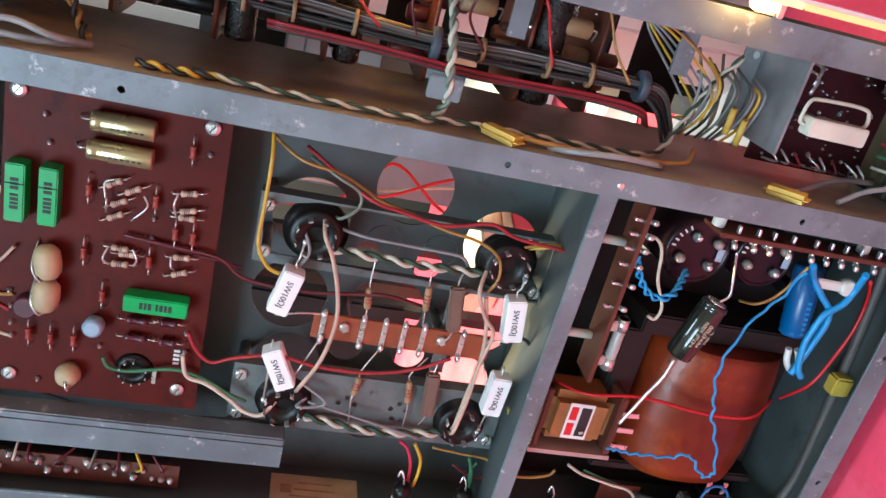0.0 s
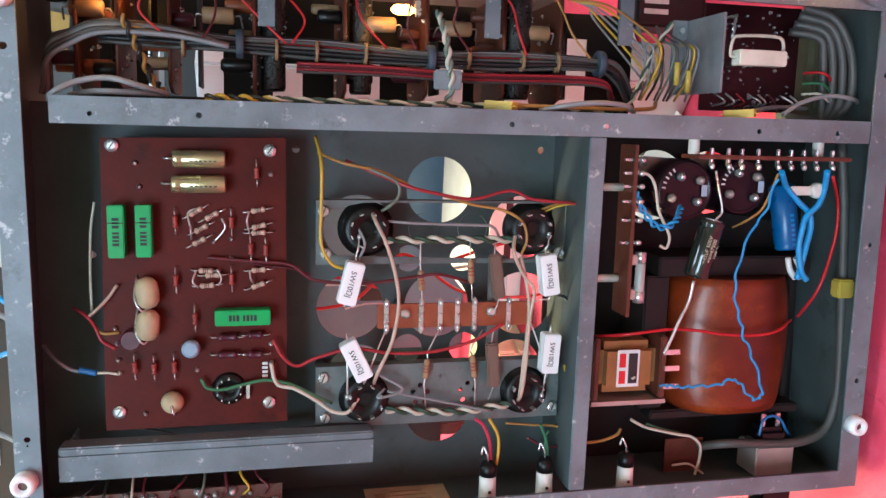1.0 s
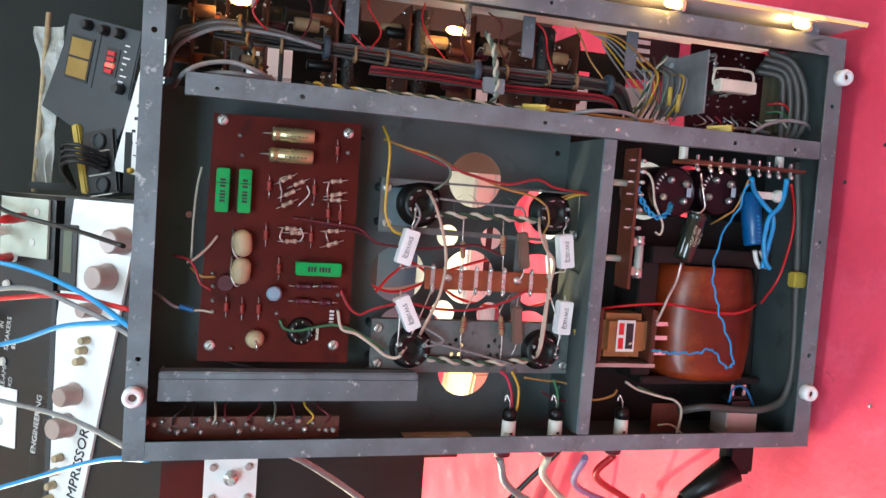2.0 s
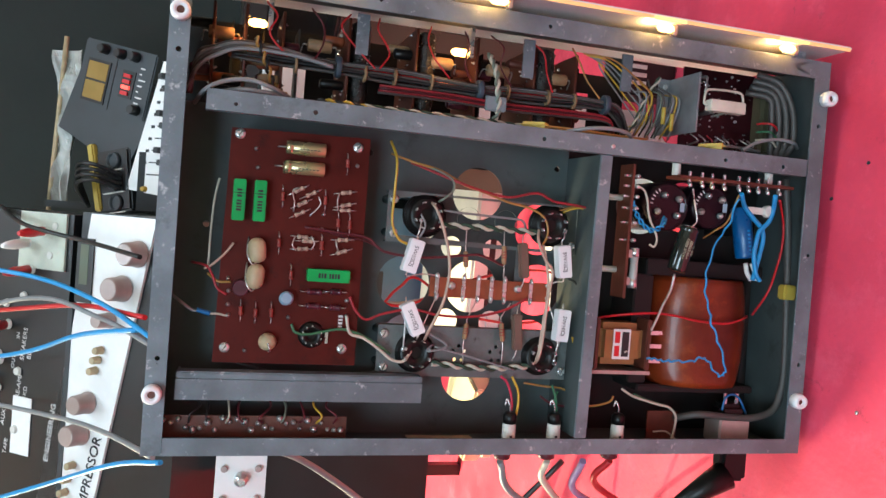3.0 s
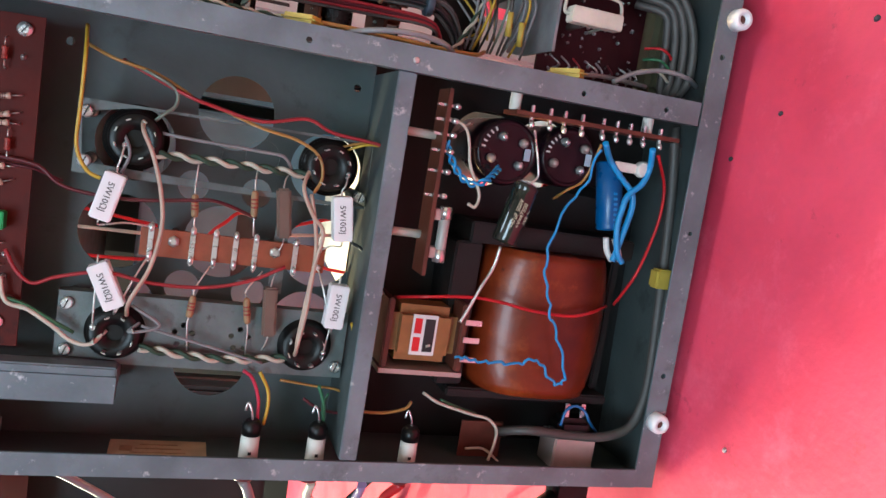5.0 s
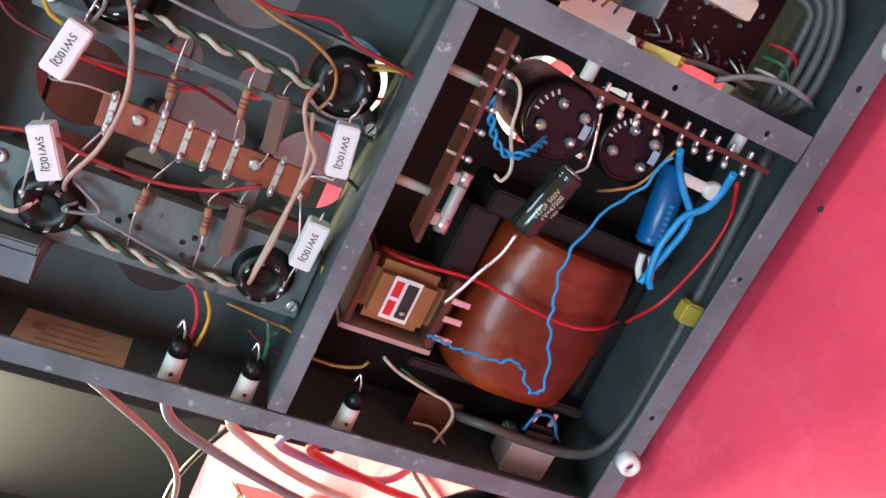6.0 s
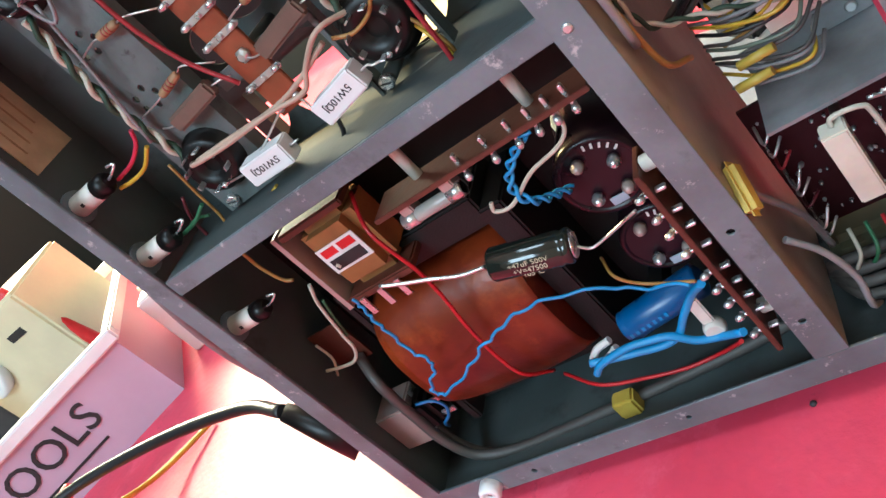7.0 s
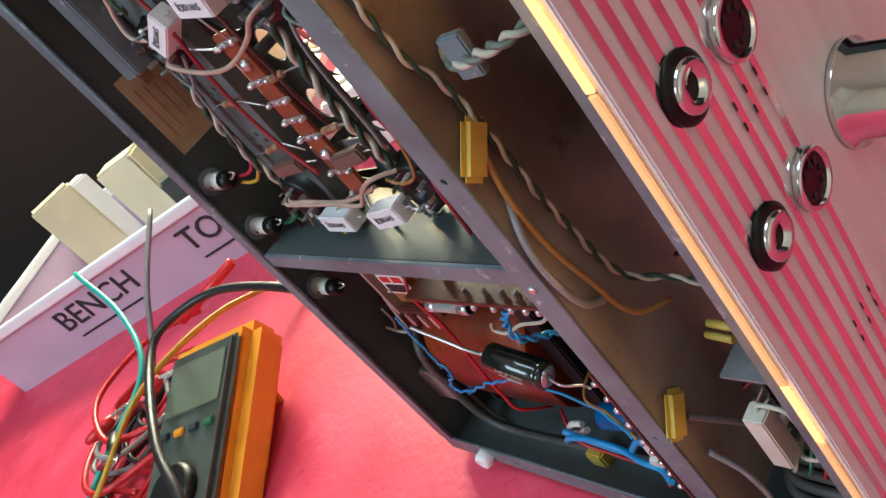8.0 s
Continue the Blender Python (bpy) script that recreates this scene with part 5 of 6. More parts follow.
# ---- front compartment ----
rng = random.Random(21)
for k, (z, xa, ya, yb) in enumerate(((0.452, 0.246, 0.004, 0.060), (0.432, 0.244, 0.000, 0.055), (0.408, 0.250, 0.006, 0.060), (0.366, 0.2485, -0.002, 0.055), (0.320, 0.2465, -0.002, 0.055), (0.276, 0.245, 0.000, 0.055), (0.2335, 0.246, -0.002, 0.058), (0.198, 0.248, 0.006, 0.058))):
    ya, yb = ya + 0.022, yb + 0.022
    th = thing("tuner_card", "narrow brown circuit card on edge, dotted with solder", "circuit board", "tuner cards")
    part("base", sheet([(0.2035, ya + 0.012), (0.207, ya), (0.262, ya), (0.262, yb), (0.207, yb), (0.2035, yb - 0.010)], [], z - 0.0009, z + 0.0009), PAXOLIN, th)
    ob = th.children[0]
    for v in ob.data.vertices:
        x, y, zz = v.co
        v.co = (x, zz, y)
    ob.data.update()
    bm = bmesh.new()
    for q in range(22):
        c = Vector((rng.uniform(0.207, 0.260), rng.uniform(ya + 0.002, yb - 0.006), z))
        r = rng.uniform(0.0007, 0.0015)
        lathe(bm, c, c + Vector((0, 0, rng.choice((-1, 1)) * r * 2.2)), [(0, r), (0.6, r * 0.8), (1, r * 0.2)], 6)
    tagged(part("solder_joints", bm, SOLDER, th), kind="stuff")
    for q in range(4):
        c = Vector((rng.uniform(0.212, 0.255), rng.uniform(ya + 0.006, ya + 0.022), z))
        s = rng.choice((-1, 1))
        r = rng.uniform(0.0024, 0.0042)
        L = rng.uniform(0.010, 0.017)
        part("component", lathe(bmesh.new(), c + Vector((0, 0, s * 0.001)), c + Vector((0, 0, s * L)), [(0, r * 0.8), (0.08, r), (0.92, r), (1, r * 0.7)], 14), rng.choice((TAN, BAKELITE, RESD, STRIPRED, PAXOLIN)), th)
    part("shield", B(0.208, 0.258, yb - 0.028, yb - 0.002, z - 0.013, z - 0.0118), BAKELITE if k % 2 else STEEL_IN, th)
for z, r in ((0.3665, 0.0065), (0.3205, 0.0060), (0.2335, 0.0085)):
    th = thing("coil_block", "speckled black coil block in the front compartment", "coil", "coil blocks")
    part("body", lathe(bmesh.new(), (0.206, 0.032, z - 0.010), (0.262, 0.032, z - 0.010), [(0, r * 0.9), (0.03, r), (0.97, r), (1, r * 0.9)], 18), mat("speckled_pitch", (0.02, 0.02, 0.018), 0.3, 0, 0.5, 500, 0.8, 900), th)
    bm = bmesh.new()
    for q in range(40):
        a, x = rng.uniform(0, 6.28), rng.uniform(0.208, 0.260)
        c = Vector((x, 0.032 + r * math.sin(a), z - 0.010 + r * math.cos(a)))
        lathe(bm, c, c + Vector((0, math.sin(a), math.cos(a))) * 0.0011, [(0, 0.0007), (1, 0.0002)], 5)
    tagged(part("solder_specks", bm, SOLDER, th), kind="stuff")
for k in range(9):
    z = 0.215 + 0.026 * k + rng.uniform(-0.006, 0.006)
    wire(rng.choice((REDWIRE, DARKRED, REDWIRE, OCHRE, MAROON)), 0.0006, [(0.262, 0.010, z), (0.252, 0.002 + rng.uniform(-0.006, 0.006), z + rng.uniform(-0.008, 0.008)), (0.240, 0.001 + rng.uniform(-0.006, 0.006), z - rng.uniform(0, 0.012)), (0.228, 0.002, z - rng.uniform(0.0, 0.020))])
for k in range(6):
    y = 0.004 + 0.003 * k
    wire(rng.choice((OCHRE, YELLOW, GREYWIRE)), 0.0006, [(0.258, y, 0.205 - 0.004 * k), (0.256 - 0.001 * k, y - 0.004, 0.185), (0.248 - 0.003 * k, y, 0.165), (0.236 - 0.004 * k, y, 0.150), (0.214, y + 0.01, 0.142 + 0.003 * k)])
for k in range(11):
    z = 0.1265 + 0.0030 * k
    wire(rng.choice((GREYWIRE, CABLE, YELLOW, BLACKW, GREYGREEN)), 0.0007, [(0.244 + rng.uniform(-0.006, 0.006), 0.012, z + 0.004), (0.235, 0.004 + rng.uniform(-0.004, 0.006), z + rng.uniform(-0.002, 0.002)), (0.220, 0.008, z), (0.208, 0.020, z + rng.uniform(-0.003, 0.003))])
for z, x in ((0.139, 0.222), (0.132, 0.218)):
    solid("yellow_sleeve", rod((x - 0.006, 0.003, z), (x + 0.006, 0.001, z + 0.001), 0.0016, 10), YTAPE, "yellow sleeve on a soldered wire", "sleeve", "yellow sleeves")
# made-up dark sheet that blocks the bright background behind the front compartment
blocker_holes = [rect(0.204, 0.250, 0.152, 0.208), rect(0.203, 0.232, 0.236, 0.262), rect(0.203, 0.228, 0.290, 0.312), rect(0.236, 0.256, 0.252, 0.268), rect(0.204, 0.226, 0.338, 0.356), rect(0.204, 0.240, 0.385, 0.428)]
solid("screening_plate", sheet(rect(0.1995, 0.266, 0.120, 0.470), blocker_holes, 0.101, 0.1022), BAKELITE, "dark screening plate with openings behind the tuner cards", "screen")
for z in (0.447, 0.384, 0.300, 0.258, 0.213):
    cap_ = thing("tubular_capacitor", "tan tubular capacitor among the tuner cards", "capacitor", "tubular capacitors")
    part("body", rod((0.243, 0.030, z - 0.008), (0.243, 0.030, z + 0.008), 0.0042, 16, 0.0008), TAN, cap_)
    part("lead", tube(bmesh.new(), [(0.243, 0.030, z + 0.008), (0.243, 0.030, z + 0.011), (0.238, 0.036, z + 0.012)], 0.0005, 6, 4), LEAD, cap_)
    part("lead", tube(bmesh.new(), [(0.243, 0.030, z - 0.008), (0.243, 0.030, z - 0.011), (0.238, 0.036, z - 0.012)], 0.0005, 6, 4), LEAD, cap_)
loom = thing("cable_loom", "tied loom of grey, black and red wires along the compartment", "cable loom")
for k in range(13):
    dy, dx = rng.uniform(-0.003, 0.004), rng.uniform(-0.0045, 0.0045)
    pts = [(0.2295 + dx * 0.6, 0.016 + dy, 0.440), (0.2297 + dx, 0.015 + dy, 0.41), (0.228 + dx * 0.7, 0.014 + dy, 0.378), (0.227 + dx, 0.015 + dy, 0.33), (0.225 + dx * 0.7, 0.014 + dy, 0.280), (0.2257 + dx, 0.015 + dy, 0.235), (0.226 + dx * 0.6, 0.014 + dy, 0.185), (0.2215 + dx, 0.016 + dy, 0.168), (0.206 + dx, 0.022 + dy, 0.156)]
    part("strand", tube(bmesh.new(), pts, 0.0011, 6, 6), (CABLE, GREYWIRE, BLACKW, CABLE, REDWIRE)[k % 5], loom)
for k in range(4):
    pts = [(0.2195 - 0.0012 * k, 0.013 + 0.002 * k, 0.345), (0.2192 - 0.0012 * k, 0.011 + 0.002 * k, 0.300), (0.2175 - 0.0012 * k, 0.011 + 0.0015 * k, 0.255), (0.2185 - 0.0012 * k, 0.012 + 0.0015 * k, 0.205), (0.2170 - 0.001 * k, 0.013, 0.178), (0.208, 0.020 + 0.002 * k, 0.168)]
    part("strand", tube(bmesh.new(), pts, 0.0009, 6, 6), (DARKRED, MAROON, DARKRED, CABLE)[k], loom)
for z, x in ((0.373, 0.228), (0.2755, 0.225), (0.180, 0.2263)):
    part("tie", lathe(bmesh.new(), (x, 0.0145, z - 0.002), (x, 0.0145, z + 0.002), [(0, 0.0068), (0.2, 0.0072), (0.8, 0.0072), (1, 0.0068)], 14), mat("slate_blue_tie", (0.06, 0.08, 0.11), 0.5), loom)
for z in (0.40, 0.355, 0.335, 0.31, 0.255, 0.225, 0.205):
    part("lacing", lathe(bmesh.new(), (0.2261, 0.0148, z - 0.0008), (0.2261, 0.0148, z + 0.0008), [(0, 0.0056), (1, 0.0056)], 12), TAN, loom)
solid("grey_clip", B(0.2080, 0.2175, -0.0135, -0.010, 0.2650, 0.2790, 0.0006), STEEL, "folded grey metal clip over the wires", "clip")
DULLALU = mat("dull_aluminium", (0.36, 0.37, 0.39), 0.5, 0.4, 0.3, 60, 0.1, 500)
sb = thing("shield_bracket", "upright dull aluminium shield plate", "bracket")
part("plate", B(0.2125, 0.2555, -0.004, 0.036, 0.1150, 0.1164), DULLALU, sb)
part("foot_flange", B(0.2125, 0.2555, 0.0345, 0.036, 0.1166, 0.126, 0.0003), DULLALU, sb)
for x in (0.2185, 0.2495):
    part("screw", rod((x, 0.0343, 0.121), (x, 0.0325, 0.121), 0.002, 10, 0.0005), SOLDER, sb)
pb = thing("power_board", "dark red circuit board with a white block resistor", "circuit board")
part("base", B(0.2035, 0.264, 0.020, 0.0216, 0.052, 0.114), DARKBOARD, pb)
bm = bmesh.new()
for q in range(60):
    c = Vector((rng.uniform(0.205, 0.262), 0.020, rng.uniform(0.054, 0.112)))
    r = rng.uniform(0.0006, 0.0012)
    lathe(bm, c, c - Vector((0, r * 2, 0)), [(0, r), (0.6, r * 0.7), (1, r * 0.2)], 6)
tagged(part("solder_joints", bm, SOLDER, pb), kind="stuff")
part("block_resistor", B(0.2265, 0.2345, -0.0195, -0.0110, 0.0865, 0.1150, 0.0006), mat("cream_ceramic", (0.70, 0.66, 0.56), 0.5), pb, "cream ceramic block resistor")
part("lead", tube(bmesh.new(), [(0.2305, -0.015, 0.1150), (0.2320, -0.014, 0.1175), (0.2400, -0.014, 0.1165), (0.2420, -0.014, 0.112), (0.2425, -0.014, 0.092), (0.2400, -0.014, 0.0865), (0.2330, -0.010, 0.0855), (0.230, 0.020, 0.0855)], 0.0009, 8, 6), CREAM, pb)
part("post", rod((0.2305, 0.020, 0.098), (0.2305, -0.0112, 0.098), 0.002, 8), LEAD, pb)
for k in range(8):
    z = 0.058 + 0.007 * k
    part("wire_end", tube(bmesh.new(), [(0.206, 0.018, z), (0.208, 0.006, z + rng.uniform(-0.003, 0.003)), (0.213, 0.010, z + 0.004)], 0.0006, 6, 4), rng.choice((DARKRED, SOLDER, MAROON)), pb)
for x in (0.250, 0.254):
    part("post", tube(bmesh.new(), [(x, 0.020, 0.108), (x, 0.000, 0.108), (x - 0.008, -0.004, 0.111)], 0.0008, 6, 4), SOLDER, pb)
for k, m in enumerate((REDWIRE, GREEN, CREAM)):
    wire(m, 0.0008, [(0.226 - 0.006 * k, 0.008, 0.0560), (0.226 - 0.006 * k, 0.000, 0.0500), (0.222 - 0.006 * k, 0.002, 0.042), (0.212, 0.012, 0.036)])
for k in range(4):
    wire(CABLE, 0.0024, [(0.262 - 0.004 * k, 0.004 + 0.004 * k, 0.062), (0.255 - 0.003 * k, -0.003 + 0.003 * k, 0.046 + 0.001 * k), (0.235, -0.006 + 0.004 * k, 0.036 + 0.003 * k), (0.210, -0.004 + 0.004 * k, 0.033 + 0.003 * k), (0.200, 0.01, 0.034 + 0.002 * k)])
solid("olive_cover", B(0.203, 0.262, 0.012, 0.034, 0.030, 0.048, 0.004), mat("olive_sleeve", (0.10, 0.09, 0.05), 0.6), "dull olive sleeve along the side wall", "sleeve")
for z in (0.170, 0.245, 0.36):
    solid("support_strip", B(0.236, 0.262, 0.004, 0.006, z - 0.004, z + 0.004), STEEL, "grey steel support strip in the front compartment", "bracket", "support strips")

# ---- bench things behind and beside the amplifier ----
F0 = Vector((-0.453, 0.247, 0))
along = Vector((0.793, 0.609, 0))
back = Vector((-along.y, along.x, 0))
tb_m = Matrix.Translation((F0.x, F0.y, BENCH)) @ Matrix((along, back, Vector((0, 0, 1)))).transposed().to_4x4()


def at(m, bm):
    bm.transform(m)
    return bm


L, D, Hh = 0.62, 0.34, 0.090
tool_box = thing("tool_box", "open lilac plastic box hand-lettered for bench tools", "box")
part("front", at(tb_m, B(-L, 0, 0, 0.003, 0, Hh)), LILAC, tool_box)
part("back", at(tb_m, B(-L, 0, D - 0.003, D, 0, Hh)), LILAC, tool_box)
part("side", at(tb_m, B(-L, -L + 0.003, 0.003, D - 0.003, 0, Hh)), LILAC, tool_box)
part("side", at(tb_m, B(-0.003, 0, 0.003, D - 0.003, 0, Hh)), LILAC, tool_box)
part("bottom", at(tb_m, B(-L + 0.003, -0.003, 0.003, D - 0.003, 0.001, 0.004)), LILAC, tool_box)
for a in ((-L - 0.008, 0.008, -0.008, 0.006), (-L - 0.008, 0.008, D - 0.006, D + 0.008), (-L - 0.008, -L + 0.006, 0.0065, D - 0.0065), (-0.006, 0.008, 0.0065, D - 0.0065)):
    part("rim", at(tb_m, B(a[0], a[1], a[2], a[3], Hh - 0.002, Hh + 0.013, 0.002)), BOXWHITE, tool_box, "thick pale rim")
for word, u in (("BENCH", -0.390), ("TOOLS", -0.145)):
    text("lettering", word, 0.047, tb_m @ Matrix.Translation((u, -0.0006, 0.056)) @ pose(0, 0, 0, 90, 0, 0), INK, tool_box, "black hand lettering")
    part("underline", at(tb_m, B(u - 0.065, u + 0.06, -0.0012, -0.0002, 0.024, 0.027)), INK, tool_box)
for k, (u, v, hgt, m) in enumerate(((-0.30, 0.14, 0.16, CREAMBOX), (-0.30, 0.26, 0.15, BOXWHITE), (-0.20, 0.09, 0.115, GEARGREY), (-0.45, 0.16, 0.17, CREAMBOX), (-0.50, 0.26, 0.15, BOXWHITE))):
    solid("boxed_tool", at(tb_m @ pose(u, v, 0.006, 0, 0, 14 * k), B(-0.035, 0.035, -0.02, 0.02, 0, hgt, 0.004)), m, "small box standing in the tool box", "box", "boxed tools")
cream = thing("cream_carton", "cream carton with a round white lid in the tool box", "carton")
part("body", at(tb_m @ pose(-0.12, 0.235, 0.006, 0, 0, -30), B(-0.10, 0.085, -0.055, 0.055, 0, 0.175, 0.004)), CREAMBOX, cream)
part("round_lid", at(tb_m @ pose(-0.12, 0.235, 0.006, 0, 0, -30), lathe(bmesh.new(), (-0.055, -0.0555, 0.120), (-0.055, -0.070, 0.120), [(0, 0.030), (0.8, 0.030), (1, 0.027), (1, 0.020), (0.85, 0.019)], 28)), WHITE, cream, "round white lid")
part("print", at(tb_m @ pose(-0.12, 0.235, 0.006, 0, 0, -30), B(0.02, 0.05, -0.0556, -0.0552, 0.130, 0.140)), INK, cream)
wc = thing("white_carton", "white card carton with a cream flap beside the tool box", "carton")
part("body", at(tb_m @ pose(0.085, 0.10, 0, 0, 0, -8), B(-0.055, 0.055, -0.05, 0.05, 0, 0.085, 0.002)), GEARWHITE, wc)
part("flap", at(tb_m @ pose(0.085, 0.10, 0.0855, 0, 0, -8), B(-0.055, 0.055, -0.012, 0.05, 0, 0.004)), CREAMBOX, wc, "cream flap")
part("print", at(tb_m @ pose(0.085, 0.10, 0, 0, 0, -8), B(-0.03, -0.028, -0.0507, -0.0503, 0.03, 0.06)), INK, wc)
solid("red_grip", at(tb_m, rod((-0.05, 0.15, 0.01), (-0.09, 0.17, 0.19), 0.009, 12, 0.003)), REDPLUG, "red tool grip sticking out of the box", "tool")

mm = thing("multimeter", "digital multimeter in an amber rubber holster, lying on the bench", "multimeter")
mmm = Matrix.Translation((-0.240, -0.088, BENCH)) @ pose(0, 0, 0, 0, 0, 29) @ pose(0, 0, 0, 16, 0, 0) @ Matrix.Scale(1.14, 4) @ Matrix.Translation((-0.010, 0, 0.022))
part("holster", at(mmm, obox(bmesh.new(), pose(0, 0, 0), 0.094, 0.200, 0.040, 0.010)), METERY, mm, "amber rubber holster")
part("case", at(mmm, obox(bmesh.new(), pose(0, 0, 0.019), 0.074, 0.170, 0.012, 0.004)), METERG, mm)
part("display", at(mmm, obox(bmesh.new(), pose(0, 0.052, 0.0255), 0.060, 0.042, 0.002, 0.0005)), LCD, mm, "grey display")
part("dial", at(mmm, lathe(bmesh.new(), (0, -0.030, 0.025), (0, -0.030, 0.032), [(0, 0.022), (0.7, 0.021), (1, 0.018)], 28)), GEARBLACK, mm, "black range dial")
for k, u in enumerate((-0.024, -0.008, 0.008, 0.024)):
    part("button", at(mmm, obox(bmesh.new(), pose(u, 0.016, 0.0262), 0.010, 0.006, 0.003, 0.001)), (GEARGREY, METERY, GEARGREY, GREEN)[k], mm)
    part("input_jack", at(mmm, lathe(bmesh.new(), (u, -0.070, 0.025), (u, -0.070, 0.0275), [(0, 0.006), (1, 0.0045)], 14)), REDPLUG if k > 1 else BAKELITE, mm)
part("stand", at(mmm, obox(bmesh.new(), pose(0, 0.060, -0.028, -28, 0, 0), 0.05, 0.003, 0.05, 0.001)), METERY, mm)
for mtl, pts in (
    (REDPLUG, [(-0.36, -0.10, 0.05), (-0.40, -0.13, 0.06), (-0.47, -0.10, 0.07), (-0.50, -0.02, 0.06), (-0.46, 0.03, 0.05)]),
    (REDWIRE, [(-0.30, -0.10, 0.05), (-0.36, -0.17, 0.05), (-0.46, -0.15, 0.04), (-0.52, -0.06, 0.03), (-0.48, 0.0, 0.02), (-0.40, -0.02, 0.03)]),
    (REDWIRE, [(-0.38, -0.05, 0.03), (-0.44, -0.03, 0.03), (-0.50, -0.10, 0.02), (-0.44, -0.16, 0.02), (-0.36, -0.15, 0.02)]),
    (YELLOW, [(-0.33, -0.17, 0.06), (-0.345, -0.08, 0.085), (-0.36, 0.02, 0.07), (-0.36, 0.10, 0.03), (-0.34, 0.16, 0.014)]),
    (YELLOW, [(-0.35, -0.18, 0.05), (-0.355, -0.08, 0.080), (-0.368, 0.02, 0.065), (-0.365, 0.10, 0.03), (-0.34, 0.16, 0.014)]),
    (plain("turquoise_insulation", (0.05, 0.42, 0.36)), [(-0.62, 0.00, 0.14), (-0.50, -0.02, 0.10), (-0.42, -0.06, 0.07), (-0.40, -0.14, 0.05), (-0.38, -0.22, 0.03)]),
    (BLACKW, [(-0.12, 0.30, 0.05), (-0.22, 0.33, 0.12), (-0.36, 0.36, 0.17), (-0.50, 0.40, 0.16)]),
    (GREYWIRE, [(-0.56, 0.10, 0.14), (-0.50, 0.02, 0.10), (-0.46, -0.06, 0.04), (-0.44, -0.16, 0.02)]),
):
    solid("test_lead", tube(bmesh.new(), pts, 0.0032 if mtl not in (YELLOW,) else 0.0022, 8, 8), mtl, f"loose {mtl.name.replace('_insulation', '').replace('_', ' ')} test lead on the bench", "cable", "test leads")
rng = random.Random(17)
for k in range(12):
    cx, cy, r = -0.405 + rng.uniform(-0.05, 0.045), -0.105 + rng.uniform(-0.05, 0.05), rng.uniform(0.025, 0.06)
    a0, turns, h = rng.uniform(0, 6.28), rng.uniform(0.6, 1.1), BENCH + 0.004 + 0.0035 * k
    pts = [(cx + r * math.cos(a0 + turns * 6.28 * q / 9) * (1 + 0.15 * math.sin(3.0 * q)), cy + r * math.sin(a0 + turns * 6.28 * q / 9), h + 0.004 * math.sin(1.3 * q)) for q in range(10)]
    mtl = (REDWIRE, BLACKW, REDPLUG, BLACKW, DARKRED, GREYWIRE)[k % 6]
    solid("test_lead", tube(bmesh.new(), pts, 0.0028, 8, 6), mtl, f"coiled {mtl.name.replace('_insulation', '').replace('_', ' ')} test lead heaped beside the meter", "cable", "test leads")
for k, (cx, cy, a, mtl) in enumerate(((-0.40, -0.065, 40, REDPLUG), (-0.375, -0.13, -25, GEARBLACK), (-0.43, -0.12, 70, REDPLUG))):
    clip = thing("crocodile_clip", "insulated crocodile clip among the test leads", "clip", "crocodile clips")
    cmat = pose(cx, cy, BENCH + 0.050, 0, 0, a)
    part("sleeve", at(cmat, lathe(bmesh.new(), (-0.022, 0, 0), (0.012, 0, 0), [(0, 0.003), (0.2, 0.0055), (0.7, 0.0068), (1, 0.0045)], 12)), mtl, clip)
    part("jaw", at(cmat, obox(bmesh.new(), pose(0.020, 0, 0.0018, 0, 6, 0), 0.020, 0.005, 0.0012, 0.0003)), SOLDER, clip)
    part("jaw", at(cmat, obox(bmesh.new(), pose(0.020, 0, -0.0018, 0, -6, 0), 0.020, 0.005, 0.0012, 0.0003)), SOLDER, clip)
solid("probe", rod((-0.47, 0.01, 0.055), (-0.41, 0.08, 0.075), 0.006, 12, 0.002), REDPLUG, "red test probe lying on the leads", "probe")

# dark cabinet and pale cases behind the amplifier
cab = thing("dark_cabinet", "glossy black rack panel standing behind the amplifier", "cabinet")
part("body", B(-0.34, -0.12, 0.42, 0.45, 0.17, 0.46, 0.004), GEARBLACK, cab)
part("foot_post", B(-0.335, -0.325, 0.425, 0.445, BENCH, 0.17), GEARBLACK, cab)
part("foot_post", B(-0.135, -0.125, 0.425, 0.445, BENCH, 0.17), GEARBLACK, cab)
part("front_edge", B(-0.342, -0.118, 0.412, 0.419, 0.448, 0.462), GEARBLACK, cab)
mod = thing("switch_module", "white module plate with screws and a toggle switch", "module")
part("plate", B(-0.115, -0.047, 0.080, 0.083, 0.394, 0.430), GEARWHITE, mod)
for x in (-0.056, -0.078, -0.1):
    for z in (0.400, 0.424):
        part("screw", rod((x, 0.0795, z), (x, 0.077, z), 0.0026, 10, 0.0006), KNOB, mod)
part("switch", lathe(bmesh.new(), (-0.064, 0.08, 0.412), (-0.062, 0.066, 0.412), [(0, 0.005), (0.3, 0.005), (0.35, 0.002), (1, 0.0026)], 12), SOLDER, mod)
part("leg", B(-0.135, -0.115, 0.083, 0.430, 0.405, 0.420), GEARWHITE, mod)
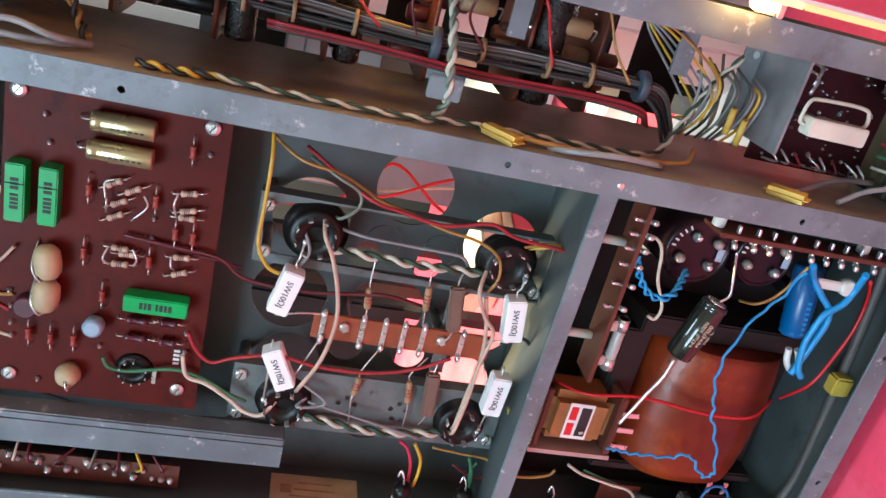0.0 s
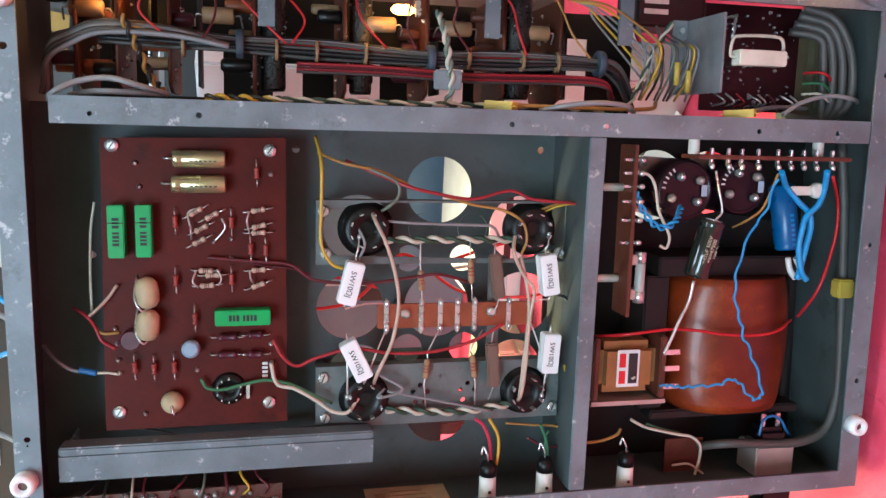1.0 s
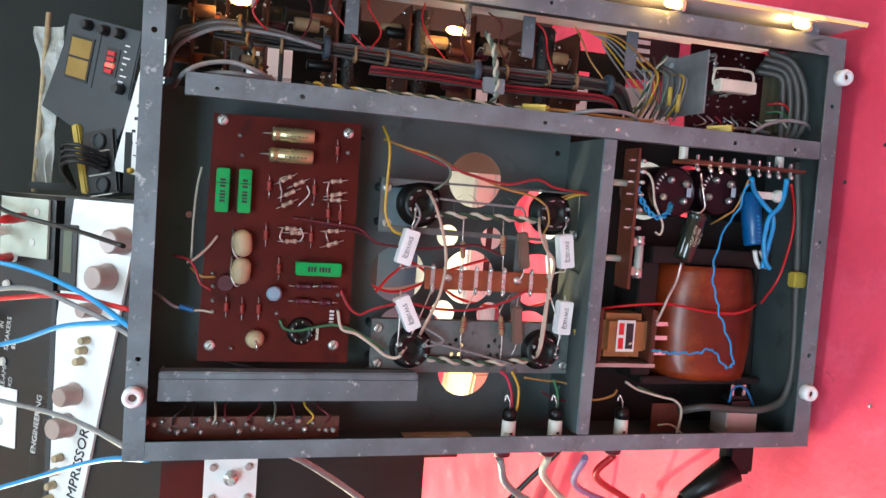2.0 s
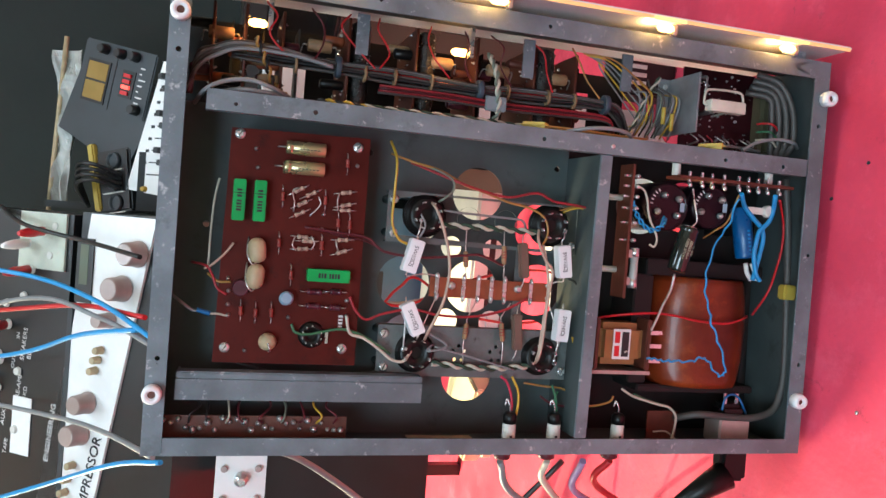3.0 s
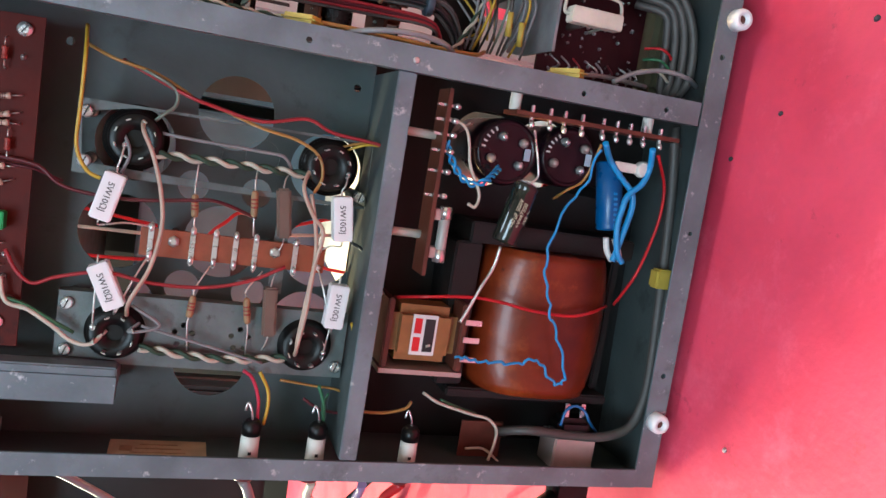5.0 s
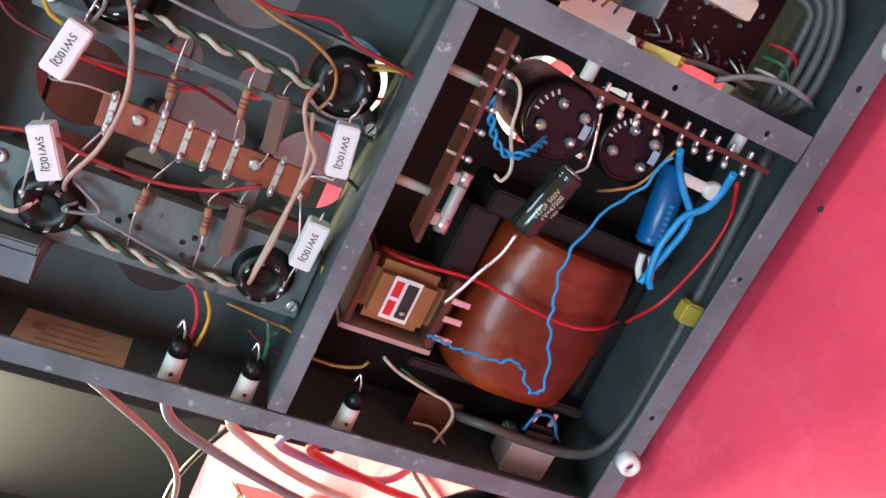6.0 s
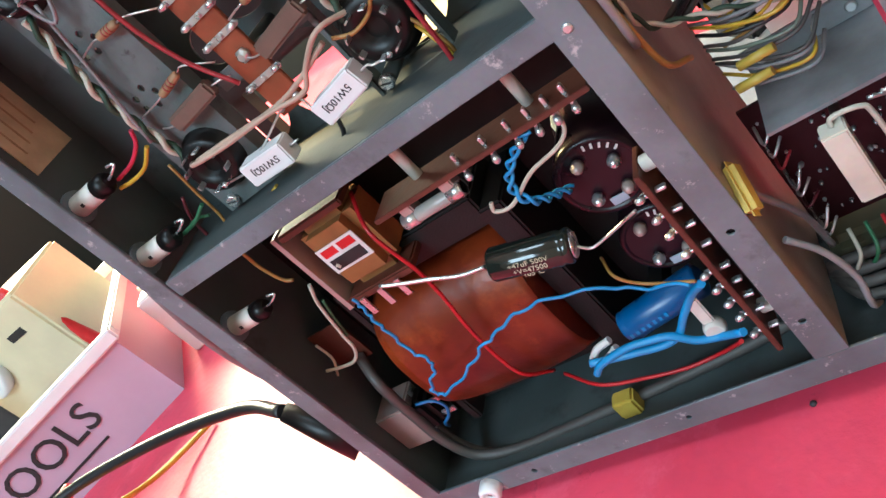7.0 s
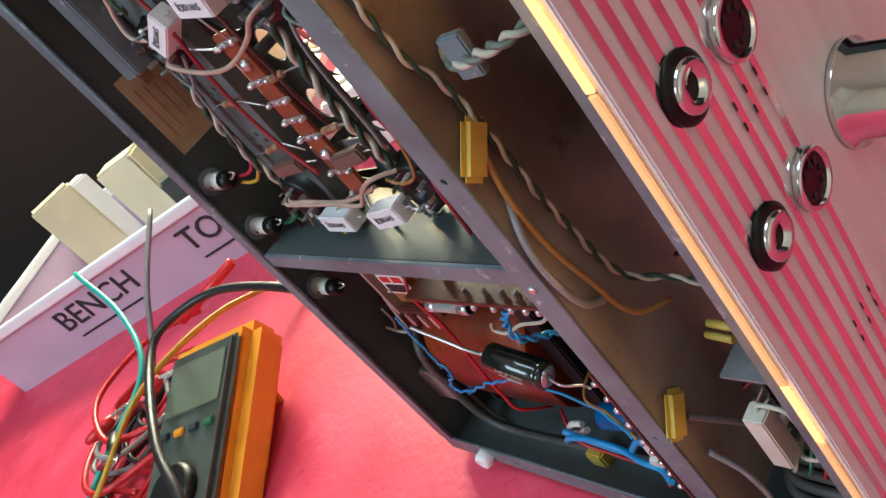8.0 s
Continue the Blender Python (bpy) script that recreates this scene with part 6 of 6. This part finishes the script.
for k, (x, y, turn, m, w, d, h) in enumerate(((0.10, 0.77, 5, GEARWHITE, 0.30, 0.28, 0.055), (0.335, 0.70, -4, BOXWHITE, 0.12, 0.22, 0.06), (-0.14, 0.66, 20, CREAMBOX, 0.12, 0.12, 0.05), (0.40, 0.55, 52, GEARBLACK, 0.16, 0.08, 0.30), (-0.02, 0.99, 2, CASEBLUE, 0.36, 0.06, 0.34), (0.31, 0.99, -2, CASEBLUE, 0.26, 0.06, 0.30))):
    cs = thing("storage_case", "low storage case with a label behind the amplifier", "case", "storage cases")
    cm_ = pose(x, y, BENCH, 0, 0, -turn)
    part("body", at(cm_, B(-w / 2, w / 2, -d / 2, d / 2, 0, h - 0.03, 0.004)), m, cs)
    part("lid", at(cm_, B(-w / 2 - 0.003, w / 2 + 0.003, -d / 2 - 0.003, d / 2 + 0.003, h - 0.0295, h, 0.004)), m, cs)
    part("label", at(cm_, B(-w / 4, w / 6, -d / 2 - 0.0012, -d / 2 - 0.0004, h * 0.35, h * 0.55)), (GEARBLACK, ORANGE_TAPE, BLUE, GEARBLACK, GEARGREY, GEARGREY)[k], cs)
for k, (x, y, a, m, sz) in enumerate(((0.10, 0.42, 20, BOXWHITE, (0.16, 0.11)), (0.03, 0.30, -12, CREAMBOX, (0.13, 0.09)), (0.22, 0.36, 34, BOXWHITE, (0.10, 0.14)), (-0.02, 0.22, 8, GEARWHITE, (0.09, 0.12)), (0.14, 0.25, -30, GEARWHITE, (0.15, 0.10)))):
    solid("paper_sheet", at(pose(x, y, BENCH + 0.001 + 0.0015 * k, 0, 0, a), B(-sz[0] / 2, sz[0] / 2, -sz[1] / 2, sz[1] / 2, 0, 0.001)), m, "pale paper lying on the bench behind the amplifier", "paper", "papers")
for k, (x, y, z, m) in enumerate(((0.305, 0.22, 0.06, GEARBLACK), (0.215, 0.34, 0.10, GEARWHITE), (0.205, 0.28, 0.34, GEARBLACK), (0.235, 0.24, 0.40, BOXWHITE), (0.14, 0.42, 0.03, BOXWHITE))):
    b = solid("parts_box", at(pose(x, y, BENCH, 0, 0, 17 * k), B(-0.03, 0.03, -0.02, 0.02, 0, z, 0.002)), m, "small printed parts box behind the amplifier", "box", "parts boxes")
    for q in range(5):
        part("print", at(pose(x, y, BENCH, 0, 0, 17 * k), B(-0.020 + 0.008 * q, -0.016 + 0.008 * q, -0.0204, -0.0200, z * 0.55, z * 0.9)), (INK if m in (BOXWHITE, GEARWHITE) else WHITEINK), b)

for mtl, pts in ((CREAM, [(X0 - 0.012, 0.004, 0.207), (-0.05, 0.02, 0.20), (-0.10, 0.06, 0.14), (-0.16, 0.12, 0.04), (-0.24, 0.20, 0.02)]), (GREYWIRE, [(X0 - 0.012, 0.004, 0.2425), (-0.06, 0.02, 0.22), (-0.11, 0.05, 0.12), (-0.14, 0.10, 0.03), (-0.18, 0.22, 0.015)]), (REDWIRE, [(X0 - 0.012, 0.004, 0.1575), (-0.05, 0.02, 0.16), (-0.09, 0.06, 0.10), (-0.15, 0.13, 0.03), (-0.27, 0.25, 0.015)]), (plain("lilac_insulation", (0.35, 0.25, 0.45)), [(X0 - 0.012, 0.002, 0.180), (-0.06, 0.03, 0.17), (-0.10, 0.08, 0.09), (-0.13, 0.18, 0.02)]), (GREYWIRE, [(-0.02, 0.03, 0.43), (-0.06, 0.10, 0.36), (-0.15, 0.16, 0.26), (-0.26, 0.24, 0.19), (-0.40, 0.30, 0.17)])):
    solid("signal_cable", tube(bmesh.new(), pts, 0.0026, 8, 8), mtl, f"{mtl.name.replace('_insulation', '').replace('_', ' ')} cable leading from the rear sockets", "cable", "rear cables")

for mtl, pts in ((REDPLUG, [(0.075, 0.28, 0.43), (0.055, 0.30, 0.297), (0.045, 0.30, 0.247), (0.072, 0.30, 0.187), (0.09, 0.32, 0.10), (0.08, 0.37, 0.012)]), (REDPLUG, [(0.03, 0.28, 0.43), (0.029, 0.30, 0.297), (0.062, 0.30, 0.255), (0.074, 0.305, 0.232), (0.039, 0.30, 0.179), (0.03, 0.33, 0.09), (0.05, 0.37, 0.012)]), (CREAM, [(0.05, 0.29, 0.43), (0.047, 0.31, 0.30), (0.047, 0.31, 0.246), (0.061, 0.31, 0.184), (0.06, 0.35, 0.06), (0.0, 0.40, 0.012)])):
    solid("hanging_lead", tube(bmesh.new(), pts, 0.0015, 8, 8), mtl, f"{mtl.name.replace('_insulation', '').replace('_plug', '')} lead hanging from the gear behind the amplifier", "cable", "hanging leads")

# rack of signal gear on a sloping stand behind the top end
S0 = Vector((-0.005, 0.2917, 0.490))
su, sv = Vector((1, 0, 0)), Vector((0, 0.64, 0.768))
sn = Vector((0, -0.768, 0.64))
rk = Matrix.Translation(S0) @ Matrix((su, sv, sn)).transposed().to_4x4()


def knob_on(parent, u, v, r, h, m, name="knob"):
    return part(name, at(rk, lathe(bmesh.new(), (u, v, 0.001), (u, v, h), [(0, r), (0.1, r), (0.15, r * 0.92), (0.9, r * 0.86), (1, r * 0.75)], 24)), m, parent)


comp = thing("compressor_unit", "white fronted rack compressor with pinkish knobs", "audio unit")
part("case", at(rk, B(-0.30, 0.122, -0.030, 0.105, -0.12, -0.003)), GEARBLACK, comp)
part("front", at(rk, sheet_xy([(-0.30, 0.085), (-0.171, 0.064), (0.121, 0.006), (0.121, 0.090), (0.0, 0.107), (-0.30, 0.165)], -0.003, 0.0)), GEARWHITE, comp)
for u, v, r in ((0.086, 0.025, 0.013), (0.051, 0.042, 0.013), (0.019, 0.055, 0.008), (-0.066, 0.077, 0.011), (-0.098, 0.084, 0.012)):
    knob_on(comp, u, v, r, 0.020, KNOB)
for u, v in ((-0.012, 0.064), (-0.022, 0.067), (-0.033, 0.070), (-0.131, 0.091), (-0.146, 0.096), (-0.160, 0.099), (-0.174, 0.102)):
    knob_on(comp, u, v, 0.0042, 0.010, WAX, "button")
text("lettering", "COMPRESSOR", 0.0155, rk @ Matrix.Translation((-0.145, 0.0715, 0.0006)) @ pose(0, 0, 0, 0, 0, -12), INK, comp)
part("meter_window", at(rk, B(0.032, 0.096, 0.082, 0.104, 0.0005, 0.002)), GEARBLACK, comp, "dark meter window")
part("scale", at(rk, B(0.050, 0.090, 0.088, 0.099, 0.0021, 0.0024)), LCD, comp)
patch = thing("patch_bay", "black patch panel with white lettering and plugs", "audio unit")
part("front", at(rk, B(-0.34, 0.118, 0.113, 0.33, -0.10, 0.0)), GEARBLACK, patch)
part("slope_strip", at(rk, B(-0.34, 0.03, 0.1065, 0.1125, -0.02, 0.001)), GEARGREY, patch)
part("label_tape", at(rk, B(-0.135, -0.075, 0.155, 0.182, 0.0004, 0.0012)), GEARWHITE, patch, "blank white label")
for body, size, u, v in (("SPEAKERS", 0.008, -0.020, 0.172), ("8Ω", 0.008, -0.030, 0.163), ("OUT", 0.007, -0.040, 0.186), ("IN", 0.007, -0.012, 0.181), ("PRE-AMP", 0.008, -0.066, 0.176), ("1KΩ", 0.007, -0.070, 0.166), ("AUX", 0.008, -0.100, 0.196), ("TAPE", 0.007, -0.130, 0.190), ("ENGINEERING", 0.0095, -0.105, 0.127)):
    text("lettering", body, size, rk @ Matrix.Translation((u, v, 0.0004)) @ pose(0, 0, 0, 0, 0, -6), WHITEINK, patch)
for u, v, m in ((0.099, 0.150, REDPLUG), (0.058, 0.167, REDPLUG), (-0.002, 0.196, REDPLUG), (0.085, 0.172, GEARWHITE), (-0.04, 0.205, YELLOW), (-0.06, 0.215, YELLOW)):
    base = knob_on(patch, u, v, 0.0055, 0.006, NYLON, "socket")
    part("plug", at(rk, lathe(bmesh.new(), (u, v, 0.005), (u - 0.003, v - 0.004, 0.036), [(0, 0.0048), (0.5, 0.0052), (0.8, 0.004), (1, 0.002)], 12)), m, base)
for u, v in ((-0.034, 0.207), (-0.049, 0.177), (-0.07, 0.205), (-0.11, 0.177), (-0.14, 0.205), (0.02, 0.20), (0.03, 0.175), (0.075, 0.14), (0.105, 0.135)):
    knob_on(patch, u, v, 0.0045, 0.004, NYLON, "socket")
part("bracket_plate", at(rk, B(0.060, 0.118, 0.120, 0.185, 0.0005, 0.003)), mat("pale_green_plate", (0.55, 0.58, 0.48), 0.5), patch, "pale metal bracket plate")
for mtl, pts in (
    (BLUE, [(0.06, 0.36, 0.70), (0.055, 0.30, 0.60), (0.045, 0.22, 0.535), (0.030, 0.15, 0.49), (0.02, 0.12, 0.47)]),
    (GREYWIRE, [(-0.01, 0.40, 0.72), (0.035, 0.30, 0.60), (0.03, 0.22, 0.53), (0.02, 0.14, 0.48)]),
    (BLUE, [(-0.20, 0.38, 0.70), (-0.14, 0.30, 0.58), (-0.09, 0.20, 0.51), (-0.07, 0.14, 0.47)]),
    (REDPLUG, [(0.00, 0.42, 0.70), (0.02, 0.33, 0.62), (0.035, 0.26, 0.55), (0.04, 0.16, 0.49)]),
    (BLACKW, [(0.115, 0.44, 0.66), (0.10, 0.36, 0.62), (0.09, 0.29, 0.55), (0.085, 0.20, 0.50)]),
    (BLUE, [(-0.06, 0.44, 0.74), (-0.02, 0.32, 0.61), (0.01, 0.25, 0.55), (0.03, 0.16, 0.495)]),
    (GREYWIRE, [(-0.08, 0.40, 0.68), (-0.07, 0.28, 0.57), (-0.062, 0.2, 0.52), (-0.06, 0.12, 0.475)]),
):
    solid("patch_lead", tube(bmesh.new(), pts, 0.0022, 8, 8), mtl, f"{mtl.name.replace('_insulation', '').replace('_', ' ')} patch lead hanging over the gear", "cable", "patch leads")
rack = thing("gear_stand", "dark stand carrying the signal gear", "stand")
for px, py in ((-0.28, 0.46), (0.405, 0.46), (-0.28, 0.78), (0.405, 0.78)):
    part("post", B(px - 0.009, px + 0.009, py - 0.009, py + 0.009, BENCH, 0.40), GEARBLACK, rack)
for px in (-0.20, 0.05):
    part("rest", B(px - 0.009, px + 0.009, 0.45, 0.47, 0.42, 0.53), GEARBLACK, rack)
part("shelf", B(-0.30, 0.42, 0.44, 0.80, 0.40, 0.42), GEARBLACK, rack)

# second row of gear, farther back on the same slope
rk2 = Matrix.Translation((0.0, 0.62, 0.50)) @ Matrix((su, sv, sn)).transposed().to_4x4()


def turned(u, v, a):
    """A pose on the second row: origin there, turned by a degrees in its slope."""
    return rk2 @ pose(u, v, 0, 0, 0, a)


psu = thing("counter_unit", "dark grey instrument with an amber display and red switches", "instrument")
pm = turned(0.2515, 0.128, -115)
part("body", at(pm, sheet_xy([(-0.076, -0.056), (0.070, -0.056), (0.078, 0.048), (-0.078, 0.048)], -0.10, -0.004)), GEARGREY, psu)
fm = turned(0.2960, 0.1130, -102)
part("front", at(fm, B(-0.070, 0.066, -0.042, 0.050, -0.0035, 0.0, 0.002)), GEARGREY, psu, "dark grey front")
part("display_frame", at(fm, B(-0.056, -0.012, -0.036, 0.024, 0.0002, 0.0014)), GEARBLACK, psu)
for v0, v1 in ((-0.032, -0.007), (-0.004, 0.020)):
    part("display", at(fm, B(-0.053, -0.015, v0, v1, 0.0015, 0.0022)), LCDA, psu, "amber display")
part("groove", at(fm, B(-0.004, -0.0025, -0.040, 0.046, 0.0002, 0.0008)), INK, psu)
part("switch_bank", at(fm, B(0.012, 0.036, -0.018, 0.020, 0.0002, 0.0012)), GEARBLACK, psu)
for k in range(4):
    part("switch", at(fm, B(0.017, 0.030, -0.014 + 0.008 * k, -0.009 + 0.008 * k, 0.0013, 0.004)), LED if k == 1 else REDPLUG, psu)
for ku, kv in ((-0.028, 0.040), (0.004, 0.039), (0.030, 0.040), (0.050, -0.030)):
    part("knob", at(fm, lathe(bmesh.new(), (ku, kv, 0.0), (ku, kv, 0.013), [(0, 0.0075), (0.8, 0.0065), (1, 0.0055)], 16)), GEARBLACK, psu)
for k in range(8):
    part("legend", at(fm, B(0.042, 0.046 + 0.004 * (k % 3), -0.030 + 0.008 * k, -0.028 + 0.008 * k, 0.0002, 0.0006)), WHITEINK, psu)
part("stand", B(0.20, 0.30, 0.72, 0.76, 0.42, 0.52), GEARBLACK, psu)

ps = thing("power_strip", "black socket strip with a yellow edge", "socket strip")
pw = turned(0.159, 0.099, -80)
part("body", at(pw, B(-0.034, 0.026, -0.044, 0.044, -0.045, 0.0, 0.003)), GEARBLACK, ps)
part("edge", at(turned(0.161, 0.137, -75), B(-0.006, 0.006, -0.048, 0.048, -0.03, 0.004, 0.002)), YTAPE, ps)
for v in (-0.031, -0.003, 0.028):
    part("outlet", at(pw, lathe(bmesh.new(), (0.0, v, 0.0), (0.0, v, 0.005), [(0, 0.012), (1, 0.011), (1, 0.009), (0.3, 0.0085)], 18)), GEARGREY, ps)
    part("outlet_plate", at(pw, B(-0.022, 0.016, v - 0.0145, v - 0.0130, 0.0002, 0.003)), NYLON, ps)
part("mount", B(0.12, 0.20, 0.65, 0.69, 0.42, 0.545), GEARBLACK, ps)
for k in range(4):
    part("cable", tube(bmesh.new(), [rk2 @ Vector(p) for p in ((0.166 - 0.006 * k, 0.085, 0.004), (0.178 - 0.007 * k, 0.105, 0.035), (0.172 - 0.008 * k, 0.140, 0.030), (0.120, 0.168, -0.02))], 0.0028, 8, 6), BLACKW, ps)
fd = thing("fader_mixer", "white mixer panel with rows of sliding faders", "mixer")
part("body", at(rk2, sheet_xy([(0.3231, 0.0275), (0.1484, 0.0793), (0.139, -0.015), (0.3195, -0.030)], -0.05, 0.0)), GEARWHITE, fd)
for k in range(9):
    u = 0.170 + 0.0165 * k
    w = 0.052 - 0.0035 * k
    part("slot", at(rk2, B(u - 0.0008, u + 0.0008, -0.018, w - 0.008, 0.0002, 0.0008)), INK, fd)
    part("fader", at(rk2, B(u - 0.004, u + 0.004, 0.004 + 0.007 * (k % 3), 0.013 + 0.007 * (k % 3), 0.0009, 0.010, 0.001)), GEARBLACK, fd)
    part("legend", at(rk2, B(u - 0.003, u + 0.001, w - 0.003, w + 0.003, 0.0002, 0.0006)), INK, fd)
part("terminal", at(rk2, lathe(bmesh.new(), (0.150, 0.045, 0.0), (0.150, 0.045, 0.006), [(0, 0.004), (1, 0.003)], 12)), YELLOW, fd)
part("mount", B(0.20, 0.30, 0.60, 0.66, 0.42, 0.475), GEARBLACK, fd)
bag = thing("plastic_bag", "crumpled milky plastic bag hanging behind the gear", "bag")
bm = bmesh.new()
bmesh.ops.create_grid(bm, x_segments=14, y_segments=24, size=0.5)
for v in bm.verts:
    u, w = v.co.x, v.co.y
    v.co = rk2 @ Vector((0.235 + 0.22 * w, 0.222 + 0.034 * u * (1.2 + w) + 0.008 * noise.noise((u * 2, w * 4, 3)), -0.02 + 0.014 * noise.noise((u * 3, w * 5, 0)) + 0.02 * u * u))
part("film", bm, POLY, bag)
part("stick", at(rk2, rod((0.11, 0.243, -0.015), (0.365, 0.228, -0.015), 0.0035, 8)), WAX, bag)
part("foot", B(0.115, 0.125, 0.77, 0.79, 0.42, 0.68), GEARBLACK, bag)
solid("foam_panel", B(-0.1, 1.0, 1.05, 1.09, BENCH, 1.2), mat("dark_green_foam", (0.022, 0.028, 0.026), 0.9, 0, 0.3, 8, 0.3, 100), "dark green-grey screen behind the gear", "screen")
solid("mixer_case", B(-0.30, 0.105, 0.62, 0.90, 0.4202, 0.78, 0.004), GEARWHITE, "white case above the patch panel", "case")
shelf = thing("shelf", "dark shelf under the cases behind the gear", "shelf")
part("board", B(-0.32, 0.56, 0.801, 1.04, 0.40, 0.42), GEARBLACK, shelf)
for x in (-0.3, 0.54):
    part("leg", B(x - 0.01, x + 0.01, 0.98, 1.0, BENCH, 0.40), GEARBLACK, shelf)
# scraps on the mat
rng = random.Random(5)
for x, y, dark in ((0.1977, -0.0554, 1), (0.1731, -0.0238, 1), (0.0246, -0.0655, 0), (0.2394, -0.1036, 1), (0.33, -0.05, 0), (0.40, 0.05, 0)):
    r = rng.uniform(0.0008, 0.0015)
    solid("scrap", lathe(bmesh.new(), (x, y, BENCH), (x + 0.0005, y, BENCH + r), [(0, r * 1.2), (0.6, r), (1, r * 0.4)], 7), GEARGREY if dark else SOLDER, "tiny solder or wire scrap on the red mat", "scrap", "scraps")
solid("round_rod", tube(bmesh.new(), [(0.33, 0.02, BENCH + 0.003), (0.42, 0.03, BENCH + 0.003), (0.60, 0.05, BENCH + 0.003)], 0.003, 8, 4), GREYWIRE, "grey cable lying on the mat beside the panel", "cable")
